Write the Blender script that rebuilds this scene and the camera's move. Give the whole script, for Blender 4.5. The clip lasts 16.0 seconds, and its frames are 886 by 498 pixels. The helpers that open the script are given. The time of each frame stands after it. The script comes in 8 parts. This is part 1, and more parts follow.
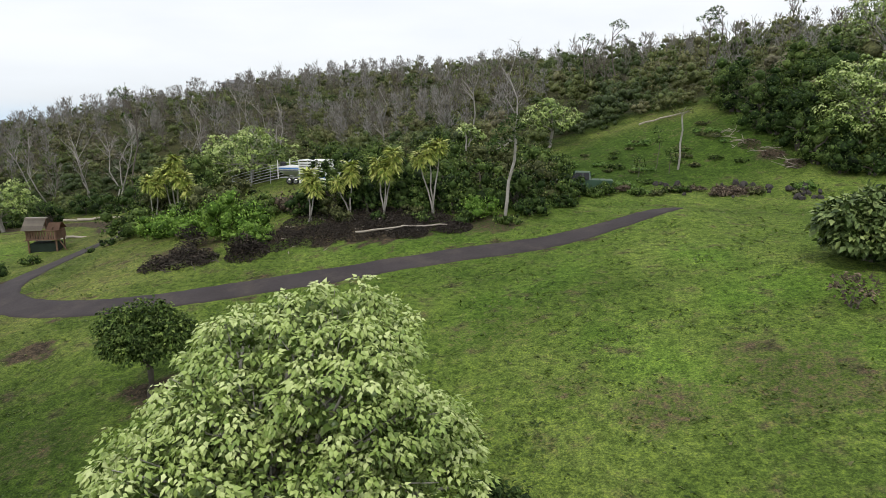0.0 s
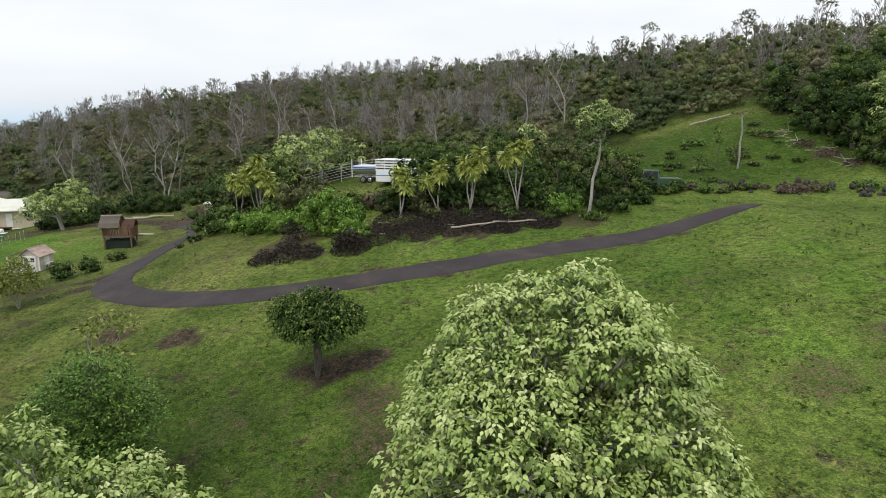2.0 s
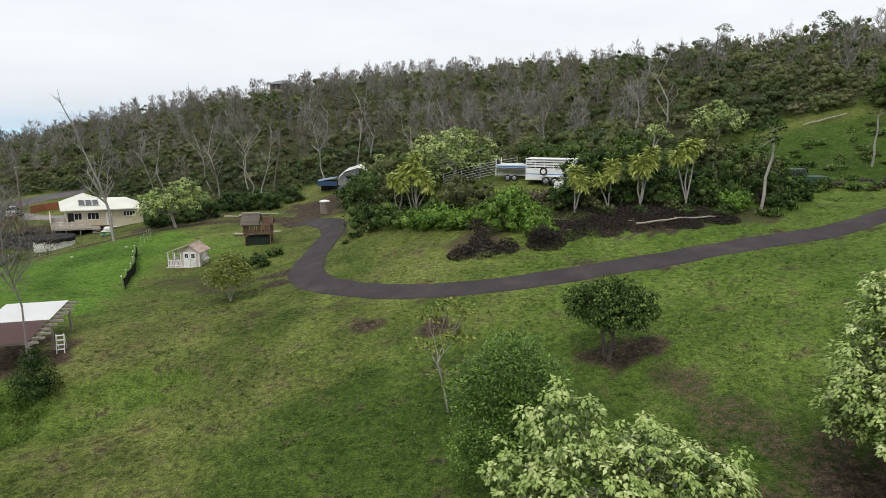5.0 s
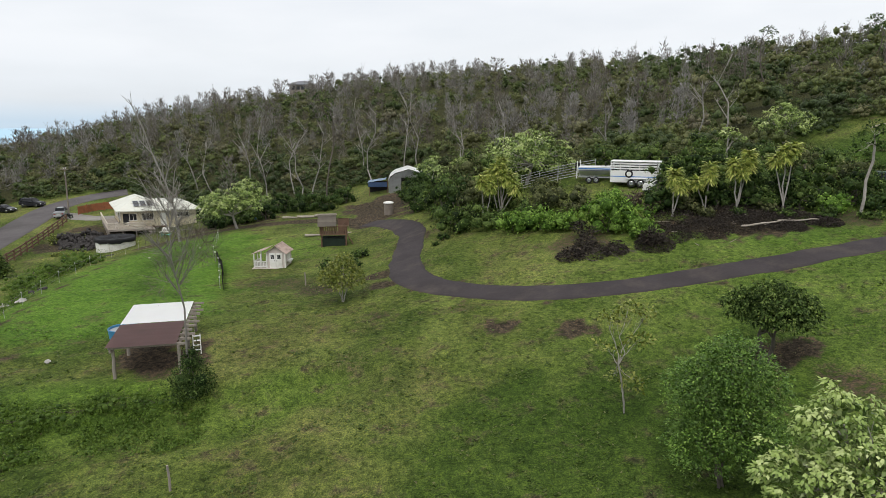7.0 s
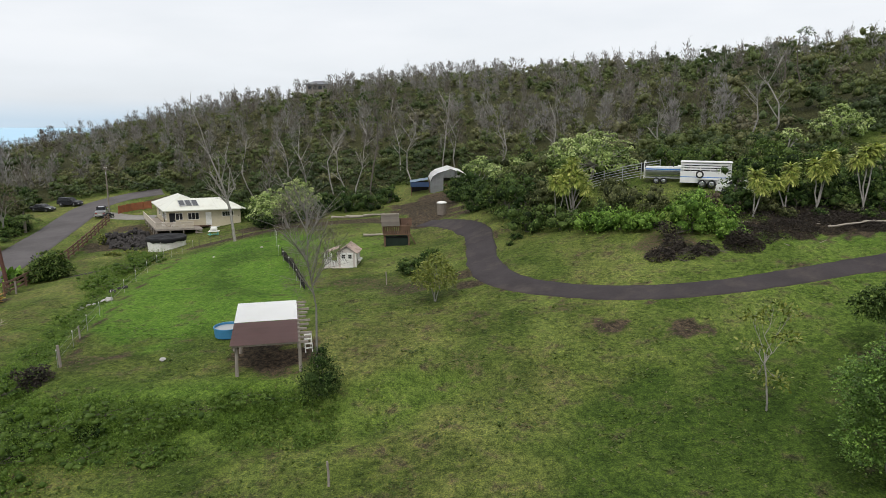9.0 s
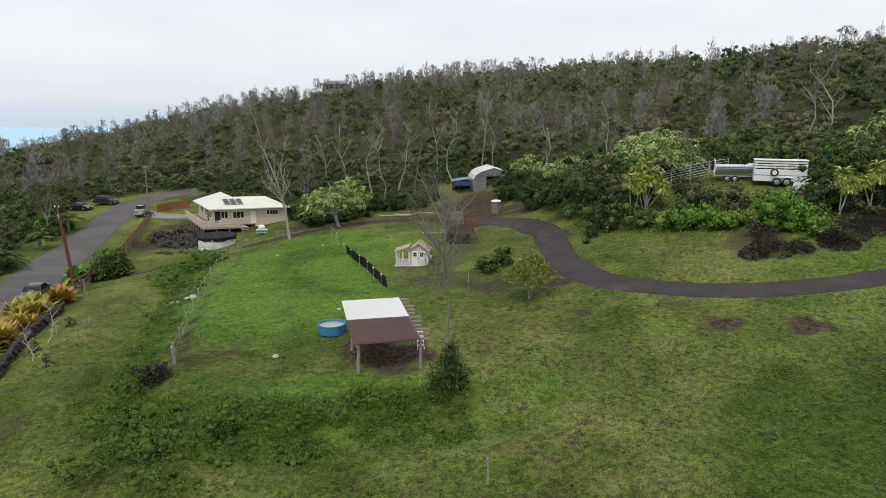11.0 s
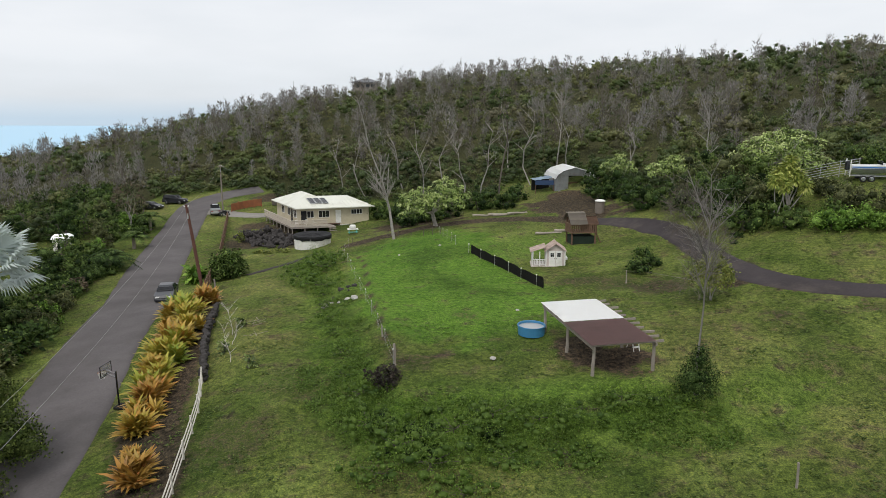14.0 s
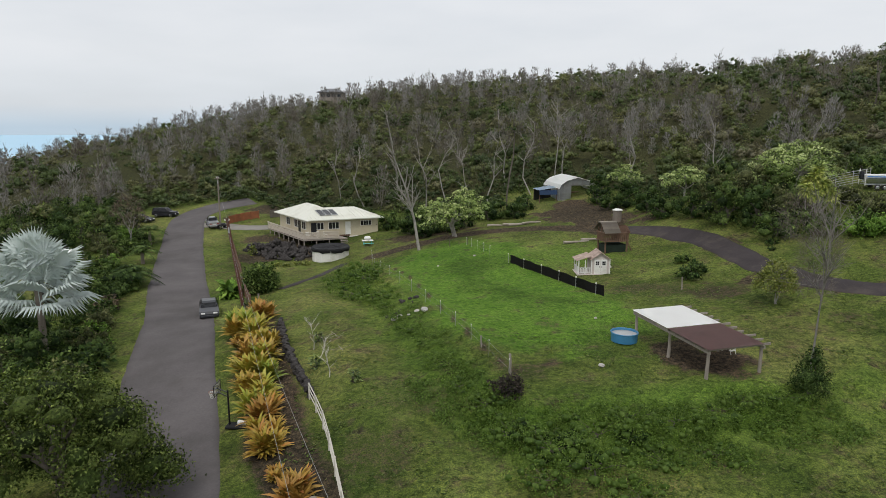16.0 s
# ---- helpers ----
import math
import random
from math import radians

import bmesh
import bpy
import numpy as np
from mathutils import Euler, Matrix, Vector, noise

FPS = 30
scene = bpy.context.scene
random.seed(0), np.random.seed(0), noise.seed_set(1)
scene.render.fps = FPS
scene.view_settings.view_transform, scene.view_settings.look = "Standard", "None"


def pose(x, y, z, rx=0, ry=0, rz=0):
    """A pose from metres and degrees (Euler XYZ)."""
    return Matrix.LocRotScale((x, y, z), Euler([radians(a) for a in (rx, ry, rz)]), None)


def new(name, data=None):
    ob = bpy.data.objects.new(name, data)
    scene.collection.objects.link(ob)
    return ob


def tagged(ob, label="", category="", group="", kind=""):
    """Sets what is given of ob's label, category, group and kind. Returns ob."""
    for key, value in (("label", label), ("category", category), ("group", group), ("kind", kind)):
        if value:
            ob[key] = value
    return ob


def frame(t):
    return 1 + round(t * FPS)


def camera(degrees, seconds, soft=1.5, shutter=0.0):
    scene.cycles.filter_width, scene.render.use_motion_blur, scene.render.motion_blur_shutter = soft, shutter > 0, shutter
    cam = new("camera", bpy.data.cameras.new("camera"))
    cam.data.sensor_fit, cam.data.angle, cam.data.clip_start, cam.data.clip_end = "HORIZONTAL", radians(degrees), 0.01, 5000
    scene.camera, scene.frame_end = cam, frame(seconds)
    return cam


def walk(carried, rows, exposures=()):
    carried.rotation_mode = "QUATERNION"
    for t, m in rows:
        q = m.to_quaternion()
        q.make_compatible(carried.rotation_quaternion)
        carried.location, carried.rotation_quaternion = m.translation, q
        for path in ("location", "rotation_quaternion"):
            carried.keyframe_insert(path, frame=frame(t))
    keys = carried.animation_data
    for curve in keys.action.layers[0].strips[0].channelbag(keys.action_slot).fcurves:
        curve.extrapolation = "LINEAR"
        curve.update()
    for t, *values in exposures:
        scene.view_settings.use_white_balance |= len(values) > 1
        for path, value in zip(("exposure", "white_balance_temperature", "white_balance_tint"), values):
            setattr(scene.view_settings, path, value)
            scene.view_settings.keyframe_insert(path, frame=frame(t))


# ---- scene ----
cam = camera(69.5, 16.0, soft=0.75)
METRES, EYE, TILT, LEAN, TURN = 66.0, 16.0, -11.3, 0.0, 0.0
ROWS = [
    (0.0, 0.0, 0.0, 0.0, 0.0, 0.0, -0.0),
    (0.5, -0.021, -0.0077, -0.0015, -0.05, -0.02, 0.03),
    (1.0, -0.0416, -0.0145, -0.0029, -0.07, -0.01, 0.02),
    (1.5, -0.0618, -0.0218, -0.0042, -0.07, 0.02, 0.04),
    (2.0, -0.1017, -0.0356, -0.0065, -0.18, 0.04, 0.04),
    (2.5, -0.1449, -0.0441, -0.0099, -0.08, 0.07, -0.0),
    (3.0, -0.1834, -0.0476, -0.011, -0.06, 0.04, 0.01),
    (3.5, -0.2173, -0.0521, -0.011, -0.05, -0.01, 0.05),
    (4.0, -0.2499, -0.0581, -0.0109, -0.04, -0.05, 0.07),
    (6.5, -0.4013, -0.0736, -0.0101, 0.12, -0.01, -0.01),
    (7.0, -0.4326, -0.0749, -0.0092, 0.13, -0.01, -0.04),
    (7.5, -0.4608, -0.0779, -0.0085, 0.17, -0.02, -0.04),
    (8.0, -0.4868, -0.08, -0.0084, 0.21, -0.02, -0.07),
    (8.5, -0.5109, -0.0816, -0.0083, 0.25, -0.03, -0.08),
    (9.0, -0.5333, -0.0819, -0.0092, 0.3, -0.04, -0.13),
    (11.5, -0.6667, -0.0805, -0.0126, 0.48, -0.03, -0.23),
    (12.0, -0.6969, -0.081, -0.0125, 0.53, -0.06, -0.27),
    (12.5, -0.7286, -0.081, -0.0121, 0.56, -0.1, -0.25),
    (13.0, -0.7636, -0.0809, -0.0115, 0.59, -0.12, -0.26),
    (13.5, -0.7997, -0.0799, -0.0108, 0.62, -0.16, -0.26),
    (14.0, -0.8369, -0.0788, -0.0103, 0.63, -0.19, -0.25),
    (14.5, -0.8753, -0.0797, -0.0098, 0.64, 0.82, -0.26),
    (15.0, -0.913, -0.0815, -0.0092, -0.55, 0.75, -0.01),
    (15.5, -0.9526, -0.0838, -0.0082, -3.05, 0.65, 0.42),
    (16.0, -0.9901, -0.0854, -0.0069, -4.15, 0.59, 0.65),
]
walk(cam, [(t, pose(0, 0, EYE, TILT, LEAN, TURN) @ pose(METRES * x, METRES * y, METRES * z, 90 + pitch, roll, yaw)) for t, x, y, z, yaw, pitch, roll in ROWS],
     exposures=((0, .12), (4, .07), (7, .02), (12.5, -.02), (14, -.05), (15, -.15), (16, -.2)))

# ------------------------------------------------------------ light
SUN_ELEVATION, SUN_TURN = 58.0, 200.0
world = bpy.data.worlds.new("overcast_sky")
scene.world = world
world.use_nodes = True
wn, wl = world.node_tree.nodes, world.node_tree.links
back = wn["Background"]
sky = wn.new("ShaderNodeTexSky")
sky.sky_type, sky.sun_disc = "NISHITA", False
sky.sun_elevation, sky.sun_rotation = radians(SUN_ELEVATION), radians(SUN_TURN)
sky.air_density, sky.dust_density = 1.0, 2.0
dim = wn.new("ShaderNodeVectorMath")
dim.operation = "SCALE"
dim.inputs["Scale"].default_value = 0.10
wl.new(sky.outputs[0], dim.inputs[0])
# cloud deck: brighter overhead, streaked by soft noise, opening to a little blue over the sea
where = wn.new("ShaderNodeTexCoord")
apart = wn.new("ShaderNodeSeparateXYZ")
wl.new(where.outputs["Generated"], apart.inputs[0])
deck = wn.new("ShaderNodeValToRGB")
for at, col in ((0.0, (0.63, 0.77, 0.90, 1)), (0.03, (0.82, 0.87, 0.925, 1)), (0.10, (0.91, 0.94, 0.98, 1)), (0.35, (0.97, 0.99, 1.03, 1)), (1.0, (1.12, 1.15, 1.19, 1))):
    e = deck.color_ramp.elements.new(at) if at not in (0.0, 1.0) else deck.color_ramp.elements[0 if at == 0 else -1]
    e.position, e.color = at, col
wl.new(apart.outputs["Z"], deck.inputs[0])
flat = wn.new("ShaderNodeMapping")
flat.inputs["Scale"].default_value = (3.0, 3.0, 12.0)
wl.new(where.outputs["Generated"], flat.inputs[0])
puff = wn.new("ShaderNodeTexNoise")
puff.inputs["Scale"].default_value, puff.inputs["Detail"].default_value = 1.4, 4.0
wl.new(flat.outputs[0], puff.inputs["Vector"])
thin = wn.new("ShaderNodeMapRange")
thin.inputs["From Min"].default_value, thin.inputs["From Max"].default_value = 0.3, 0.75
thin.inputs["To Min"].default_value, thin.inputs["To Max"].default_value = 0.98, 0.84
wl.new(puff.outputs[0], thin.inputs[0])
cover = wn.new("ShaderNodeMix")
cover.data_type = "RGBA"
wl.new(thin.outputs[0], cover.inputs[0])
wl.new(dim.outputs[0], cover.inputs[6])
wl.new(deck.outputs[0], cover.inputs[7])
wl.new(cover.outputs[2], back.inputs["Color"])
back.inputs["Strength"].default_value = 1.0
sun = new("sun", bpy.data.lights.new("sun", "SUN"))
sun.data.energy, sun.data.angle, sun.data.color = 1.5, radians(14), (1.0, 0.97, 0.92)
sun.matrix_world = pose(0, 0, 120, 90 - SUN_ELEVATION, 0, 180 - SUN_TURN)

# ------------------------------------------------------------ materials
M = {}


def node(nt, kind, **values):
    n = nt.nodes.new(kind)
    for k, v in values.items():
        n.inputs[k.replace("_", " ")].default_value = v
    return n


def ramp(nt, source, stops):
    r = nt.nodes.new("ShaderNodeValToRGB")
    while len(r.color_ramp.elements) < len(stops):
        r.color_ramp.elements.new(0.5)
    for e, (at, col) in zip(r.color_ramp.elements, stops):
        e.position, e.color = at, (*col, 1) if len(col) == 3 else col
    nt.links.new(source, r.inputs[0])
    return r.outputs[0]


def mixed(nt, fac, a, b, mode="MIX"):
    m = nt.nodes.new("ShaderNodeMix")
    m.data_type, m.blend_type = "RGBA", mode
    for socket, v in ((m.inputs[0], fac), (m.inputs[6], a), (m.inputs[7], b)):
        if isinstance(v, bpy.types.NodeSocket):
            nt.links.new(v, socket)
        elif isinstance(v, (int, float)):
            socket.default_value = v
        else:
            socket.default_value = (*v, 1)
    return m.outputs[2]


def noise_out(nt, scale, detail=4.0, rough=0.6, stretch=None):
    co = nt.nodes.new("ShaderNodeTexCoord")
    n = node(nt, "ShaderNodeTexNoise", Scale=scale, Detail=detail, Roughness=rough)
    src = co.outputs["Object"]
    if stretch:
        mp = node(nt, "ShaderNodeMapping", Scale=stretch)
        nt.links.new(src, mp.inputs[0])
        src = mp.outputs[0]
    nt.links.new(src, n.inputs["Vector"])
    return n.outputs[0]


def surface(name, colour, rough=0.7, spread=0.18, scale=3.0, fine=30.0, bump=0.15, metal=0.0, stretch=None, dirt=None, dirt_amount=0.4, island=0.0, spec=0.4):
    """A worn surface: its colour varied at two scales, with grain relief and optional stains."""
    m = bpy.data.materials.new(name)
    m.use_nodes = True
    nt = m.node_tree
    b = nt.nodes["Principled BSDF"]
    big, small = noise_out(nt, scale, 3.0, 0.6, stretch), noise_out(nt, fine, 4.0, 0.65, stretch)
    lo, hi = tuple(c * (1 - spread) for c in colour), tuple(min(1, c * (1 + spread)) for c in colour)
    col = ramp(nt, big, [(0.3, lo), (0.7, hi)])
    col = mixed(nt, 0.35, col, ramp(nt, small, [(0.3, tuple(c * (1 - 1.3 * spread) for c in colour)), (0.7, hi)]))
    if island:
        g = nt.nodes.new("ShaderNodeObjectInfo")
        col = mixed(nt, island, col, ramp(nt, g.outputs["Random"], [(0.0, tuple(c * 0.55 for c in colour)), (1.0, tuple(min(1, c * 1.4) for c in colour))]))
    if dirt:
        st = noise_out(nt, scale * 0.6, 5.0, 0.7)
        mask = ramp(nt, st, [(0.5, (0, 0, 0)), (0.68, (dirt_amount,) * 3)])
        col = mixed(nt, mask, col, dirt)
    nt.links.new(col, b.inputs["Base Color"])
    b.inputs["Roughness"].default_value, b.inputs["Metallic"].default_value = rough, metal
    b.inputs["Specular IOR Level"].default_value = spec
    if bump:
        bp = node(nt, "ShaderNodeBump", Strength=bump, Distance=0.05)
        nt.links.new(small, bp.inputs["Height"])
        nt.links.new(bp.outputs[0], b.inputs["Normal"])
    M[name] = m
    return m


def foliage_material(name, stops, rough=0.5, through_light=0.08, tint=None, spec=0.3, tint_share=0.65, mottle=0.0):
    """Leaves: each one its own shade; a plant's tint, with any painted crown shade, from its 'tint' attribute where
    there is one; some light passes through.
    """
    m = bpy.data.materials.new(name)
    m.use_nodes = True
    nt = m.node_tree
    b = nt.nodes["Principled BSDF"]
    g = nt.nodes.new("ShaderNodeNewGeometry")
    col = ramp(nt, g.outputs["Random Per Island"], stops)
    if tint:
        a = nt.nodes.new("ShaderNodeAttribute")
        a.attribute_name = "tint"
        col = mixed(nt, tint_share, col, ramp(nt, a.outputs["Fac"], tint))
    if not tint:
        a = nt.nodes.new("ShaderNodeAttribute")
        a.attribute_name = "tint"
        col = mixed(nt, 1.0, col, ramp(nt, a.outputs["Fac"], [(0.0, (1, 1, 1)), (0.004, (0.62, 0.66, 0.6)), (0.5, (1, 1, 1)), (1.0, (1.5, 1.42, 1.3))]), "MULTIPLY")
    if mottle:
        leafy = noise_out(nt, mottle, 3.0, 0.75)
        col = mixed(nt, 1.0, col, ramp(nt, leafy, [(0.36, (0.42, 0.44, 0.40)), (0.5, (0.95, 0.95, 0.95)), (0.66, (1.6, 1.55, 1.45))]), "MULTIPLY")
        bp = node(nt, "ShaderNodeBump", Strength=0.7, Distance=0.5 / mottle)
        nt.links.new(leafy, bp.inputs["Height"])
        nt.links.new(bp.outputs[0], b.inputs["Normal"])
    nt.links.new(col, b.inputs["Base Color"])
    b.inputs["Roughness"].default_value = rough
    b.inputs["Specular IOR Level"].default_value = spec
    tr = nt.nodes.new("ShaderNodeBsdfTranslucent")
    nt.links.new(mixed(nt, 1.0, col, (1.0, 1.0, 0.75), "MULTIPLY"), tr.inputs["Color"])
    mx = nt.nodes.new("ShaderNodeMixShader")
    mx.inputs[0].default_value = through_light
    nt.links.new(b.outputs[0], mx.inputs[1])
    nt.links.new(tr.outputs[0], mx.inputs[2])
    nt.links.new(mx.outputs[0], nt.nodes["Material Output"].inputs["Surface"])
    M[name] = m
    return m


def ground_material():
    m = bpy.data.materials.new("ground")
    m.use_nodes = True
    nt = m.node_tree
    b = nt.nodes["Principled BSDF"]
    huge, big, mid, small, tiny = (noise_out(nt, s, d, r) for s, d, r in ((0.06, 4, .6), (0.2, 5, .65), (0.7, 6, .7), (3.2, 4, .7), (12.0, 3, .75)))
    green = ramp(nt, big, [(0.34, (0.056, 0.082, 0.020)), (0.5, (0.104, 0.140, 0.034)), (0.66, (0.162, 0.206, 0.058))])
    straw = ramp(nt, mid, [(0.3, (0.108, 0.112, 0.044)), (0.7, (0.190, 0.178, 0.084))])
    col = mixed(nt, ramp(nt, mid, [(0.46, (0, 0, 0)), (0.64, (0.5,) * 3)]), green, straw)
    col = mixed(nt, ramp(nt, huge, [(0.47, (0, 0, 0)), (0.62, (0.35,) * 3)]), col, straw)
    a = nt.nodes.new("ShaderNodeAttribute")
    a.attribute_name = "lush"
    fresh = ramp(nt, mid, [(0.3, (0.068, 0.148, 0.019)), (0.7, (0.140, 0.250, 0.042))])
    col = mixed(nt, a.outputs["Fac"], col, fresh)
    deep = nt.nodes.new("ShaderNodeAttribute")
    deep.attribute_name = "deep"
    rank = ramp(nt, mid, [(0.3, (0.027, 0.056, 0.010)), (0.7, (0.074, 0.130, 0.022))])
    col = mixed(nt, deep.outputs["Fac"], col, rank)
    soil = ramp(nt, small, [(0.3, (0.036, 0.029, 0.023)), (0.7, (0.100, 0.078, 0.060))])
    thin = ramp(nt, mid, [(0.55, (0, 0, 0)), (0.68, (0.85,) * 3)])
    col = mixed(nt, thin, col, soil)
    s = nt.nodes.new("ShaderNodeAttribute")
    s.attribute_name = "bare"
    grow = nt.nodes.new("ShaderNodeMath")
    grow.operation = "MULTIPLY_ADD"
    nt.links.new(small, grow.inputs[0])
    grow.inputs[1].default_value = 0.9
    nt.links.new(s.outputs["Fac"], grow.inputs[2])
    col = mixed(nt, ramp(nt, grow.outputs[0], [(0.75, (0, 0, 0)), (1.1, (1, 1, 1))]), col, soil)
    worn = nt.nodes.new("ShaderNodeAttribute")
    worn.attribute_name = "thatch"
    weak = nt.nodes.new("ShaderNodeMath")
    weak.operation = "MULTIPLY_ADD"
    nt.links.new(mixed(nt, 0.5, mid, small), weak.inputs[0])
    weak.inputs[1].default_value = 1.6
    nt.links.new(worn.outputs["Fac"], weak.inputs[2])
    col = mixed(nt, ramp(nt, weak.outputs[0], [(1.04, (0, 0, 0)), (1.5, (0.72,) * 3)]), col, ramp(nt, small, [(0.3, (0.105, 0.082, 0.050)), (0.7, (0.215, 0.175, 0.112))]))
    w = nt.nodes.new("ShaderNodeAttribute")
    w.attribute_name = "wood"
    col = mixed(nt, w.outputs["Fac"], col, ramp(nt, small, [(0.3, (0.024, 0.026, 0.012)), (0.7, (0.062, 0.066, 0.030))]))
    speck = ramp(nt, tiny, [(0.34, (0.40, 0.42, 0.38)), (0.5, (0.95, 0.95, 0.95)), (0.66, (1.85, 1.68, 1.2))])
    col = mixed(nt, 0.85, col, speck, "MULTIPLY")
    blot = ramp(nt, small, [(0.38, (0.52, 0.55, 0.50)), (0.5, (1.0, 1.0, 1.0)), (0.62, (1.38, 1.32, 1.18))])
    col = mixed(nt, 0.8, col, blot, "MULTIPLY")
    col = mixed(nt, 1.0, col, ramp(nt, huge, [(0.36, (0.72, 0.76, 0.7)), (0.64, (1.18, 1.14, 1.1))]), "MULTIPLY")
    nt.links.new(col, b.inputs["Base Color"])
    b.inputs["Roughness"].default_value = 0.95
    b.inputs["Specular IOR Level"].default_value = 0.1
    add = nt.nodes.new("ShaderNodeMath")
    nt.links.new(small, add.inputs[0])
    nt.links.new(tiny, add.inputs[1])
    bp = node(nt, "ShaderNodeBump", Strength=0.8, Distance=0.16)
    nt.links.new(add.outputs[0], bp.inputs["Height"])
    nt.links.new(bp.outputs[0], b.inputs["Normal"])
    M["ground"] = m


ground_material()
surface("pale_gravel", (0.22, 0.205, 0.185), 0.95, 0.2, 0.6, 9.0, 0.3, dirt=(0.12, 0.11, 0.08), dirt_amount=0.5, spec=0.2)
foliage_material("bank_leaf", [(0.0, (0.058, 0.112, 0.016)), (0.5, (0.112, 0.190, 0.028)), (1.0, (0.185, 0.275, 0.055))], 0.6, 0.45)
foliage_material("weed_leaf", [(0.0, (0.040, 0.085, 0.012)), (0.5, (0.088, 0.172, 0.024)), (1.0, (0.17, 0.27, 0.055))], 0.55, 0.07)
surface("asphalt", (0.098, 0.088, 0.088), 0.9, 0.3, 0.22, 7.0, 0.3, dirt=(0.062, 0.056, 0.052), dirt_amount=0.6, spec=0.25)
surface("drive_asphalt", (0.044, 0.037, 0.038), 0.92, 0.25, 0.5, 7.0, 0.3, dirt=(0.085, 0.070, 0.060), dirt_amount=0.6, spec=0.2)
surface("bark", (0.11, 0.095, 0.078), 0.9, 0.35, 2.0, 14.0, 0.6)
surface("pale_bark", (0.30, 0.28, 0.25), 0.85, 0.3, 2.0, 14.0, 0.5)
surface("grey_twig", (0.21, 0.195, 0.175), 0.9, 0.3, 2.0, 10.0, 0.0)
surface("lava_rock", (0.045, 0.040, 0.038), 0.95, 0.45, 1.5, 9.0, 0.7)
# low tint paints the crown's inner shade; high tint is pale young, top-lit leaves
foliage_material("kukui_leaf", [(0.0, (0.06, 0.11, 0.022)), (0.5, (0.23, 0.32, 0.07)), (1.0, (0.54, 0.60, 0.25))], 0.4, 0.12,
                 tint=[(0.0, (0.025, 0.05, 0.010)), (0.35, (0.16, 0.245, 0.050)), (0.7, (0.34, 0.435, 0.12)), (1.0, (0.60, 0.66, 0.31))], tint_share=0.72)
foliage_material("dark_leaf", [(0.0, (0.010, 0.022, 0.006)), (0.5, (0.042, 0.082, 0.020)), (1.0, (0.13, 0.19, 0.055))], 0.68, 0.32, mottle=5.0, spec=0.16)
foliage_material("mid_leaf", [(0.0, (0.016, 0.032, 0.008)), (0.5, (0.075, 0.128, 0.030)), (1.0, (0.20, 0.27, 0.08))], 0.68, 0.32, mottle=5.0, spec=0.16)
foliage_material("bright_leaf", [(0.0, (0.045, 0.095, 0.014)), (0.5, (0.140, 0.262, 0.040)), (1.0, (0.29, 0.44, 0.10))], 0.68, 0.32, mottle=5.0, spec=0.16)
foliage_material("olive_leaf", [(0.0, (0.030, 0.038, 0.014)), (0.5, (0.105, 0.122, 0.048)), (1.0, (0.22, 0.23, 0.11))], 0.68, 0.32, mottle=5.0, spec=0.16)
foliage_material("yellow_leaf", [(0.0, (0.09, 0.12, 0.02)), (0.6, (0.17, 0.20, 0.035)), (1.0, (0.26, 0.27, 0.06))], 0.5, 0.07)
foliage_material("dry_leaf", [(0.0, (0.07, 0.052, 0.04)), (0.6, (0.12, 0.09, 0.065)), (1.0, (0.19, 0.15, 0.11))], 0.8, 0.07, mottle=5.0)
foliage_material("litter_leaf", [(0.0, (0.014, 0.011, 0.009)), (0.7, (0.034, 0.027, 0.021)), (1.0, (0.080, 0.064, 0.050))], 0.9, 0.1)
foliage_material("dracaena_leaf", [(0.0, (0.10, 0.16, 0.025)), (0.5, (0.32, 0.38, 0.07)), (1.0, (0.62, 0.62, 0.20))], 0.45, 0.07)
foliage_material("silver_leaf", [(0.0, (0.40, 0.46, 0.44)), (0.6, (0.54, 0.60, 0.58)), (1.0, (0.68, 0.73, 0.71))], 0.5, 0.15)
foliage_material("ti_leaf", [(0.0, (0.10, 0.16, 0.02)), (0.45, (0.26, 0.32, 0.04)), (0.8, (0.46, 0.34, 0.05)), (1.0, (0.48, 0.17, 0.05))], 0.45, 0.15,
                 tint=[(0.0, (0.16, 0.25, 0.035)), (0.25, (0.40, 0.40, 0.06)), (0.45, (0.48, 0.30, 0.05)), (1.0, (0.42, 0.13, 0.05))], tint_share=0.55)
foliage_material("woods_leaf", [(0.0, (0.060, 0.072, 0.028)), (0.5, (0.092, 0.108, 0.044)), (1.0, (0.150, 0.162, 0.078))], 0.6, 0.34,
                 tint=[(0.0, (0.036, 0.068, 0.018)), (0.25, (0.080, 0.125, 0.034)), (0.5, (0.158, 0.194, 0.060)), (0.72, (0.185, 0.184, 0.080)), (1.0, (0.205, 0.182, 0.130))], tint_share=0.72, mottle=2.6)
foliage_material("roadside_leaf", [(0.0, (0.024, 0.038, 0.008)), (0.5, (0.072, 0.110, 0.024)), (1.0, (0.17, 0.215, 0.06))], 0.68, 0.32, mottle=5.0, spec=0.16)
foliage_material("sage_leaf", [(0.0, (0.028, 0.050, 0.014)), (0.5, (0.105, 0.155, 0.045)), (1.0, (0.24, 0.30, 0.11))], 0.55, 0.07)
foliage_material("woods_twig", [(0.0, (0.085, 0.077, 0.064)), (0.6, (0.150, 0.140, 0.122)), (1.0, (0.28, 0.27, 0.25))], 0.9, 0.0,
                 tint=[(0.0, (0.105, 0.082, 0.058)), (0.4, (0.150, 0.128, 0.100)), (0.75, (0.200, 0.186, 0.164)), (1.0, (0.34, 0.33, 0.31))], tint_share=0.6)
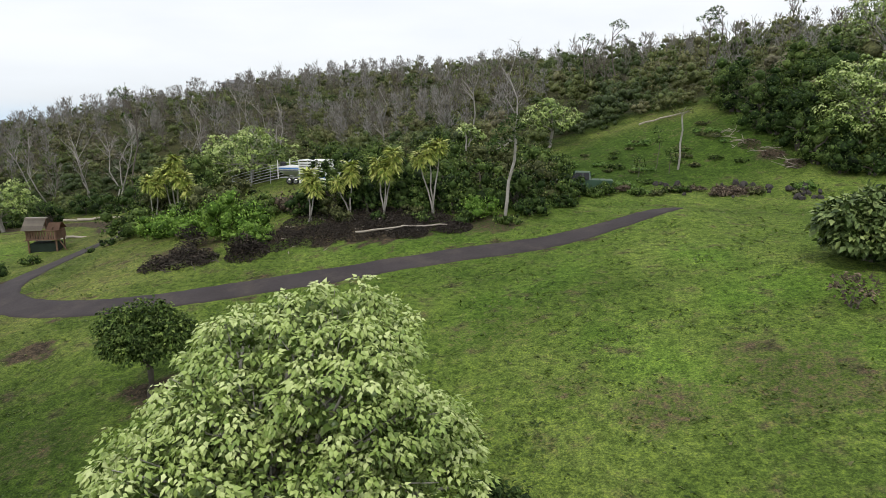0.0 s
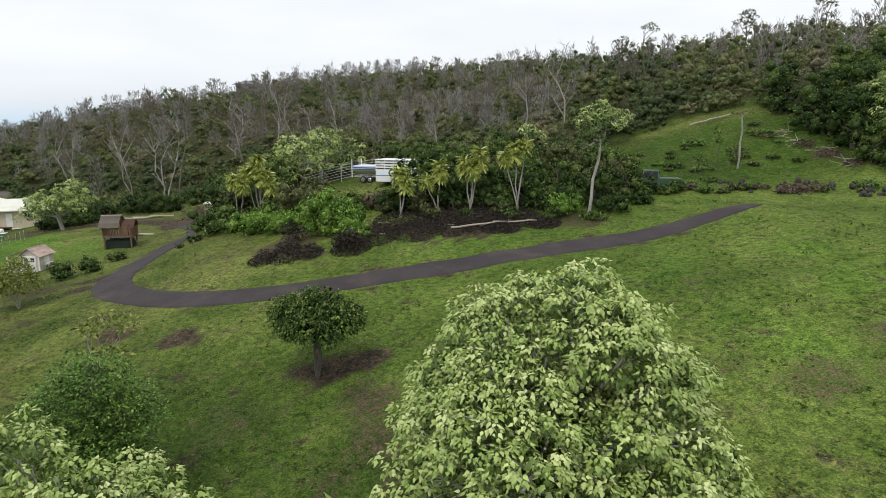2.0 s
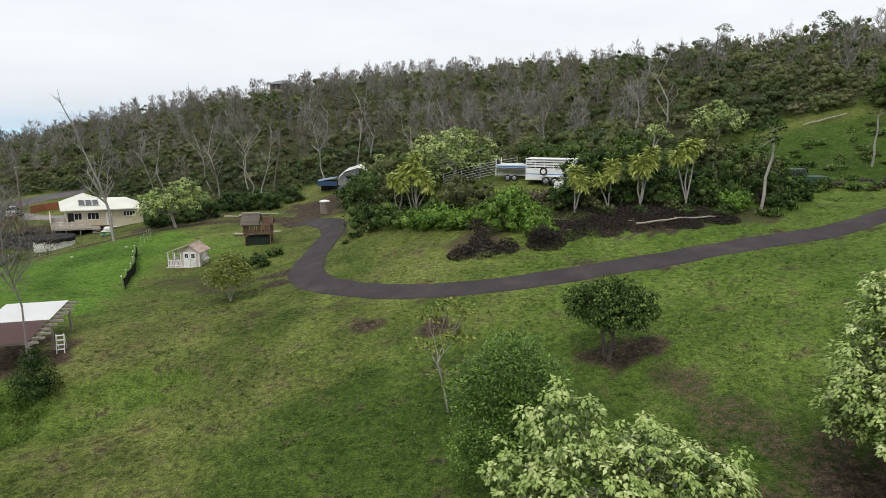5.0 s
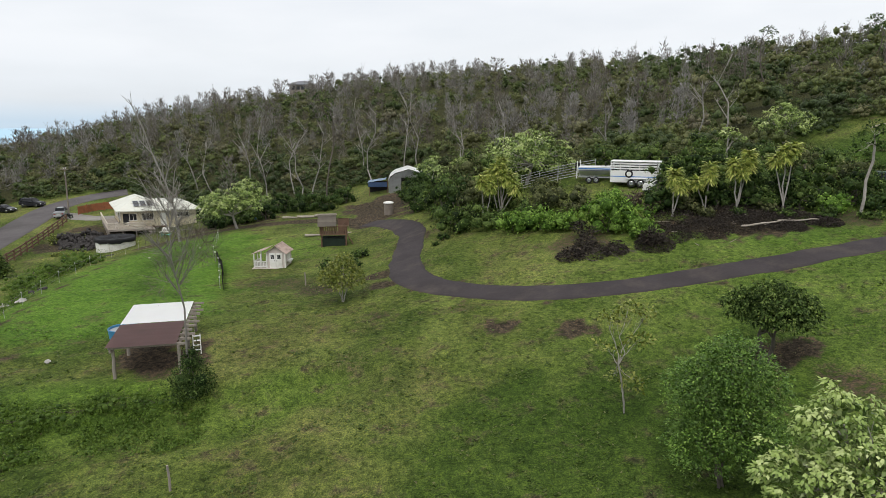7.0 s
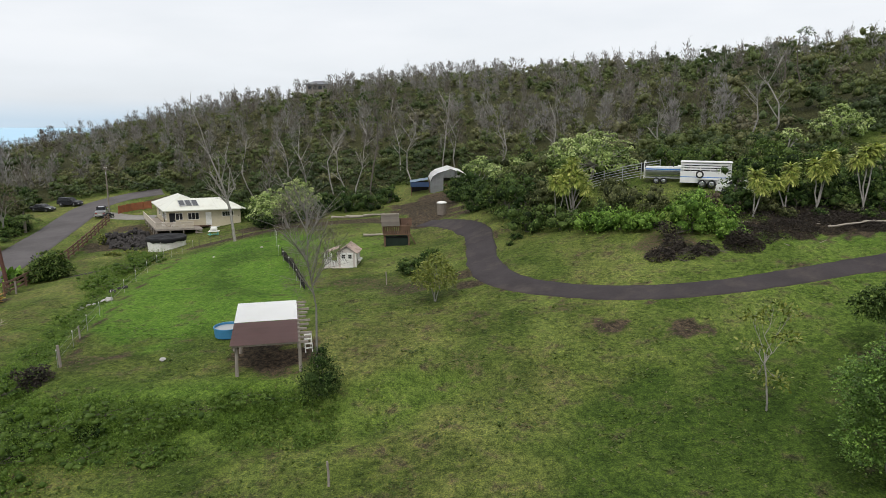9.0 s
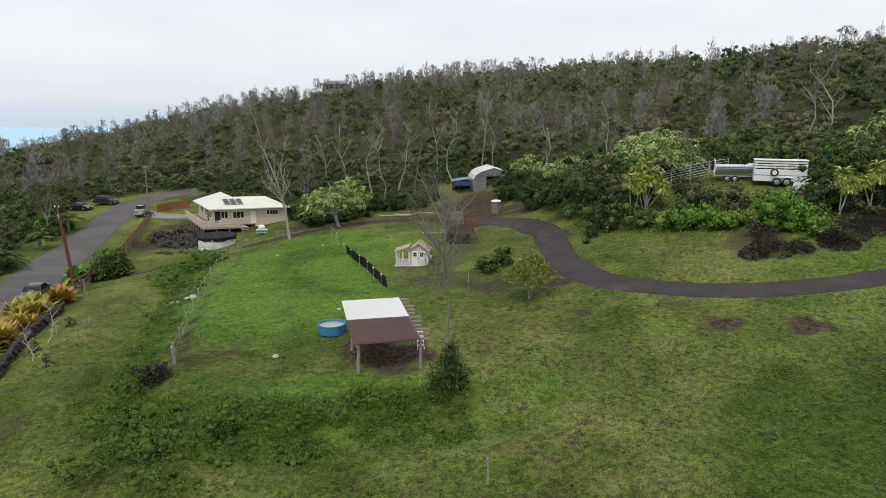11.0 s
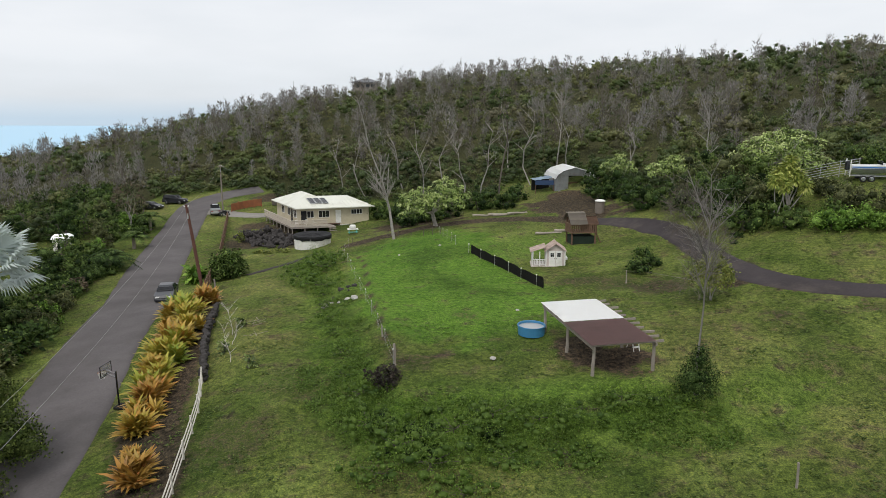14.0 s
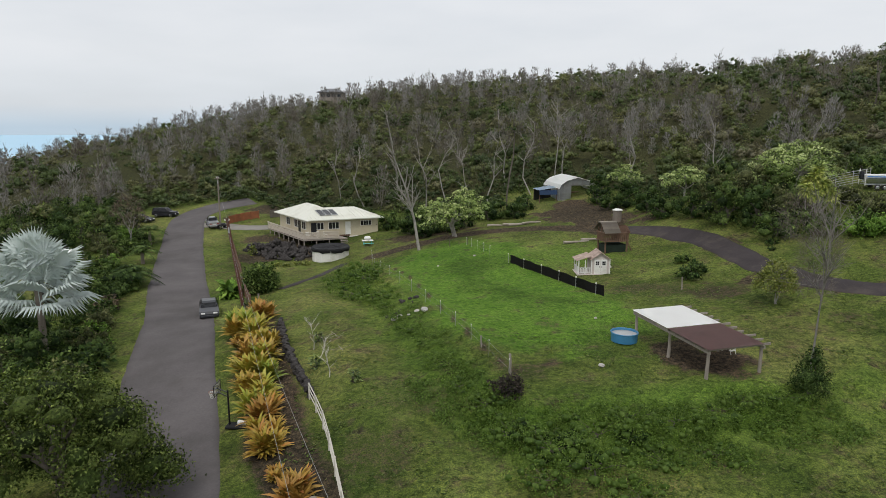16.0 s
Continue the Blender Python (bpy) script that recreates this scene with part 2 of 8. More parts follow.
foliage_material("grass_blade", [(0.0, (0.046, 0.082, 0.014)), (0.5, (0.095, 0.146, 0.028)), (0.85, (0.15, 0.198, 0.048)), (1.0, (0.19, 0.185, 0.085))], 0.6, 0.45)


# ------------------------------------------------------------ mesh helpers
def set_mesh(me, verts, faces):
    """Fill a mesh from arrays: vertices (n, 3) and faces (m, 3 or 4)."""
    verts, faces = np.asarray(verts, np.float32), np.asarray(faces, np.int32)
    k = faces.shape[1]
    me.vertices.add(len(verts))
    me.vertices.foreach_set("co", verts.ravel())
    me.loops.add(faces.size)
    me.loops.foreach_set("vertex_index", faces.ravel())
    me.polygons.add(len(faces))
    me.polygons.foreach_set("loop_start", np.arange(len(faces), dtype=np.int32) * k)
    me.update(calc_edges=True)


def mesh_of(name, verts, faces, material, tint=None, normals=None):
    me = bpy.data.meshes.new(name)
    set_mesh(me, verts, faces)
    if normals is not None:
        v, f, m = np.asarray(verts), np.asarray(faces), np.asarray(normals)
        face = np.cross(v[f[:, 1]] - v[f[:, 0]], v[f[:, 2]] - v[f[:, 0]])
        away = (face * m[f].sum(1)).sum(1) < 0
        faces = np.where(away[:, None], f[:, ::-1], f)
        me.clear_geometry()
        set_mesh(me, verts, faces)
        me.normals_split_custom_set_from_vertices(normals)
    if tint is not None:
        me.attributes.new("tint", "FLOAT", "POINT").data.foreach_set("value", np.asarray(tint, np.float32))
    me.materials.append(material)
    return me


def part(name, bm, material, parent, label=""):
    """Link a bmesh, or a ready mesh, as one object under a thing or a part."""
    if isinstance(bm, bmesh.types.BMesh):
        me = bpy.data.meshes.new(name)
        bm.to_mesh(me)
        bm.free()
        me.materials.append(material)
    else:
        me = bm
    ob = new(name, me)
    ob.parent = parent
    if label:
        ob["label"] = label
    return ob


def thing(name, x, y, z=None, turn=0.0, label="", category="", group="", kind=""):
    """An empty at the base of a thing, to carry its parts."""
    ob = new(name)
    ob.empty_display_size = 0.3
    ob.matrix_world = pose(x, y, ground_z(x, y) if z is None else z, 0, 0, turn)
    return tagged(ob, label, category, group, kind)


def box(bm, x0, y0, z0, x1, y1, z1, bevel=0.0, m=None):
    """A box between two corners, its edges bevelled, optionally moved by a matrix."""
    geo = bmesh.ops.create_cube(bm, size=1.0)["verts"]
    t = Matrix.Translation(((x0 + x1) / 2, (y0 + y1) / 2, (z0 + z1) / 2)) @ Matrix.Diagonal((abs(x1 - x0), abs(y1 - y0), abs(z1 - z0), 1))
    bmesh.ops.transform(bm, matrix=(m @ t) if m else t, verts=geo)
    if bevel:
        edges = list({e for v in geo for e in v.link_edges})
        bmesh.ops.bevel(bm, geom=edges, offset=bevel, segments=1, affect="EDGES")
    return bm


def boxes(*rows, bevel=0.01):
    bm = bmesh.new()
    for r in rows:
        box(bm, *r, bevel=bevel)
    return bm


def tube(bm, pts, radii, sides=7, cap=True):
    """A tapered round tube along a line of points."""
    rings = []
    pts = [Vector(p) for p in pts]
    for i, p in enumerate(pts):
        d = (pts[min(i + 1, len(pts) - 1)] - pts[max(i - 1, 0)]).normalized()
        a = d.orthogonal().normalized() if i == 0 else (rings_axis - d * rings_axis.dot(d)).normalized()
        rings_axis = a
        b = d.cross(a)
        rings.append([bm.verts.new(p + (a * math.cos(s) + b * math.sin(s)) * radii[i]) for s in (6.2832 * k / sides for k in range(sides))])
    for r0, r1 in zip(rings, rings[1:]):
        for k in range(sides):
            bm.faces.new((r0[k], r0[(k + 1) % sides], r1[(k + 1) % sides], r1[k]))
    if cap:
        bm.faces.new(rings[0][::-1])
        bm.faces.new(rings[-1])
    return bm


def limb(bm, a, b, ra, rb, rng, bend=0.12, n=4, sides=6):
    """A crooked branch from a to b."""
    a, b = Vector(a), Vector(b)
    length = (b - a).length
    pts = [a.lerp(b, i / n) + (Vector((rng.uniform(-1, 1), rng.uniform(-1, 1), rng.uniform(-.5, .5))) * bend * length * (0 if i in (0, n) else 0.5)) for i in range(n + 1)]
    tube(bm, pts, [ra + (rb - ra) * i / n for i in range(n + 1)], sides)
    return pts


# leaf outlines: x across, y from stalk to tip, z out of the leaf; then their faces
LEAF = {
    "oval": (np.array([(0, 0, 0), (-.30, .42, .07), (0, .45, 0), (.30, .42, .07), (0, 1, -.08)]), np.array([(0, 2, 1), (0, 3, 2), (1, 2, 4), (2, 3, 4)])),
    "lobed": (np.array([(0, 0, 0), (-.38, .18, -.04), (-.17, .5, .04), (0, 1.1, -.14), (.17, .5, .04), (.38, .18, -.04), (0, .4, .0)]),
              np.array([(0, 6, 1), (1, 6, 2), (2, 6, 3), (3, 6, 4), (4, 6, 5), (5, 6, 0)])),
    "blade": (np.array([(-.055, 0, 0), (.055, 0, 0), (-.07, .45, .10), (.07, .45, .10), (0, 1, -.12)]), np.array([(0, 1, 3), (0, 3, 2), (2, 3, 4)])),
    "strap": (np.array([(-.07, 0, 0), (.07, 0, 0), (-.10, .4, .10), (.10, .4, .10), (-.07, .75, .06), (.07, .75, .06), (0, 1.05, -.08)]), np.array([(0, 1, 3), (0, 3, 2), (2, 3, 5), (2, 5, 4), (4, 5, 6)])),
    "spray": (np.array([(0, 0, 0), (-.38, .35, .1), (-.12, .5, 0), (-.3, .9, -.05), (.05, .72, .08), (.36, .85, -.1), (.2, .45, 0), (.42, .2, .1)]),
              np.array([(0, 2, 1), (0, 4, 2), (2, 4, 3), (0, 6, 4), (4, 6, 5), (0, 7, 6)])),
    "twig": (np.array([(-.012, 0, 0), (.012, 0, 0), (-.010, .5, .05), (.010, .5, .05), (0, 1, -.04)]), np.array([(0, 1, 3), (0, 3, 2), (2, 3, 4)])),
    "whisk": (np.array([(-.035, 0, 0), (.035, 0, 0), (.02, .5, .06), (.16, .85, .02), (-.02, 1, -.05)]), np.array([(0, 1, 2), (0, 2, 4), (1, 3, 2)])),
    "heart": (np.array([(0, 0, 0), (-.36, .28, -.07), (0, .42, .05), (.36, .28, -.07), (0, 1.05, -.16)]), np.array([(0, 2, 1), (0, 3, 2), (1, 2, 4), (2, 3, 4)])),
    "flake": (np.array([(-.3, 0, 0), (.35, .1, .05), (-.1, .55, .1), (.25, .95, -.05)]), np.array([(0, 1, 2), (1, 3, 2)])),
}


def leaves(pos, heading, size, shape, rng, roll=0.5):
    """Arrays of leaf meshes at pos, pointing along heading, with a random roll about that line."""
    v, f = LEAF[shape]
    n = len(pos)
    d = heading / np.maximum(np.linalg.norm(heading, axis=1, keepdims=True), 1e-6)
    up = np.tile((0.0, 0.0, 1.0), (n, 1)) + rng.normal(0, roll, (n, 3))
    side = np.cross(d, up)
    side /= np.maximum(np.linalg.norm(side, axis=1, keepdims=True), 1e-6)
    nor = np.cross(side, d)
    s = np.asarray(size).reshape(-1, 1, 1)
    verts = pos[:, None] + s * (v[None, :, 0:1] * side[:, None] + v[None, :, 1:2] * d[:, None] + v[None, :, 2:3] * nor[:, None])
    faces = f[None] + (np.arange(n) * len(v))[:, None, None]
    return verts.reshape(-1, 3), faces.reshape(-1, f.shape[1])


def on_lobes(lobes, n, rng, low=-0.35, depth=0.25, rough=0.16):
    """Points on the outside of a cluster of uneven lobes (x, y, z, radius, height factor), with their outward directions."""
    lobes = np.asarray(lobes, float)
    area = lobes[:, 3] ** 2
    pick = rng.choice(len(lobes), int(n * 2.2), p=area / area.sum())
    d = rng.normal(0, 1, (len(pick), 3))
    d /= np.linalg.norm(d, axis=1, keepdims=True)
    d = d[d[:, 2] > low]
    pick = pick[: len(d)]
    L = lobes[pick]
    bumps = 1 + rough * np.sin(d[:, 0] * 7 + L[:, 0] * 3) * np.sin(d[:, 1] * 6 + L[:, 1] * 2 + d[:, 2] * 5) + rough * 0.6 * rng.normal(0, 1, len(d)).clip(-1.5, 1.5)
    r = L[:, 3] * bumps * (1 - depth * rng.rand(len(d)) ** 2.2)
    p = L[:, :3] + d * r[:, None] * np.stack([np.ones(len(d)), np.ones(len(d)), L[:, 4]], 1)
    keep = np.ones(len(p), bool)
    for lx, ly, lz, lr, lh in lobes:
        q = (p - (lx, ly, lz)) / (lr * np.array([1, 1, lh]))
        keep &= (q ** 2).sum(1) > 0.52
    return p[keep][:n], d[keep][:n]


def spaced(p, d, gap, most):
    """Thin points so that no two lie closer than gap."""
    kept = []
    for i in range(len(p)):
        if len(kept) >= most:
            break
        if not kept or ((p[kept] - p[i]) ** 2).sum(1).min() > gap * gap:
            kept.append(i)
    return p[kept], d[kept]


def clumped(lobes, n, size, shape, seed, clump=12, clump_r=0.4, droop=0.3, low=-0.35, depth=0.25, spread=0.4, roll=0.4, rough=0.16, inner=0.3, top_pale=0.0):
    """Leaves in small domed clumps set over a cluster of lobes, with inner leaves painted dark as shade. Gives verts,
    faces and a tint for each vertex.
    """
    rng = np.random.RandomState(seed)
    m = max(3, int(n / clump))
    p, d = on_lobes(lobes, m * 4, rng, low, depth, rough)
    p, d = spaced(p, d, clump_r * 0.85, m)
    own = np.repeat(np.arange(len(p)), max(1, int(n / max(len(p), 1))))
    k = len(own)
    o = rng.normal(0, 1, (k, 3)) + d[own] * 0.8 + (0, 0, 0.7)
    o /= np.linalg.norm(o, axis=1, keepdims=True)
    grow = rng.uniform(0.7, 1.3, len(p))[own][:, None]
    pos = p[own] + o * clump_r * grow * rng.uniform(0.7, 1.05, (k, 1)) * (1, 1, 0.75)
    head = o * (1, 1, 0.5) + rng.normal(0, spread, (k, 3))
    head[:, 2] -= droop
    shade = rng.rand(len(p))[own]
    # leaves facing up tinted paler: young growth plus painted top light
    tint = np.clip((1 - top_pale) * shade + top_pale * (0.5 + 0.42 * o[:, 2] + 0.3 * (shade - 0.5)) + rng.normal(0, 0.06, k), 0.02, 1)
    v, f = leaves(pos, head, size * rng.uniform(0.65, 1.25, k), shape, rng, roll)
    tint = np.repeat(tint, len(LEAF[shape][0]))
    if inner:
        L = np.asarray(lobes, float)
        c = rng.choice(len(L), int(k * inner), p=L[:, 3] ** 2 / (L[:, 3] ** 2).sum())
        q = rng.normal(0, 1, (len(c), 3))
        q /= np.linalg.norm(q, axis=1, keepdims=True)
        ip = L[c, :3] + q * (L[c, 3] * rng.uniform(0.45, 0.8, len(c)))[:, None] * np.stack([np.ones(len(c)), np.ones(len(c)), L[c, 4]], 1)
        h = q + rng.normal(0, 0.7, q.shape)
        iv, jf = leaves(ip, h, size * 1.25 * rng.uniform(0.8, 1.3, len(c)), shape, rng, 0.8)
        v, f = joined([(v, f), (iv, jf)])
        # one dark tint for inner leaves: crown shade put into their colour
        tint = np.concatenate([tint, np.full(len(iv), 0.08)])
    return v, f, tint


def crown(lobes, n, size, shape, seed, droop=0.0, per=1, low=-0.35, depth=0.25, spread=0.55, roll=0.5, rough=0.16, parasol=False):
    """Leaves over a cluster of lobes: n sprigs of `per` leaves each."""
    rng = np.random.RandomState(seed)
    p, d = on_lobes(lobes, n, rng, low, depth, rough)
    if per > 1:
        p, d = np.repeat(p, per, 0), np.repeat(d, per, 0)
        fan = rng.normal(0, 1, p.shape)
        if parasol:
            fan[:, 2] = 0
            fan = fan / np.maximum(np.linalg.norm(fan, axis=1, keepdims=True), 1e-6) + 0.35 * d * (1, 1, 0)
            lift = rng.rand(len(p), 1)
            p = p + fan * size * (0.15 + 0.75 * (1 - lift)) + np.array([0, 0, 1]) * size * (lift - 0.6) * 1.1
            d = fan * 0.75
        else:
            p = p + fan * size * 0.42
            d = d * 0.45 + fan * 0.8
    h = d + rng.normal(0, spread, d.shape)
    h[:, 2] -= droop
    return leaves(p, h, size * rng.uniform(0.65, 1.25, len(p)), shape, rng, roll)


def ball(cuts):
    """Vertices and faces of a round form."""
    bm = bmesh.new()
    bmesh.ops.create_icosphere(bm, subdivisions=cuts, radius=1.0)
    v, f = np.array([p.co[:] for p in bm.verts]), np.array([[p.index for p in q.verts] for q in bm.faces])
    bm.free()
    return v, f


BALL = {1: ball(1), 2: ball(2)}


def unit(v):
    return v / np.maximum(np.linalg.norm(v, axis=1, keepdims=True), 1e-6)


def canopy(lobes, n, size, seed, core=0.78, cuts=2, low=-0.5, depth=0.22, rough=0.2, lean=0.7, shape="flake", droop=0.25, inner=0.16):
    """A dense crown: knobbly masses of inner leaves tinted to paint in shade, and single leaves over them that break up
    the outline.
    Gives verts, faces, a shade for each vertex and normals that follow the masses."""
    rng = np.random.RandomState(seed)
    L = np.asarray(lobes, float)
    p, d = on_lobes(L, n, rng, low, depth, rough)
    k = len(p)
    stray = (rng.rand(k, 1) < 0.22) * rng.rand(k, 1)
    p = p + (d + (0, 0, 0.25)) * stray * (0.35 * np.median(L[:, 3]))
    nrm = unit(d + rng.normal(0, lean, (k, 3)) + (0, 0, 0.15))
    head = unit(np.cross(nrm, rng.normal(0, 1, (k, 3))) - (0, 0, droop))
    side = unit(np.cross(head, nrm))
    nrm = np.cross(side, head)
    v0, f0 = LEAF[shape]
    s = (size * rng.uniform(0.6, 1.35, k)).reshape(-1, 1, 1)
    v = (p[:, None] + s * (v0[None, :, 0:1] * side[:, None] + v0[None, :, 1:2] * head[:, None] + v0[None, :, 2:3] * nrm[:, None])).reshape(-1, 3)
    f = (f0[None] + (np.arange(k) * len(v0))[:, None, None]).reshape(-1, 3)
    tuft = np.sin(p[:, 0] * 2.3 + seed) * np.sin(p[:, 1] * 2.6 + 1.7 * seed) * np.sin(p[:, 2] * 2.9 + 0.6 * seed)
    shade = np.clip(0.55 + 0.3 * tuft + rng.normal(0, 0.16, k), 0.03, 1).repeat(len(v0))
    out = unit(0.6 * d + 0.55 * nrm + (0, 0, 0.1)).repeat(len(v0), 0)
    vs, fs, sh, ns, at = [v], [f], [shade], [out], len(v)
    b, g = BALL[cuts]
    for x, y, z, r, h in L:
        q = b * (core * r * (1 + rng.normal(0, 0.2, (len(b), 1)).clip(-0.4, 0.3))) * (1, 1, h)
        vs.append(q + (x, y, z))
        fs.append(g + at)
        # core gets its own flat tint, the crown's inner shade as colour
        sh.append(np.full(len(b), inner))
        ns.append(b)
        at += len(b)
    return np.concatenate(vs), np.concatenate(fs), np.concatenate(sh), np.concatenate(ns)


def joined(groups):
    """Join (verts, faces) arrays."""
    vs, fs, at = [], [], 0
    for v, f in groups:
        vs.append(v)
        fs.append(f + at)
        at += len(v)
    return np.concatenate(vs), np.concatenate(fs)


def tree(name, x, y, lobes, leaf, trunk_r=0.18, seed=1, label="", category="tree", group="", material="mid_leaf", bark="bark", stems=1, z=None, fork=0.45, turn=0.0):
    """A tree or bush: crooked trunk and limbs that reach into its lobes, and a crown of single leaves. Lobes are relative to its foot."""
    rng = random.Random(seed)
    t = thing(name, x, y, z, turn, label, category, group)
    bm = bmesh.new()
    top = max(l[2] for l in lobes)
    for s in range(stems):
        a = 6.283 * s / stems + seed
        foot = Vector((0, 0, -0.15)) if stems == 1 else Vector((0.35 * trunk_r * 4 * math.cos(a), 0.35 * trunk_r * 4 * math.sin(a), -0.15))
        knee = Vector((rng.uniform(-.12, .12) * top, rng.uniform(-.12, .12) * top, fork * top)) + (foot * 1.2 if stems > 1 else Vector())
        limb(bm, foot, knee, trunk_r, trunk_r * 0.7, rng, 0.06, 4, 8)
        for k, l in enumerate(lobes):
            if k % stems != s:
                continue
            mid = Vector((l[0], l[1], l[2]))
            if "core" in leaf and k > 7:
                continue
            pts = limb(bm, knee, mid, trunk_r * 0.5, trunk_r * 0.16, rng, 0.14, 4, 6)
            for j in range(1 if "core" in leaf else 4):
                q = mid + Vector((rng.uniform(-1, 1), rng.uniform(-1, 1), rng.uniform(-.3, .8))).normalized() * l[3] * 0.85
                limb(bm, pts[-2 - (j % 2)], q, trunk_r * 0.16, trunk_r * 0.05, rng, 0.15, 3, 4)
    part("trunk", bm, M[bark], t)
    if "core" in leaf:
        v, f, shade, out = canopy(lobes, seed=seed, **leaf)
        part("crown", mesh_of("crown", v, f, M[material], shade, out), None, t)
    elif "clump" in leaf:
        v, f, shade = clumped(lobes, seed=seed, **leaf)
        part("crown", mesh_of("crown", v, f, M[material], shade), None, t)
    else:
        v, f = crown(lobes, seed=seed, **leaf)
        part("crown", mesh_of("crown", v, f, M[material]), None, t)
    return t


def lobe_set(seed, n, width, base, height, size, flat=0.8):
    """Lobes for a rounded crown: a few large ones set round and above a middle."""
    rng = random.Random(seed)
    out = [(0, 0, base + height * 0.5, size, flat)]
    for i in range(n):
        a, r = 6.283 * (i + rng.uniform(-.3, .3)) / n, width * rng.uniform(.55, 1)
        h = rng.uniform(0.25, 0.95) * (1 - 0.35 * (r / max(width, .01)) ** 2)
        out.append((r * math.cos(a), r * math.sin(a), base + height * h, size * rng.uniform(.55, .85), flat * rng.uniform(.8, 1.1)))
    return out

# ------------------------------------------------------------ terrain
PLANE = (9.03, 10.78, 7.41)
SWELL = np.array([
    3.71, -1.12, 1.64, -0.43, -2.6, 0.4, -1.73, -0.38, -2.44, 0.94, -2.32, -1.42,
    0.41, -3.41, -2.25, 0.07, 0.08, -5.13, -1, 2.31, 1.01, -1.42, -0.72, -2.91,
    -2.33, -0.16, 0.78, 3.56, -1.82, 1.57, 4.82, 3.23, 1.66, 0.36, 1.34, -3.6,
    -1.08, 0.36, 1.65, 1.86, 0.11, 0.28, -2.46, 1.14, 0.18, 2.94, 1.81, -0.75,
    0.18])
ROLL = np.array([
    0.88, -0.42, 0.3, -1.24, 0.14, -0.01, -0.31, 0.35, -0.76, -0.17, 2.64, 0.78,
    1.32, -1.01, 2.48, -0.26, 0.12, 2.07, -0.44, -0.88, 1.54, 1.28, -1.29, -3.71,
    1.33, -2.94, 4.39, -2.42, 4.16, 1.06, -0.82, 5.04])
SWELL_X, SWELL_Y = (m.ravel() for m in np.meshgrid(np.arange(-240, 121, 60), np.arange(-20, 341, 60)))
ROLL_X, ROLL_Y = (m.ravel() for m in np.meshgrid(np.arange(-92, 35, 18), np.arange(16, 80, 18)))


def smooth(a, b, v):
    """Smooth step from 0 at a to 1 at b."""
    u = np.clip((np.asarray(v, float) - a) / (b - a), 0, 1)
    return u * u * (3 - 2 * u)


# rim of the paddock's terrace, from behind the house round to the shelter, and small corrections of the slope (x, y, radius, rise)
RIM = [(-70.0, 66), (-66.8, 58), (-64.2, 47), (-61.8, 38), (-60.2, 31), (-58.4, 27.4), (-55, 26.2), (-50, 26.2), (-45, 26.6), (-41, 27.2), (-37, 29)]
KNOCKS = [(6.3, 38.2, 5.0, -0.35), (15.6, 41.6, 4.0, 0.75), (-35.5, 64.5, 4.0, -0.5), (-73, 63.5, 4.0, 0.5), (-84.5, 58, 8.0, -0.42), (-76.5, 30, 7.0, -0.32)]


def terrace(x, y):
    """Distance from the terrace's rim, and whether a place lies inside it."""
    px, py = np.array([p[0] for p in RIM]), np.array([p[1] for p in RIM])
    best = np.full(np.shape(x), 1e9)
    for x0, y0, x1, y1 in zip(px, py, px[1:], py[1:]):
        u = np.clip(((x - x0) * (x1 - x0) + (y - y0) * (y1 - y0)) / ((x1 - x0) ** 2 + (y1 - y0) ** 2), 0, 1)
        best = np.minimum(best, np.hypot(x - x0 - u * (x1 - x0), y - y0 - u * (y1 - y0)))
    west = np.interp(y, py[:6][::-1], px[:6][::-1])
    south = np.interp(x, px[5:], py[5:])
    return best, (x > west) & (y > south)


def heights(x, y):
    """Height of the ground: a tilted plane with broad swells and shorter rolls, falling away to the sea past the hill."""
    x, y = np.atleast_1d(np.asarray(x, float)), np.atleast_1d(np.asarray(y, float))
    cx, cy = np.clip(x, -300, 125), np.clip(y, -60, 325)
    z = PLANE[0] + PLANE[1] * cx / 100 + PLANE[2] * cy / 100
    for gx, gy, a in zip(SWELL_X, SWELL_Y, SWELL):
        z = z + a * np.exp(-((cx - gx) ** 2 + (cy - gy) ** 2) / 6050.0)
    for gx, gy, a in zip(ROLL_X, ROLL_Y, ROLL):
        z = z + a * np.exp(-((cx - gx) ** 2 + (cy - gy) ** 2) / 450.0)
    for gx, gy, r, a in KNOCKS:
        z = z + a * np.exp(-((cx - gx) ** 2 + (cy - gy) ** 2) / (r * r))
    rim, inside = terrace(x, y)
    z = z + np.where(inside, 0.28 * np.exp(-((rim - 1.2) / 2.4) ** 2), -0.50 * np.exp(-((rim - 2.8) / 2.0) ** 2)) * smooth(0, 1.1, rim)
    out = np.hypot(x - cx, y - cy)
    return np.maximum(z - 0.22 * out, -60.0)


def ground_z(x, y):
    return float(heights(x, y)[0])


def segment_distance(px, py, pts):
    """Distance of points from a polyline in plan."""
    best = np.full(np.shape(px), 1e9)
    for (x0, y0), (x1, y1) in zip(pts[:-1], pts[1:]):
        dx, dy = x1 - x0, y1 - y0
        u = np.clip(((px - x0) * dx + (py - y0) * dy) / (dx * dx + dy * dy), 0, 1)
        best = np.minimum(best, np.hypot(px - x0 - u * dx, py - y0 - u * dy))
    return best


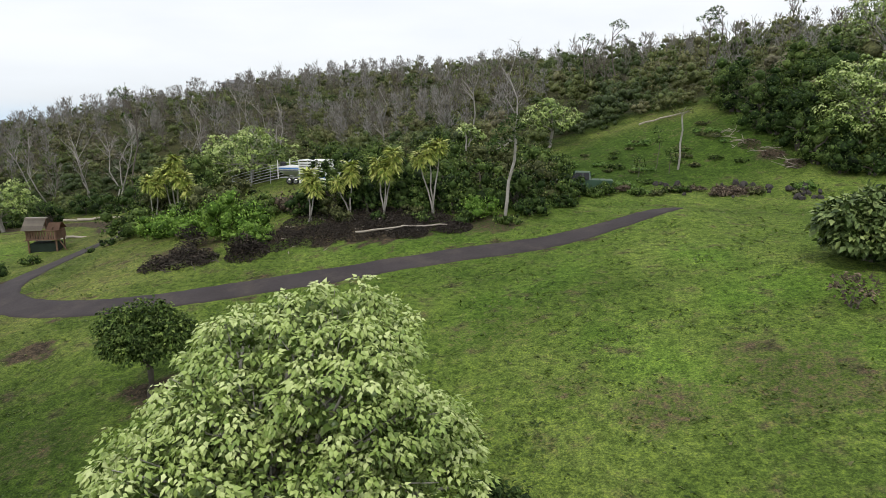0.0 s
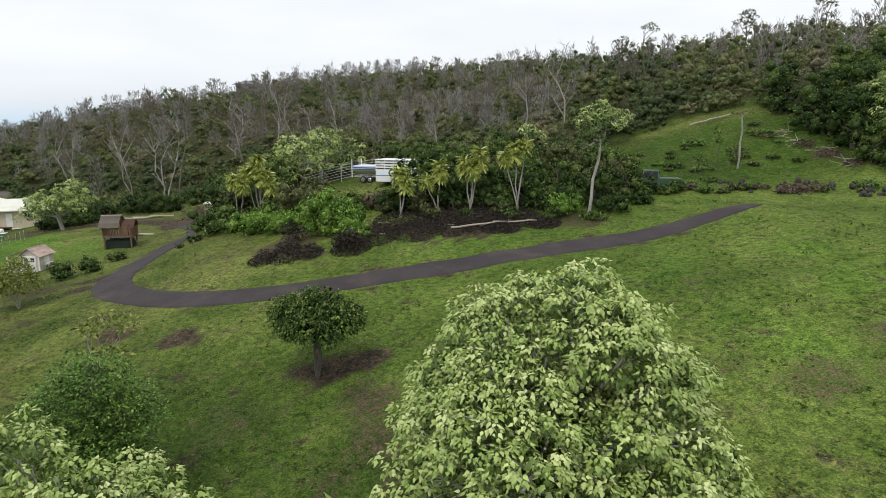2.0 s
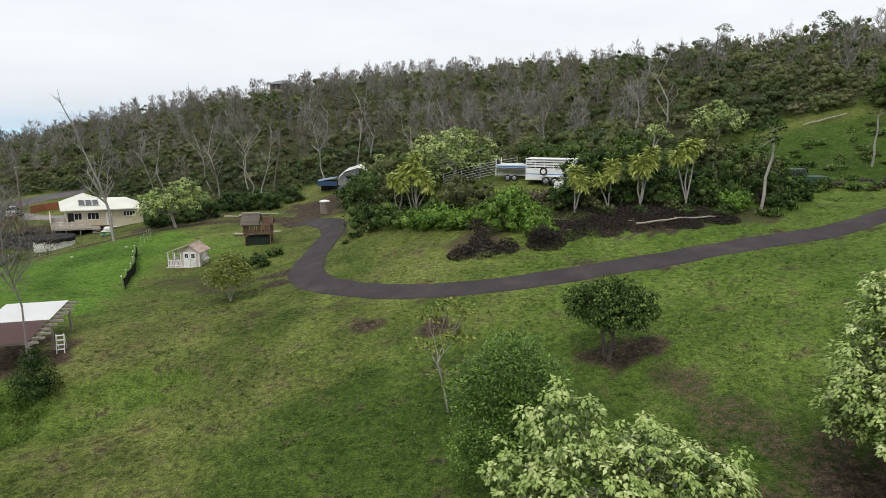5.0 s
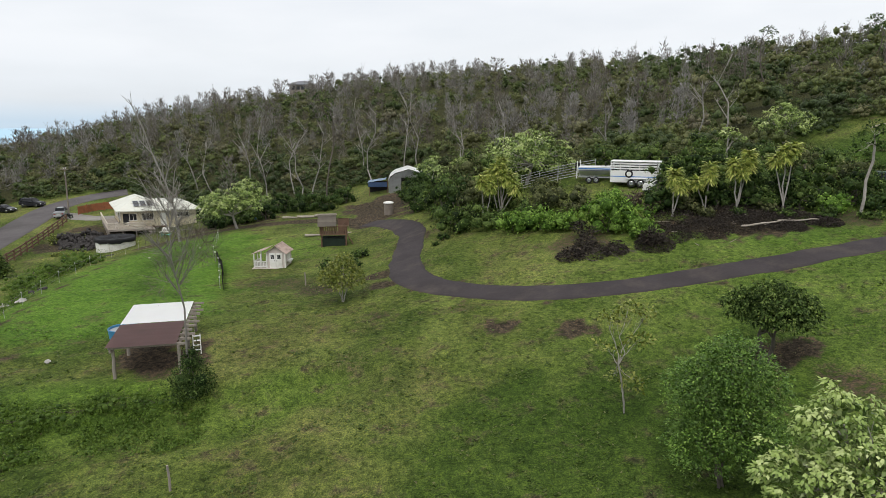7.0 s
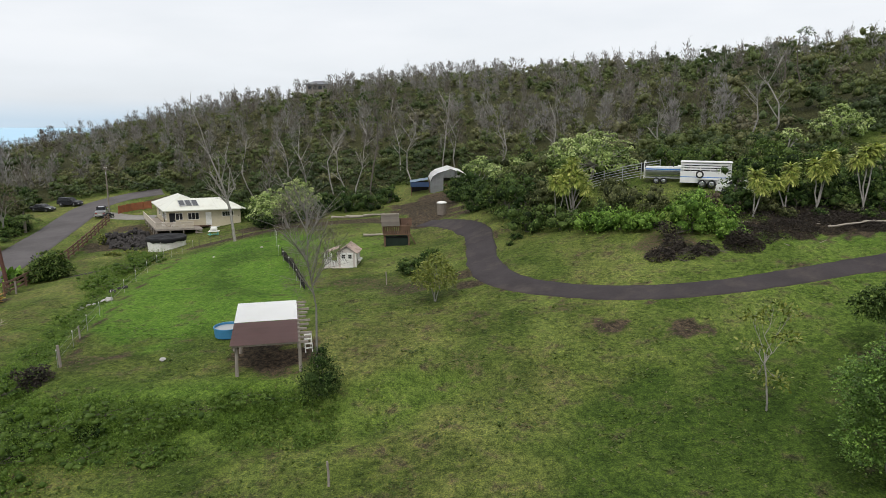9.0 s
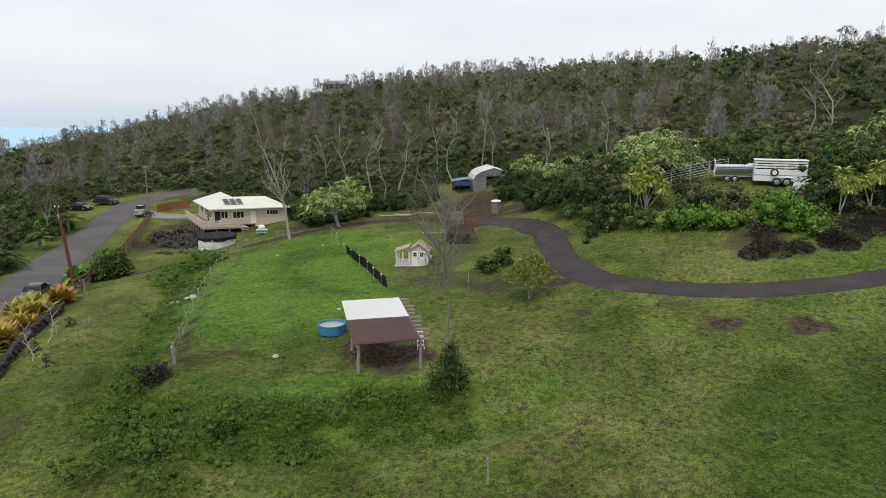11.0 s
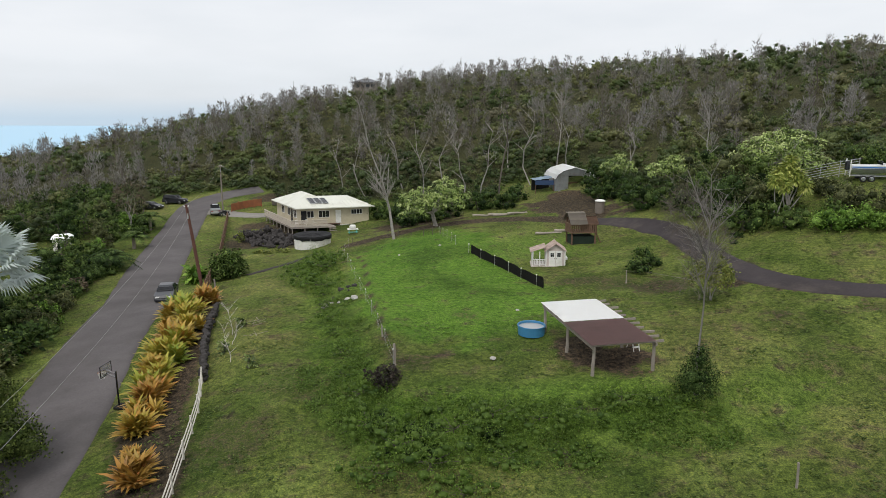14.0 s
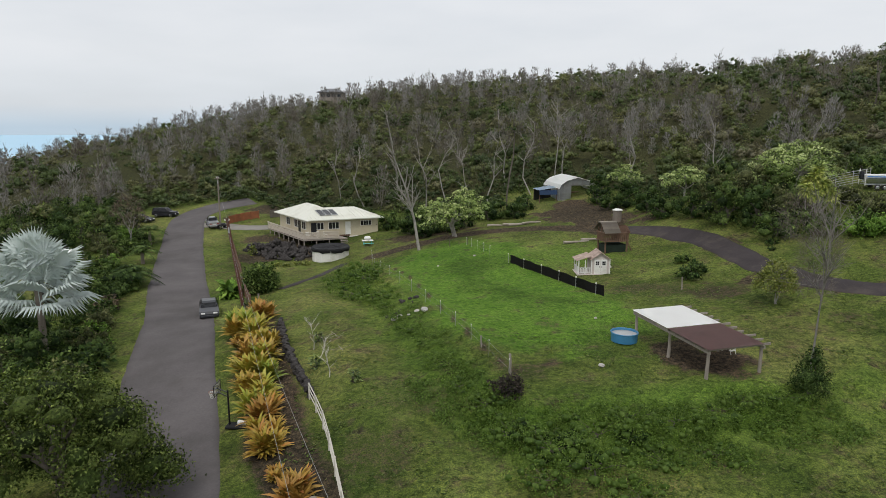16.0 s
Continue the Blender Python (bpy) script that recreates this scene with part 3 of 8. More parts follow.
def spline(pts, step):
    """Catmull-Rom line through plan points, about step metres apart."""
    p = [Vector(q) for q in pts]
    p = [2 * p[0] - p[1]] + p + [2 * p[-1] - p[-2]]
    out = []
    for a, b, c, d in zip(p, p[1:], p[2:], p[3:]):
        n = max(2, int((c - b).length / step))
        for i in range(n):
            t = i / n
            out.append(0.5 * (2 * b + (c - a) * t + (2 * a - 5 * b + 4 * c - d) * t * t + (3 * b - a - 3 * c + d) * t ** 3))
    return out + [p[-2]]


DRIVE = [(-38, 73.5), (-35.4, 70.8), (-33.0, 66.5), (-31.9, 61), (-31.8, 56.5), (-32.0, 51), (-31.8, 47), (-31.0, 43.6), (-28.7, 39.9), (-24.6, 37), (-20.6, 35.7),
         (-16.5, 35.4), (-11.5, 35.9), (-6, 36.8), (0, 38.1), (7, 39.9), (12.5, 41.6), (15.9, 43.0)]
ROAD = [(-72, 5), (-76, 18), (-79.4, 31), (-83.4, 44.5), (-86.8, 57), (-90.2, 67), (-95.0, 82), (-99.6, 98), (-103.3, 112), (-104, 119), (-101, 125), (-95, 128.5)]
TRACK = [(-38, 72.5), (-40, 77), (-44, 80.5), (-50, 82.5), (-57, 82.5), (-63, 80), (-68, 78)]
YARD = [(-38, 76), (-37.5, 86), (-37, 97)]
TREELINE = [(-330, -60), (-160, 10), (-134, 45), (-124, 72), (-119, 100), (-116, 126), (-104, 130), (-95, 131), (-86, 117), (-66, 109), (-58, 99), (-50, 98), (-45, 113), (-30, 113),
            (-27, 84), (-22, 74), (-10, 71), (5, 67), (12, 74), (22, 78), (32, 72), (36, 60), (40, 48), (48, 32), (60, 12), (80, -20), (130, -60)]


def treeline(x):
    return np.interp(x, [p[0] for p in TREELINE], [p[1] for p in TREELINE])


def soft_noise(x, y, scale, seed):
    """Cheap smooth noise, about -1 to 1, from a few waves of mixed direction."""
    r = np.random.RandomState(seed)
    v = 0
    for i in range(7):
        a, k, f = r.rand() * 6.28, (0.6 + 0.9 * r.rand()) / scale, r.rand() * 6.28
        v = v + np.sin((x * math.cos(a) + y * math.sin(a)) * k * 6.28 + f + 1.3 * np.sin((y * math.cos(a) - x * math.sin(a)) * k * 4.1 + 2 * f))
    return v / 3.2


def axis(lo, hi, step, far_lo, far_hi):
    """Coordinates with an even fine middle and steps that grow outwards."""
    mid = list(np.arange(lo, hi, step))
    up, s = [mid[-1]], step
    while up[-1] < far_hi:
        s *= 1.16
        up.append(up[-1] + s)
    down, s = [mid[0]], step
    while down[-1] > far_lo:
        s *= 1.16
        down.append(down[-1] - s)
    return np.array(down[:0:-1] + mid + up[1:])


# bare or worn soil, under the shelter and trees also painting in their shade: x, y, radius, strength
BARE_AND_SHADED = [(-25, 32, 1.5, .7), (-20.7, 30.8, 1.6, .75), (-34.2, 46.4, 1.7, .8), (-33.5, 43.2, 1.4, .75), (-27.6, 35.4, 1.6, .4), (-11.4, 25.8, 2.1, .85), (-33, 36.6, 1.5, .5), (-45.6, 31.6, 3.2, .85), (-46.6, 33.6, 2.2, .8),
        (-38.5, 45.3, 3.2, .5), (-41, 47.5, 4.0, .4), (-44, 49.5, 3.0, .45), (-8.5, 19.5, 3.2, .45), (-9.8, 22.6, 2.2, .5), (-11.5, 15.0, 3.6, .5), (-6.5, 16.2, 3.0, .5), (-5, 14, 4, .7), (7.3, 19.6, 2.6, .42), (4.6, 21.6, 1.7, .38),
        (-54, 39.5, 1.8, .4), (-57.5, 31.5, 2.2, .4), (-37.5, 88, 7, .95), (-36, 79, 4.5, .9), (-41, 92, 4, .8), (-62, 88, 5, .8), (-58, 90, 6, .8), (-33, 75, 2.5, .8), (-64, 31, 4.5, .35), (-66.5, 25, 3.5, .4), (9.5, 30, 3, .25), (2, 27, 3.5, .3),
        (-15, 22, 3, .35), (-34, 29.6, 1.6, .35), (-30, 28, 2.5, .2), (12, 20, 4, .4), (22.5, 28, 2.5, .5), (29.4, 58, 2.2, .5), (23.5, 50.8, 1.8, .5), (-5, 45.2, 5.2, .9), (-11, 44.8, 3.2, .6),
        (3, 45, 4, .5), (-89, 121, 7, .6), (-95, 116, 4, .5), (-85, 86, 5, .6), (-80, 89, 5, .7), (-76.5, 85, 4, .6), (-18, 44, 4, .5), (-74, 92, 8, .3), (-81, 96, 6, .6), (-87, 98, 4, .6), (-83.5, 20, 6, .8), (-41.5, 64.6, 1.8, .5), (26, 66, 4, .3)]


# dry, trodden grass: x, y, radius, strength
THATCH = [(6.4, 19.4, 4.6, .66), (11, 20.6, 4.6, .53), (3.4, 23.6, 2.0, .41), (13.5, 25, 3.5, .37), (-11.5, 15.0, 3.8, .57), (-9, 20.5, 3.2, .49), (-3, 24, 3, .33), (-64.5, 31, 4.2, .53), (-66, 25, 4.5, .57), (-67.5, 37, 3.0, .37), (-40.5, 47, 5.0, .57),
          (-37, 43, 4.0, .45), (-30, 36.6, 2.5, .49), (-27, 35.2, 2.0, .49), (-24, 30, 3.5, .37), (-33, 30, 4, .33), (-36, 22, 6, .37), (-47, 20, 5, .41), (-55.5, 39, 2.5, .41), (-56.5, 31, 3.0, .45), (-52, 30, 3.0, .37), (-27, 46, 4.5, .37), (-21, 41, 3, .37),
          (-14, 31, 4, .33), (-18, 30, 3, .33), (21, 61, 8, .55), (28, 57, 4, .7), (16, 57, 5, .29), (-44, 20, 4, .33), (-30, 20, 5, .29)]


def build_ground():
    xs, ys = axis(-118, 36, 0.75, -4500, 4500), axis(6, 118, 0.75, -900, 4800)
    gx, gy = np.meshgrid(xs, ys)
    x, y = gx.ravel(), gy.ravel()
    z = heights(x, y)
    road, drive = segment_distance(x, y, [tuple(p) for p in spline(ROAD, 3)]), segment_distance(x, y, [tuple(p) for p in spline(DRIVE, 2)])
    near = smooth(150, 60, np.hypot(x + 40, y - 50))
    z = z + near * (0.05 * soft_noise(x, y, 5.5, 1) + 0.035 * soft_noise(x, y, 2.1, 2)) * smooth(1.0, 3.5, np.minimum(road - 2.2, drive))
    rim, inside = terrace(x, y)
    lump = smooth(5, 2.5, rim) * np.where(inside, smooth(1.5, 0, rim), 1.0)
    z = z + lump * (0.16 * soft_noise(x, y, 3.2, 14) + 0.09 * soft_noise(x, y, 1.4, 15))
    me = bpy.data.meshes.new("ground")
    nx, ny = len(xs), len(ys)
    i = (np.arange(ny - 1)[:, None] * nx + np.arange(nx - 1)[None]).ravel()
    quads = np.stack([i, i + 1, i + nx + 1, i + nx], 1)
    set_mesh(me, np.stack([x, y, z], 1), quads)
    bare = np.zeros(len(x))
    wob = 1 + 0.3 * soft_noise(x, y, 3.0, 3) + 0.25 * soft_noise(x, y, 1.3, 4)
    for bx, by, r, s in BARE_AND_SHADED:
        bare = np.maximum(bare, s * smooth(1.25, 0.45, np.hypot(x - bx, (y - by) * 1.15) / (r * wob)))
    bare = np.maximum(bare, 0.62 * smooth(0.9, 0.2, segment_distance(x, y, [(-66.5, 68), (-64.6, 62), (-61.9, 46.3), (-60.0, 37.2), (-58.3, 31.5), (-55, 32.5)]) + 0.25 * wob))
    track = np.minimum(segment_distance(x, y, TRACK), segment_distance(x, y, YARD) - 0.8)
    bare = np.maximum(bare, 0.97 * smooth(3.0, 1.4, track + 0.4 * wob))
    bare = np.maximum(bare, 0.75 * smooth(1.1, 0.0, np.abs(drive - 1.5) * 1.8 + 0.3 * wob) * (soft_noise(x, y, 7, 5) > -0.3))
    # woodland floor: dark litter colour that also paints in canopy shade
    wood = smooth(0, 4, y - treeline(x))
    thatch = np.zeros(len(x))
    for bx, by, r, s in THATCH:
        thatch = np.maximum(thatch, s * smooth(1.3, 0.3, np.hypot(x - bx, y - by) / (r * wob)))
    bare = np.maximum(bare, 0.85 * smooth(3.2, 1.2, segment_distance(x, y, HEDGE) + 0.5 * wob))
    lush = smooth(9.5, 6.5, segment_distance(x, y, [(-58, 68), (-57, 56), (-54, 42)]) + 1.2 * soft_noise(x, y, 4, 10))
    lush = np.maximum(lush, 0.85 * smooth(16, 5, np.hypot(x - 10, (y - 28) * 1.0)) * (0.6 + 0.4 * soft_noise(x, y, 9, 6)).clip(0, 1))
    lush = np.maximum(lush, 0.7 * smooth(4, 1, segment_distance(x, y, [(-58, 25.5), (-51, 25.5), (-45, 27)])))
    lush = np.maximum(lush, 0.6 * smooth(9, 2, np.hypot(x + 46, (y - 64) * 1.0)))
    lush = np.maximum(lush, 0.6 * smooth(3, 1, np.hypot((x + 3) / 4, y - 40.8)))
    lush = np.maximum(lush, 0.45 * smooth(-32, -8, x) * smooth(-2, -6, y - treeline(x)) * smooth(62, 50, y))
    deep = 0.85 * smooth(1.15, 0.6, np.hypot((x + 21.5) / 12, (y - 19.5) / 8) + 0.2 * soft_noise(x, y, 5, 7))
    rim, inside = terrace(x, y)
    bank = smooth(4.6, 2.6, rim + 1.0 * soft_noise(x, y, 4, 12) + 0.5 * soft_noise(x, y, 1.5, 13)) * np.where(inside, smooth(0.8, 0.0, rim), 1.0)
    deep = np.maximum(deep, bank * (0.34 + 0.4 * soft_noise(x, y, 5, 16)).clip(0.05, 0.8) * np.where(y > 33, 0.4, 1.0))
    lush = np.maximum(lush, 0.45 * bank)
    # patch beneath the near kukui: dark soil with the tree's shadow painted in
    deep = np.maximum(deep, 0.8 * smooth(1.15, 0.5, np.hypot((x + 9) / 5, (y - 17) / 6) + 0.2 * soft_noise(x, y, 3, 11)))
    deep = np.maximum(deep, 1.0 * smooth(1.2, 0.7, np.hypot((x - 21) / 13, (y - 62) / 10)))
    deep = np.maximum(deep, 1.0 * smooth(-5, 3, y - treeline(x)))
    deep = np.maximum(deep, 0.5 * smooth(0.1, 0.9, soft_noise(x, y, 15, 8) + .4 * soft_noise(x, y, 4, 9)))
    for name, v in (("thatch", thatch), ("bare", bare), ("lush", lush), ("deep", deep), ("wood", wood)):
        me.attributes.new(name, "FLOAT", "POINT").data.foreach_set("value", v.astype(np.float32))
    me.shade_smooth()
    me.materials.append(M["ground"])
    return tagged(new("ground", me), "patchy green and brown grass slope with bare earth", "ground", kind="structure")


def strip(name, pts, width, material, lift, edge=0.12, step=0.7, across=8, seed=0, taper=0.0):
    """A paved band laid over the ground, with uneven edges and a small upstand at each side."""
    line = spline(pts, step)
    rows = []
    rr = random.Random(seed)
    jl = jr = 0.0
    n = len(line)
    for i, p in enumerate(line):
        d = (line[min(i + 1, n - 1)] - line[max(i - 1, 0)]).normalized()
        side = Vector((d.y, -d.x))
        jl, jr = 0.7 * jl + rr.uniform(-edge, edge), 0.7 * jr + rr.uniform(-edge, edge)
        w = (width if isinstance(width, float) else width[0] + (width[1] - width[0]) * float(smooth(.36, .5, i / n))) * (1 - taper * max(0.0, 1 - (n - 1 - i) / 4) ** 2)
        row = []
        for k in range(across + 1):
            u = k / across - 0.5
            off = u * w + (jl if k == 0 else jr if k == across else 0)
            q = p + side * off
            row.append((q.x, q.y, lift * (1.0 if 0 < k < across else 0.75)))
        a, b = row[0], row[-1]
        o = side * 0.1
        rows.append([(a[0] - o.x, a[1] - o.y, -0.12)] + row + [(b[0] + o.x, b[1] + o.y, -0.12)])
    v = np.array(rows).reshape(-1, 3)
    v[:, 2] += heights(v[:, 0], v[:, 1])
    c = across + 3
    i = (np.arange(n - 1)[:, None] * c + np.arange(c - 1)[None]).ravel()
    me = bpy.data.meshes.new(name)
    set_mesh(me, v, np.stack([i, i + 1, i + c + 1, i + c], 1)[:, ::-1])
    me.shade_smooth()
    me.materials.append(material)
    return new(name, me)

# ------------------------------------------------------------ ground, roads, sea
HEDGE = [(-68.5, 18), (-69.9, 22.7), (-72.2, 28), (-73.2, 33), (-74.8, 38.6), (-76.0, 43), (-77.6, 49), (-78.6, 53)]
build_ground()
tagged(strip("driveway", DRIVE, (2.75, 2.2), M["drive_asphalt"], 0.06, 0.09, 0.6, 8, 3, taper=0.45), "dark worn asphalt driveway with crumbling edges", "driveway", kind="structure")
tagged(strip("road", ROAD, 6.4, M["asphalt"], 0.07, 0.07, 1.0, 12, 4), "grey asphalt road with a pale grainy surface", "road", kind="structure")
tagged(strip("parking_pad", [(-101.5, 111), (-97.5, 110.2), (-92, 107), (-86.5, 106)], 3.2, M["pale_gravel"], 0.05, 0.1, 0.6, 6, 6), "short grey driveway apron beside the house", "driveway", kind="structure")
tagged(strip("footpath", [(-78.4, 65.2), (-76.3, 68.8), (-74.2, 72.4), (-72.2, 76.8)], 1.1, M["drive_asphalt"], 0.05, 0.06, 0.5, 4, 7), "narrow dark asphalt footpath down from the water tank", "footpath", kind="structure")
sea = bpy.data.materials.new("sea")
sea.use_nodes = True
sb = sea.node_tree.nodes["Principled BSDF"]
sb.inputs["Base Color"].default_value, sb.inputs["Roughness"].default_value = (0.34, 0.55, 0.70, 1), 0.5
wave = node(sea.node_tree, "ShaderNodeBump", Strength=0.4, Distance=2.0)
sea.node_tree.links.new(noise_out(sea.node_tree, 0.03, 5), wave.inputs["Height"])
sea.node_tree.links.new(wave.outputs[0], sb.inputs["Normal"])
tagged(new("water", mesh_of("water", [(-4900, 50, -38), (-4900, 4900, -38), (-300, 4900, -38), (-300, 50, -38)], [(0, 3, 2, 1)], sea)), "pale blue sea far below the hill", "sea", kind="structure")


# ------------------------------------------------------------ woods
def twigs(bones, rng):
    """Thin three-sided sticks from (a, b, ra, rb) rows."""
    a, b, ra, rb = (np.array([r[i] for r in bones], float) for i in range(4))
    d = b - a
    d /= np.linalg.norm(d, axis=1, keepdims=True)
    s = np.cross(d, rng.normal(0, 1, d.shape))
    s /= np.linalg.norm(s, axis=1, keepdims=True)
    t = np.cross(d, s)
    rows = []
    for k in range(3):
        c, n = math.cos(2.094 * k), math.sin(2.094 * k)
        rows.append(a + (s * c + t * n) * ra[:, None])
    for k in range(3):
        c, n = math.cos(2.094 * k), math.sin(2.094 * k)
        rows.append(b + (s * c + t * n) * rb[:, None])
    v = np.stack(rows, 1).reshape(-1, 3)
    f = np.array([(0, 1, 4), (0, 4, 3), (1, 2, 5), (1, 5, 4), (2, 0, 3), (2, 3, 5)])
    return v, (f[None] + (np.arange(len(a)) * 6)[:, None, None]).reshape(-1, 3)


def bare_tree(seed, height, limbs, shoots, thick, spread=0.5, sway=0.05, first=1.2):
    """A leafless tree: leaning stem, limbs and fine shoots, as (verts, faces)."""
    rng = np.random.RandomState(seed)
    bones, p = [], np.zeros(3)
    stem = [p]
    for i in range(4):
        q = p + np.array([rng.normal(0, sway), rng.normal(0, sway), 0.25]) * height
        bones.append((p, q, thick * (1 - i * .2), thick * (.8 - i * .2)))
        stem.append(q)
        p = q
    for i in range(limbs):
        k = rng.uniform(first, 4)
        a = stem[int(k)] + (stem[min(int(k) + 1, 4)] - stem[int(k)]) * (k % 1)
        ang = rng.rand() * 6.283
        b = a + np.array([math.cos(ang) * spread, math.sin(ang) * spread, rng.uniform(.4, 1)]) * height * rng.uniform(.14, .34)
        bones.append((a, b, thick * .42, thick * .18))
        for j in range(shoots):
            u = rng.uniform(.25, 1)
            c = a + (b - a) * u
            bones.append((c, c + np.array([rng.normal(0, .55), rng.normal(0, .55), rng.uniform(.1, 1)]) * height * rng.uniform(.06, .15), thick * .16, thick * .05))
    return twigs(bones, rng)


def scatter(templates, where, pick, scale, turn):
    """Join many placed copies of a few template arrays (verts, faces, shade, normals) into one."""
    vs, fs, own, shade, ns, at = [], [], [], [], [], 0
    for k, (v, f, u, n) in enumerate(templates):
        i = np.where(pick == k)[0]
        if not len(i):
            continue
        c, s = np.cos(turn[i])[:, None], np.sin(turn[i])[:, None]
        for a, bag in ((v, vs), (n, ns)):
            p = np.stack([a[None, :, 0] * c - a[None, :, 1] * s, a[None, :, 0] * s + a[None, :, 1] * c, a[None, :, 2] * np.ones_like(c)], 2)
            bag.append((p * scale[i][:, None, None] + where[i][:, None] if bag is vs else p).reshape(-1, 3))
        fs.append((f[None] + (at + np.arange(len(i)) * len(v))[:, None, None]).reshape(-1, 3))
        own.append(np.repeat(i, len(v)))
        shade.append(np.tile(u, len(i)))
        at += len(i) * len(v)
    return np.concatenate(vs), np.concatenate(fs), np.concatenate(own), np.concatenate(shade), np.concatenate(ns)


def plume(seed, height, sprays, wide, length, thick=0.09, limbs=5, shoots=2):
    """A tall half-dead tree: crooked stem, a few limbs, and a narrow upswept haze of fine twigs."""
    rng = np.random.RandomState(seed)
    v, f = bare_tree(seed, height, limbs, shoots, thick, 0.34, 0.035, 0.9)
    sway = rng.normal(0, 0.5, 2)
    u = rng.uniform(0.16, 1.0, sprays)
    r = wide * (0.35 + 0.65 * np.sin(3.0 * u ** 0.8)) * rng.rand(sprays) ** 0.6
    a = rng.rand(sprays) * 6.283
    pos = np.stack([r * np.cos(a) + sway[0] * u, r * np.sin(a) + sway[1] * u, u * height * 0.93], 1)
    head = np.stack([np.cos(a) * 0.45, np.sin(a) * 0.45, 0.7 + 0.5 * u], 1) + rng.normal(0, 0.4, (sprays, 3))
    v2, f2 = leaves(pos, head, length * rng.uniform(0.6, 1.4, sprays), "whisk", rng, 1.0)
    shade = np.concatenate([np.full(len(v), 0.35), np.clip(rng.normal(0.42, 0.2, sprays), 0, 1).repeat(len(LEAF["whisk"][0]))])
    v, f = joined([(v, f), (v2, f2)])
    return v, f, shade, unit(v * (1, 1, 0) + (0, 0, 0.8))


def build_woods():
    rng = np.random.RandomState(11)
    spots = []
    for step, lo, hi in ((2.3, -1.5, 3.5), (3.1, 3.5, 36.0), (4.2, 36.0, 90.0), (5.2, 90.0, 170.0), (6.6, 170.0, 300.0)):
        gx, gy = np.meshgrid(np.arange(-330, 125, step), np.arange(-40, 318, step))
        x, y = gx.ravel() + rng.uniform(-.55, .55, gx.size) * step, gy.ravel() + rng.uniform(-.55, .55, gx.size) * step
        back_off = y - treeline(x)
        near = (back_off > lo) & (back_off <= hi) & (np.abs(x + 40) < 0.8 * (y + 20) + 45) & (y > 5)
        near &= (rng.rand(len(x)) > 0.28 * smooth(-5, 30, x)) | (back_off < 3.5)
        near &= np.hypot((x + 96) / 9, (y - 276) / 28) > 1
        spots.append(np.stack([x, y, np.full(len(x), step)], 1)[near])
    s = np.concatenate(spots)
    x, y = s[:, 0], s[:, 1]
    d = y - treeline(x)
    n = len(s)
    where = np.stack([x, y, heights(x, y) - 0.3 - 0.9 * smooth(40, 110, d)], 1)
    turn = rng.uniform(0, 6.283, n)
    patch = 0.9 * soft_noise(x, y, 70, 21) + 0.8 * soft_noise(x, y, 24, 22)
    right = smooth(-10, 40, x)
    grey = (0.03 + 0.42 * smooth(18, 62, d) + 0.26 * smooth(50, 140, d) * smooth(-30, -90, x) + 0.26 * patch - 0.12 * right - 0.2 * smooth(-36, -22, x) * smooth(50, 20, d)) > rng.rand(n)
    # leafy trees and shrubs: fine forms for the edge of the wood, simpler ones behind
    fine, mid, far = [], [], []
    for k in range(8):
        wide, tall, r = ((1.5, 3.2, 0.95), (1.7, 2.6, 0.9), (1.3, 3.8, 0.8), (1.9, 2.2, 0.8))[k % 4] if k < 5 else (0.7, 5.6, 0.55)
        for bag, m, leaf, count in ((fine, 8, 0.20, 300), (mid, 7, 0.26, 185), (far, 5, 0.33, 105)):
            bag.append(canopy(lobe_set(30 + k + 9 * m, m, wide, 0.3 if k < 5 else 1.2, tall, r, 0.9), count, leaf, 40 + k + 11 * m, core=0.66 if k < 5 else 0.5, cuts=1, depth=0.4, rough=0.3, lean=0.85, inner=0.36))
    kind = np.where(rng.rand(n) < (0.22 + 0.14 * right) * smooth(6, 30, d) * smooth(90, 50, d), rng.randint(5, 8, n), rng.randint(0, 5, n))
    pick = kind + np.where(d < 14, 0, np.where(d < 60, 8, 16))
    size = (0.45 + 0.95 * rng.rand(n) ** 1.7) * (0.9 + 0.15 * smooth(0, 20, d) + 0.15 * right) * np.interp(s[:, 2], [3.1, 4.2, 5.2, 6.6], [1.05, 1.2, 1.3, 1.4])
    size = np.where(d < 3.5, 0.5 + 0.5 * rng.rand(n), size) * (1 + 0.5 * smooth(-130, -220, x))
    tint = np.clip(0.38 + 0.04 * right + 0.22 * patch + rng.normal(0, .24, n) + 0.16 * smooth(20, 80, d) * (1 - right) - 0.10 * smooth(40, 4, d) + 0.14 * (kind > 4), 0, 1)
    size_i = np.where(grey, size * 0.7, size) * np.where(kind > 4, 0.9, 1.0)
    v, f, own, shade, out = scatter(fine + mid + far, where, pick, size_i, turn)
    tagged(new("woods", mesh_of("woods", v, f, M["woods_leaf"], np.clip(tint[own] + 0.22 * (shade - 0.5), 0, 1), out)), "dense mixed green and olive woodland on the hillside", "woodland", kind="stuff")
    # tall grey trees, half dead, over the shrubs
    bare = [plume(80 + k, 7.0, 190, 1.3, 0.7) for k in range(5)] + [plume(90 + k, 7.0, 120, 1.35, 0.9, 0.10, 4, 1) for k in range(5)]
    i = np.where(grey)[0]
    pick = rng.randint(0, 5, len(i)) + np.where(d[i] < 60, 0, 5)
    v, f, own, shade, out = scatter(bare, where[i], pick, 0.55 + 0.75 * rng.rand(len(i)) ** 1.4, turn[i])
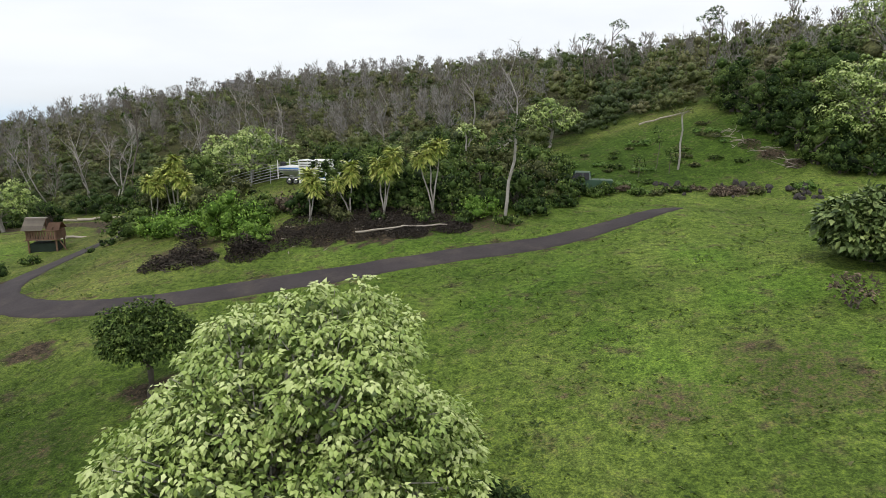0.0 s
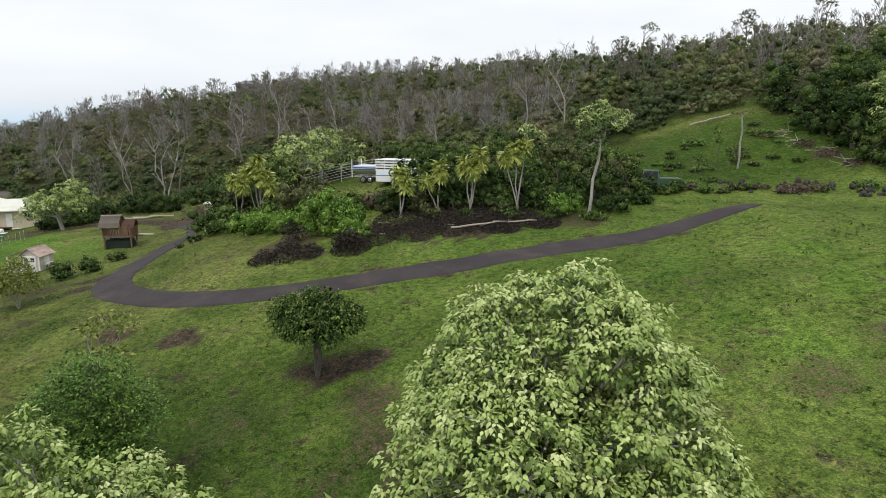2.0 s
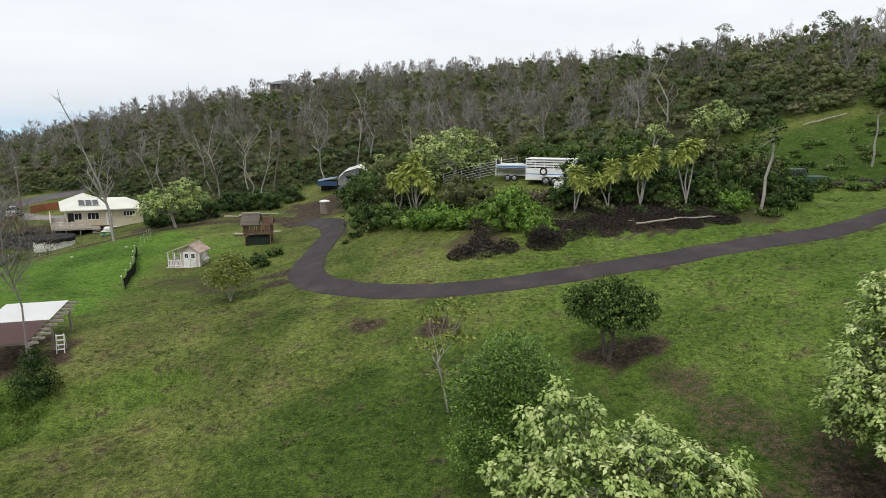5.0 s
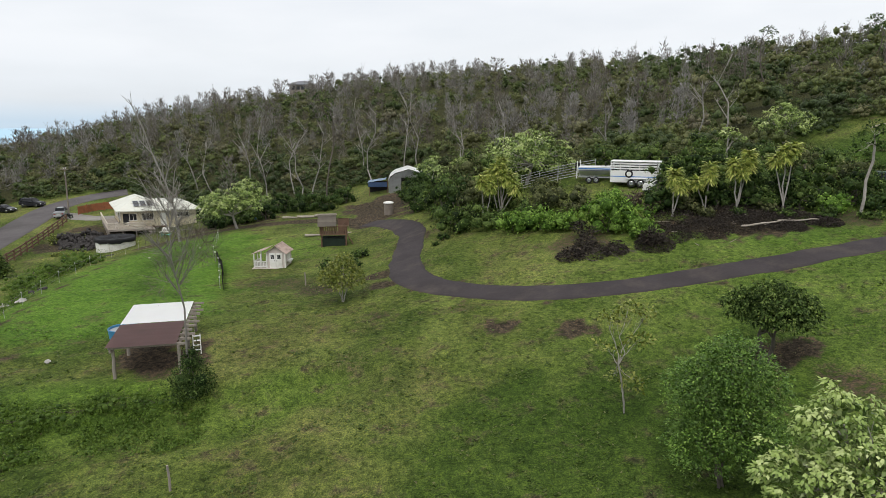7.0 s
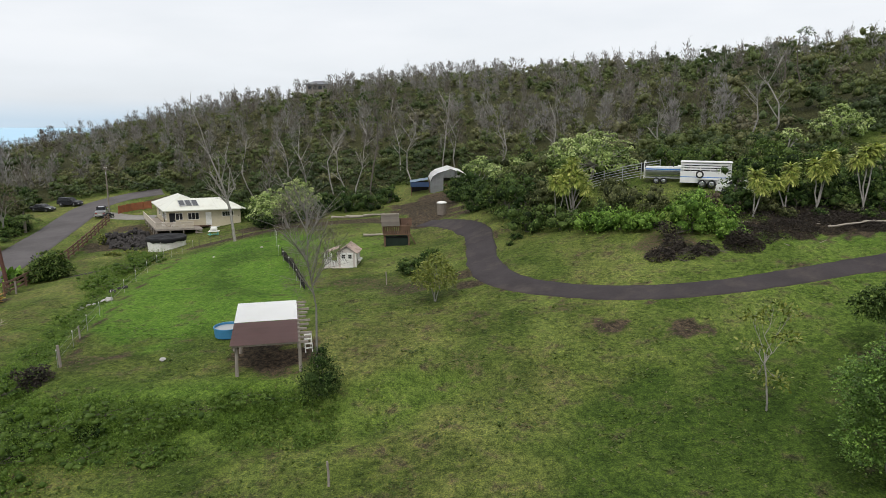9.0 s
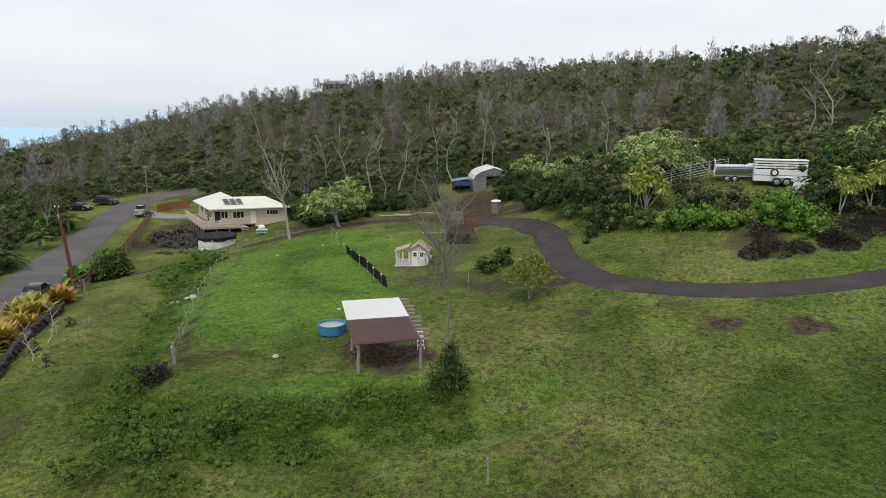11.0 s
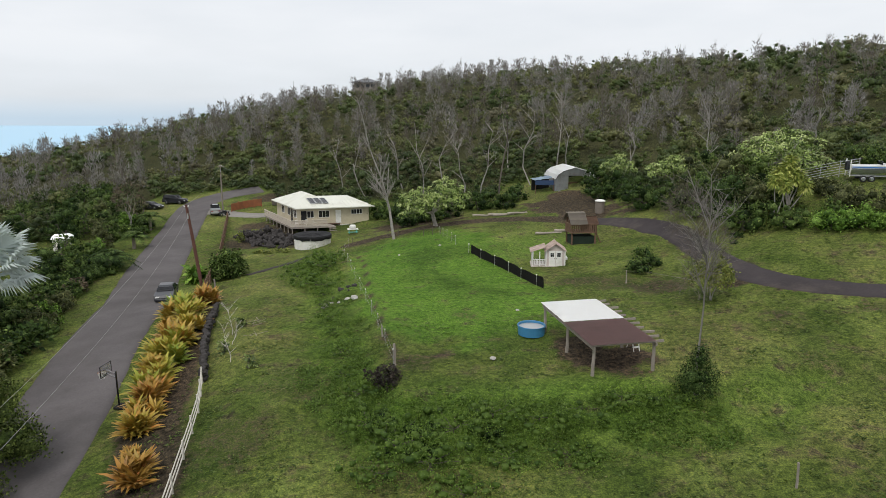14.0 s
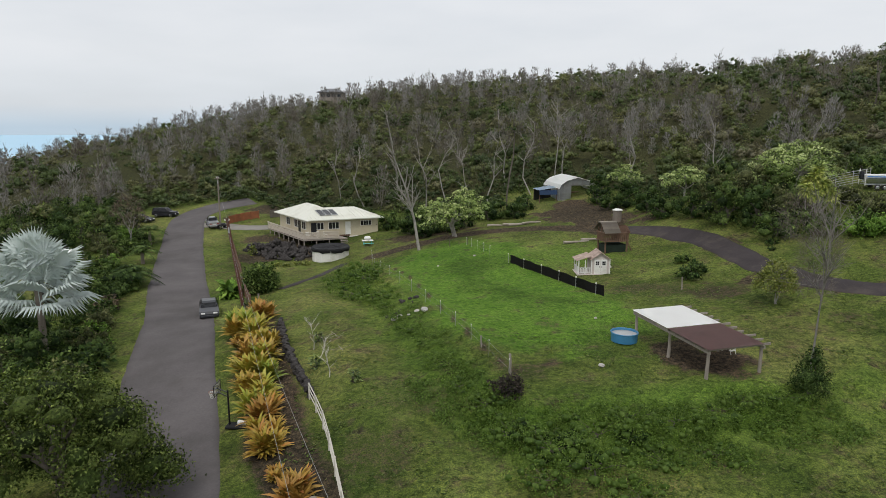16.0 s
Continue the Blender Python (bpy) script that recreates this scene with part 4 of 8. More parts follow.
    ash = np.clip(0.24 + 0.25 * patch[i] + rng.normal(0, 0.3, len(i)), -0.35, 0.6)
    tagged(new("leafless_woods", mesh_of("leafless_woods", v, f, M["woods_twig"], np.clip(shade + ash[own], 0, 1))), "grey leafless trees standing among the hillside woodland", "woodland", kind="stuff")


build_woods()


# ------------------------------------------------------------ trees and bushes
KUKUI = dict(shape="heart", droop=0.75, depth=0.35, spread=0.3, roll=0.3, rough=0.22, top_pale=0.7, inner=0.35, low=-0.6)


def kukui(x, y, lobes, n, seed, label, size=0.15, clump=34, clump_r=0.34, top_pale=0.7, **more):
    """A kukui: boughs of hanging pointed leaves, the young ones at the tips pale; top light and inner shade painted in
    the tint.
    """
    return tree("kukui_tree", x, y, lobes, dict(KUKUI, n=n, size=size, clump=clump, clump_r=clump_r, top_pale=top_pale), 0.2, seed, label, "tree", material="kukui_leaf", bark="pale_bark", **more)



def boughs(seed, rx, ry, base, top, n, r, lean=(0, 0)):
    """Bough lobes over a dome: wide near the base, closing at the top."""
    rng = random.Random(seed)
    out = []
    for i in range(n):
        u = (i + 0.5) / n
        a, h = 2.399 * i + rng.uniform(-.3, .3), base + (top - base) * (1 - u)
        w = (1 - (1 - u) ** 2) ** 0.5
        out.append((rx * w * math.cos(a) * rng.uniform(.85, 1.08) + lean[0] * (1 - u), ry * w * math.sin(a) * rng.uniform(.85, 1.08) + lean[1] * (1 - u), h + rng.uniform(-.3, .3), r * rng.uniform(.8, 1.25), .75))
    return out


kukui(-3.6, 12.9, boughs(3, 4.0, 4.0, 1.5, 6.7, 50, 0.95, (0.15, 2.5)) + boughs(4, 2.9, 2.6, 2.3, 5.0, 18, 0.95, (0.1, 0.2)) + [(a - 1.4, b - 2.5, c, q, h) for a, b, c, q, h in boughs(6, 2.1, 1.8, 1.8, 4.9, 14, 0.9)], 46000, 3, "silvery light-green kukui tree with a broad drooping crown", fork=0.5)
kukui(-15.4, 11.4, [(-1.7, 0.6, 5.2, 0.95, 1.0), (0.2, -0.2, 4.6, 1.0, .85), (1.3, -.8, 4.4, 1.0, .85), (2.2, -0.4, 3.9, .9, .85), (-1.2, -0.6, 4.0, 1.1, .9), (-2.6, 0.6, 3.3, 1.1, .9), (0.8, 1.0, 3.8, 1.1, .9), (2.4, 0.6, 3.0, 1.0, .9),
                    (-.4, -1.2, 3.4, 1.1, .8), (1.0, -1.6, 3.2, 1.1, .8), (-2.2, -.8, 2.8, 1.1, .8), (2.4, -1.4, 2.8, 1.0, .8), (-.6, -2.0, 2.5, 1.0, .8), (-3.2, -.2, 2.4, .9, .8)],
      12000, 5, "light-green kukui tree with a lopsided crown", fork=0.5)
tree("lychee_tree", -12.4, 25.4, [(0, 0, 2.95, 1.2, .8), (-1.05, .3, 2.7, .95, .8), (1.05, -.2, 2.7, 1.0, .8), (.2, -.95, 2.55, .95, .8), (0, .95, 2.65, .95, .8), (-.7, -.75, 2.4, .7, .7), (.85, -.75, 2.4, .7, .7)],
     dict(n=7000, size=0.16, shape="oval", droop=0.8, clump=18, clump_r=.24, low=-0.6, depth=0.3, inner=.5), 0.13, 8, "compact dark-green lychee tree with a short bare trunk", material="mid_leaf", stems=2, fork=0.45)

# ------------------------------------------------------------ buildings
surface("white_paint", (0.74, 0.73, 0.69), 0.5, 0.07, 1.0, 12.0, 0.05, dirt=(0.45, 0.42, 0.36), dirt_amount=0.45)
surface("cream_siding", (0.52, 0.46, 0.33), 0.7, 0.08, 0.8, 14.0, 0.1, dirt=(0.36, 0.31, 0.22), dirt_amount=0.5)
surface("cream_roof", (0.62, 0.62, 0.54), 0.45, 0.07, 0.5, 8.0, 0.05, dirt=(0.44, 0.42, 0.33), dirt_amount=0.5)
surface("white_sheet", (0.97, 0.97, 0.96), 0.4, 0.02, 0.4, 6.0, 0.02, dirt=(0.86, 0.85, 0.82), dirt_amount=0.2, spec=0.6)
surface("brown_sheet", (0.155, 0.085, 0.078), 0.6, 0.10, 0.5, 8.0, 0.05, dirt=(0.10, 0.06, 0.05), dirt_amount=0.5)
surface("weathered_wood", (0.27, 0.235, 0.20), 0.85, 0.25, 1.5, 20.0, 0.35, stretch=(6, 6, 1))
surface("brown_wood", (0.15, 0.088, 0.058), 0.85, 0.3, 1.5, 20.0, 0.3)
surface("rust_wood", (0.24, 0.085, 0.035), 0.75, 0.25, 1.2, 16.0, 0.2, dirt=(0.10, 0.05, 0.03), dirt_amount=0.6)
surface("dark_glass", (0.02, 0.022, 0.025), 0.08, 0.2, 1.0, 5.0, 0.0, spec=0.6)
# near-black for sheets that paint in the shade of open interiors
surface("shadowed_void", (0.02, 0.018, 0.016), 0.95, 0.2, 1.0, 5.0, 0.0)
surface("grey_metal", (0.42, 0.43, 0.43), 0.45, 0.12, 1.5, 18.0, 0.08, metal=0.4, dirt=(0.22, 0.19, 0.16), dirt_amount=0.5)
surface("car_dark", (0.035, 0.037, 0.042), 0.3, 0.08, 1.0, 10.0, 0.0, spec=0.5)
surface("black_plastic", (0.010, 0.010, 0.011), 0.9, 0.3, 2.0, 20.0, 0.15)
surface("black_net", (0.014, 0.013, 0.012), 0.9, 0.3, 1.0, 40.0, 0.3)
surface("tan_shingle", (0.37, 0.28, 0.235), 0.85, 0.15, 2.0, 18.0, 0.3, island=0.5)
surface("pinkish_board", (0.52, 0.46, 0.42), 0.8, 0.12, 2.0, 18.0, 0.1)
surface("blue_plastic", (0.05, 0.20, 0.36), 0.4, 0.12, 1.5, 15.0, 0.05)
surface("tarp_blue", (0.03, 0.18, 0.55), 0.5, 0.15, 1.5, 15.0, 0.1)
surface("dark_tarp", (0.03, 0.06, 0.13), 0.6, 0.15, 1.5, 15.0, 0.1)
surface("teal_plastic", (0.12, 0.42, 0.36), 0.5, 0.12, 1.5, 15.0, 0.05)
surface("tank_white", (0.74, 0.73, 0.69), 0.6, 0.07, 0.6, 10.0, 0.08, dirt=(0.36, 0.33, 0.27), dirt_amount=0.6)
surface("rubber", (0.02, 0.02, 0.02), 0.8, 0.2, 3.0, 20.0, 0.1)
surface("chrome", (0.6, 0.6, 0.6), 0.25, 0.05, 3.0, 20.0, 0.0, metal=1.0)
surface("car_grey", (0.11, 0.115, 0.125), 0.3, 0.05, 2.0, 20.0, 0.0, metal=0.5, spec=0.6)
surface("car_black", (0.014, 0.014, 0.017), 0.25, 0.05, 2.0, 20.0, 0.0, spec=0.6)
surface("car_silver", (0.42, 0.43, 0.45), 0.3, 0.05, 2.0, 20.0, 0.0, metal=0.5)
surface("car_white", (0.72, 0.72, 0.70), 0.35, 0.05, 2.0, 20.0, 0.0)
surface("lamp_glass", (0.7, 0.7, 0.68), 0.15, 0.05, 2.0, 20.0, 0.0)
surface("tail_red", (0.30, 0.02, 0.02), 0.2, 0.05, 2.0, 20.0, 0.0)
surface("pole_wood", (0.105, 0.045, 0.032), 0.85, 0.3, 1.0, 16.0, 0.3)
surface("grey_pole", (0.20, 0.17, 0.14), 0.85, 0.25, 1.0, 16.0, 0.3)
surface("wire", (0.24, 0.24, 0.23), 0.6, 0.05, 2.0, 20.0, 0.0)
surface("pale_stick", (0.33, 0.29, 0.24), 0.9, 0.25, 2.0, 14.0, 0.3)


def roof_mesh(corners, ridge, thick=0.12):
    """A hip or gable roof as a closed slab: four eave corners in order, and two ridge ends (first nearer to corners 0 and 3)."""
    bm = bmesh.new()
    top = [bm.verts.new(p) for p in corners] + [bm.verts.new(p) for p in ridge]
    low = [bm.verts.new((p[0], p[1], p[2] - thick)) for p in corners]
    a, b, c, d, r, s = top
    bm.faces.new((a, b, s, r))
    bm.faces.new((b, c, s))
    bm.faces.new((c, d, r, s))
    bm.faces.new((d, a, r))
    for i in range(4):
        j = (i + 1) % 4
        bm.faces.new((low[i], low[j], top[j], top[i]))
    bm.faces.new(low[::-1])
    return bm


def window(parent, x0, x1, z0, z1, y, wall=0, panes=2, frame="white_paint"):
    """A window in a wall that faces -y (wall=0) or -x (wall=1): frame and separate dark panes set into it."""
    def put(u0, v0, w0, u1, v1, w1):
        return (u0, v0, w0, u1, v1, w1) if wall == 0 else (v0, -u1, w0, v1, -u0, w1)
    t = 0.06
    rows = [put(x0 - t, y - 0.05, z0 - t, x1 + t, y + 0.02, z0), put(x0 - t, y - 0.05, z1, x1 + t, y + 0.02, z1 + t),
            put(x0 - t, y - 0.05, z0, x0, y + 0.02, z1), put(x1, y - 0.05, z0, x1 + t, y + 0.02, z1)]
    step = (x1 - x0) / panes
    for i in range(1, panes):
        rows.append(put(x0 + i * step - .025, y - 0.05, z0, x0 + i * step + .025, y + 0.02, z1))
    w = part("window", boxes(*rows, bevel=0.008), M[frame], parent, "pale framed window")
    for i in range(panes):
        part("pane", boxes(put(x0 + i * step + .03, y - 0.025, z0 + .01, x0 + (i + 1) * step - .03, y + 0.015, z1 - .01), bevel=0.004), M["dark_glass"], w)
    return w


def house():
    h = thing("house", -79.2, 92.2, -0.95, 17.0, "cream single-storey house on posts with a pale metal hip roof", "house")
    F = 1.15          # floor above the ground
    W = F + 2.45      # wall plate
    part("wall", boxes((0.7, 0.7, F, 7.0, 0.85, W), (0.7, 0.85, F, 0.85, 12.2, W), (0.85, 12.05, F, 7.0, 12.2, W), (6.85, 8.0, F, 7.0, 12.05, W), bevel=0.0), M["cream_siding"], h)
    part("wall", boxes((7.0, 0.7, F - 0.25, 11.6, 0.85, W), (11.45, 0.85, F - 0.25, 11.6, 8.0, W), (7.0, 7.85, F, 11.45, 8.0, W), bevel=0.0), M["cream_siding"], h)
    part("floor_slab", boxes((0.7, 0.7, F - 0.22, 7.0, 12.2, F - 0.01), (7.0, 0.86, F - 0.22, 11.44, 8.0, F - 0.01)), M["brown_wood"], h)
    E = W + 0.12
    roof = part("roof", roof_mesh([(0, 0, E), (7.4, 0, E), (7.4, 12.9, E), (0, 12.9, E)], [(3.7, 5.4, E + 1.8), (3.7, 8.6, E + 1.8)][::1], 0.14), M["cream_roof"], h, "pale ribbed metal roof")
    part("roof", roof_mesh([(6.2, 0.02, E + 0.004), (12.3, 0.02, E + 0.004), (12.3, 8.6, E + 0.004), (6.2, 8.6, E + 0.004)], [(4.6, 4.3, E + 1.38), (9.6, 4.3, E + 1.38)], 0.14), M["cream_roof"], h, "pale ribbed metal roof")
    # standing ribs on the slopes that face the paddock
    bm = bmesh.new()
    for i in range(13):
        x = 0.5 + i * 0.56
        top = min(1.0, min(x, 7.4 - x) / 3.7)
        tube(bm, [(x, 0.02, E + 0.02), (x, 5.4 * top, E + 1.8 * top + 0.02)], [0.02, 0.02], 4)
    for i in range(7):
        x = 8.0 + i * 0.6
        top = min(1.0, (12.3 - x) / 2.7)
        tube(bm, [(x, 0.04, E + 0.03), (x, 4.3 * top, E + 1.38 * top + 0.03)], [0.02, 0.02], 4)
    part("roof_rib", bm, M["cream_roof"], roof)
    s = Vector((0, 5.4, 2.1)).normalized()
    for i in range(3):
        m = Matrix.Translation((3.1 + i * 0.98, 2.2, E + 2.2 * 1.8 / 5.4 + 0.13)) @ Matrix.Rotation(math.atan2(1.8, 5.4), 4, "X")
        p = part("solar_panel", box(bmesh.new(), -0.44, -1.0, -0.04, 0.44, 1.0, 0.04, 0.01, m), M["grey_metal"], h, "dark solar water panel in a pale frame")
        part("pane", box(bmesh.new(), -0.37, -0.93, 0.042, 0.37, 0.93, 0.05, 0.0, m), M["dark_glass"], p)
    for x0, x1, n in ((1.9, 2.9, 2), (3.7, 5.3, 3)):
        window(h, x0, x1, F + 1.0, F + 2.0, 0.7, panes=n)
    window(h, 8.8, 10.5, F + 1.35, F + 2.05, 0.7, panes=4)
    for y0, y1 in ((2.0, 3.4), (5.0, 6.2), (8.0, 9.4)):
        window(h, -y1, -y0, F + 0.9, F + 2.05, 0.7, wall=1, panes=2)
    for x0, name in ((0.95, "glass_door"), (6.3, "white_door")):
        d = part("door", boxes((x0, 0.64, F, x0 + 0.85, 0.69, F + 2.05), bevel=0.01), M["dark_glass" if x0 < 2 else "white_paint"], h)
        part("handle", boxes((x0 + 0.72, 0.59, F + 0.95, x0 + 0.76, 0.64, F + 1.1), bevel=0.005), M["chrome"], d)
    d = part("door", boxes((0.64, 3.9, F, 0.69, 4.7, F + 2.05), bevel=0.01), M["dark_glass"], h)
    for i in range(4):
        for j in range(4):
            part("post", boxes((1.0 + i * 1.9, 0.9 + j * 3.5, -0.6, 1.12 + i * 1.9, 1.02 + j * 3.5, F - 0.2), bevel=0.01), M["weathered_wood"], h)
    for i in range(3):
        part("post", boxes((7.6 + i * 1.85, 1.0, -0.6, 7.72 + i * 1.85, 1.12, F - 0.2), bevel=0.01), M["weathered_wood"], h)
    part("skirt", boxes((6.9, 0.55, -0.3, 8.3, 0.68, F - 0.25), bevel=0.01), M["white_paint"], h, "white panelled stair skirt")
    # wrap-round deck
    deck = part("deck", boxes((-1.5, -2.3, F - 0.2, 0.68, 11.8, F - 0.06), (0.69, -2.3, F - 0.2, 5.2, 0.68, F - 0.06)), M["weathered_wood"], h, "weathered wooden wrap-round deck")
    for i in range(8):
        part("post", boxes((-1.45, -2.25 + i * 1.9, -0.9, -1.33, -2.13 + i * 1.9, F - 0.2), bevel=0.01), M["weathered_wood"], deck)
    for i in range(1, 4):
        part("post", boxes((-1.45 + i * 1.9, -2.25, -0.9, -1.33 + i * 1.9, -2.13, F - 0.2), bevel=0.01), M["weathered_wood"], deck)
    surface("deck_rail", (0.50, 0.44, 0.36), 0.75, 0.12, 1.5, 18.0, 0.1)
    for k in range(5):
        z = F + 0.08 + k * 0.19
        part("rail_board", boxes((-1.5, -2.3, z, -1.45, 11.8, z + 0.15), bevel=0.008), M["deck_rail"], deck)
        part("rail_board", boxes((-1.45, -2.3, z, 3.9, -2.25, z + 0.15), bevel=0.008), M["deck_rail"], deck)
    part("handrail", boxes((-1.56, -2.36, F + 1.03, -1.40, 11.8, F + 1.09), (-1.40, -2.36, F + 1.03, 3.95, -2.2, F + 1.09), bevel=0.01), M["deck_rail"], deck)
    for i in range(5):
        part("step", boxes((4.0, -2.35 - i * 0.27, F - 0.25 - i * 0.19, 5.1, -2.08 - i * 0.27, F - 0.2 - i * 0.19), bevel=0.008), M["weathered_wood"], deck)
    # the plan is out of square: its side wall runs back at a slant
    slant = Matrix(((1, -0.26, 0, 0.18), (0, 1, 0, 0), (0, 0, 1, 0), (0, 0, 0, 1)))
    for o in h.children_recursive:
        o.data.transform(slant)
    return h


house()
for x, y, turn in ((0.2, -0.6, 10), (1.6, -0.5, -35), (2.9, -0.6, 100)):
    p = pose(-79.2, 92.2, -0.95 + 1.12, 0, 0, 17) @ Vector((x, y, 0))
    c = thing("deck_chair", p.x, p.y, p.z, 17 + turn, "white plastic chair on the wooden deck", "chair", "chairs on the deck")
    part("seat", boxes((-.25, -.25, .38, .25, .25, .43), bevel=.015), M["white_paint"], c)
    part("backrest", boxes((-.25, .22, .43, .25, .27, .9), bevel=.015), M["white_paint"], c)
    for lx in (-.22, .19):
        for ly in (-.22, .2):
            part("leg", boxes((lx, ly, 0, lx + .03, ly + .03, .385), bevel=.004), M["white_paint"], c)


def ring_wall(r, z0, z1, n=40, r2=None, thick=0.06, wave=0.0):
    bm = bmesh.new()
    rows = []
    for rr, z in ((r, z0), (r2 or r, z1), ((r2 or r) - thick, z1), (r - thick, z0 + 0.05)):
        rows.append([bm.verts.new((rr * math.cos(6.2832 * i / n), rr * math.sin(6.2832 * i / n), z + (wave * math.sin(i * 2.3) if z == z1 else 0))) for i in range(n)])
    for a, b in zip(rows, rows[1:]):
        for i in range(n):
            bm.faces.new((a[i], a[(i + 1) % n], b[(i + 1) % n], b[i]))
    return bm, rows


def catchment_tank():
    t = thing("water_tank", -74.5, 82.6, -1.35, 0, "round white water tank with a black cover", "tank")
    bm, rows = ring_wall(2.5, 0, 1.75)
    part("wall", bm, M["tank_white"], t)
    for i in range(14):
        a = 6.2832 * i / 14
        part("seam", box(bmesh.new(), -.03, -.015, 0.02, .03, .015, 1.74, 0.0, Matrix.Rotation(a, 4, "Z") @ Matrix.Translation((0, -2.51, 0))), M["tank_white"], t)
    bm = bmesh.new()
    rng, prev = random.Random(4), None
    for k, (r, z, rag) in enumerate(((2.60, 1.36, .10), (2.66, 1.74, .03), (2.56, 1.92, .03), (2.0, 1.84, .05), (1.3, 1.86, .06), (.5, 1.95, .05))):
        ring = []
        for i in range(36):
            a = 6.2832 * i / 36
            ring.append(bm.verts.new((r * math.cos(a), r * math.sin(a), z + rng.uniform(-1, 1) * rag)))
        if prev:
            for i in range(36):
                bm.faces.new((prev[i], prev[(i + 1) % 36], ring[(i + 1) % 36], ring[i]))
        prev = ring
    bm.faces.new(prev)
    part("cover", bm, M["black_plastic"], t, "sagging black netted cover")
    bm = bmesh.new()
    tube(bm, [(2.56 * math.cos(a), 2.56 * math.sin(a), 1.62 + 0.02 * math.sin(a * 9)) for a in (6.2832 * i / 40 for i in range(41))], [0.035] * 41, 5, False)
    part("cord", bm, M["black_plastic"], t)
    part("pipe", tube(bmesh.new(), [(0.3, -2.6, 0.0), (0.3, -2.6, 1.5), (0.3, -2.4, 1.8)], [0.05] * 3, 8), M["white_paint"], t)


catchment_tank()


def pole_shed():
    s = thing("pole_shed", -47.15, 28.9, 1.85, 14.0, "open pole shelter with white and brown roof sheets", "shelter")
    def z_at(x, y):
        return 2.08 + 0.03 * x + 0.045 * y
    for x, y in ((0, 0), (0, 3.5), (0, 7.0), (3.45, 0), (3.45, 3.5), (3.45, 7.0)):
        rng = random.Random(int(x * 10 + y * 7))
        bm = bmesh.new()
        limb(bm, (x, y, -0.3), (x + rng.uniform(-.05, .05), y, z_at(x, y) - 0.12), 0.11, 0.085, rng, 0.02, 4, 8)
        part("post", bm, M["weathered_wood"], s)
    for x in (-0.06, 3.45):
        bm = bmesh.new()
        v = [bm.verts.new((x + dx, y, z_at(x, y) + dz)) for y in (-0.25, 7.3) for dx, dz in ((-.05, -.2), (.05, -.2), (.05, -.03), (-.05, -.03))]
        for q in ((0, 1, 2, 3), (7, 6, 5, 4), (0, 4, 5, 1), (1, 5, 6, 2), (2, 6, 7, 3), (3, 7, 4, 0)):
            bm.faces.new([v[i] for i in q])
        part("beam", bm, M["weathered_wood"], s)
    for i in range(11):
        y = -0.1 + i * 0.72
        bm = bmesh.new()
        x0, x1 = -0.18, 4.05 + 0.12 * ((i * 7) % 3 - 1)
        v = [bm.verts.new((x, y + dy, z_at(x, y) + dz)) for x in (x0, x1) for dy, dz in ((-.045, -.03), (.045, -.03), (.045, .1), (-.045, .1))]
        for q in ((3, 2, 1, 0), (4, 5, 6, 7), (1, 5, 4, 0), (2, 6, 5, 1), (3, 7, 6, 2), (0, 4, 7, 3)):
            bm.faces.new([v[i] for i in q])
        part("rafter", bm, M["weathered_wood"], s)
    def sheet(name, y0, y1, x1, mat, label, lift):
        bm = bmesh.new()
        nx, ny = 10, 14
        g = [[bm.verts.new((x, y, z_at(x, y) + lift + 0.006 * math.sin(y * 8.7) * (0.4 if 0 < i < nx else 1))) for j in range(ny + 1) for y in [y0 + (y1 - y0) * j / ny]] for i in range(nx + 1) for x in [-0.28 + (x1 + 0.28) * i / nx]]
        for i in range(nx):
            for j in range(ny):
                bm.faces.new((g[i][j], g[i + 1][j], g[i + 1][j + 1], g[i][j + 1]))
        bmesh.ops.solidify(bm, geom=bm.faces[:], thickness=0.03)
        part(name, bm, M[mat], s, label)
    sheet("roof_sheet", 3.42, 7.2, 3.42, "white_sheet", "white roof sheet", 0.17)
    sheet("roof_sheet", -0.35, 3.40, 3.38, "brown_sheet", "reddish-brown roof sheet", 0.15)
    # its front is not square to its sides
    for o in s.children_recursive:
        o.data.transform(Matrix(((1.03, 0, 0, 0), (-0.11, 1, 0, 0), (0, 0, 1, 0), (0, 0, 0, 1))))
    return s


pole_shed()
lad = thing("step_ladder", -43.7, 32.2, None, 20, "small white step ladder under the shelter", "ladder")
for x in (-.22, .2):
    part("rail", tube(bmesh.new(), [(x, 0, 0), (x, .35, 1.15)], [.03, .03], 6), M["white_paint"], lad)
    part("rail", tube(bmesh.new(), [(x, .75, 0), (x, .38, 1.15)], [.02, .02], 6), M["white_paint"], lad)
for i in range(4):
    part("step", boxes((-.22, .08 * i + .02, .22 + .27 * i, .22, .08 * i + .2, .26 + .27 * i)), M["white_paint"], lad)

tr = thing("stock_tank", -49.8, 35.4, None, 0, "round blue plastic water trough", "trough")
bm, rows = ring_wall(0.88, 0, 0.62, 28, 0.92, 0.05)
part("wall", bm, M["blue_plastic"], tr)
bm = bmesh.new()
tube(bm, [(0.91 * math.cos(a), 0.91 * math.sin(a), 0.62) for a in (6.2832 * i / 28 for i in range(29))], [0.04] * 29, 6, False)
part("rim", bm, M["blue_plastic"], tr)
bm = bmesh.new()
bmesh.ops.create_circle(bm, cap_ends=True, radius=0.86, segments=28, matrix=Matrix.Translation((0, 0, 0.5)))
part("water_surface", bm, M["grey_metal"], tr, "still grey water")


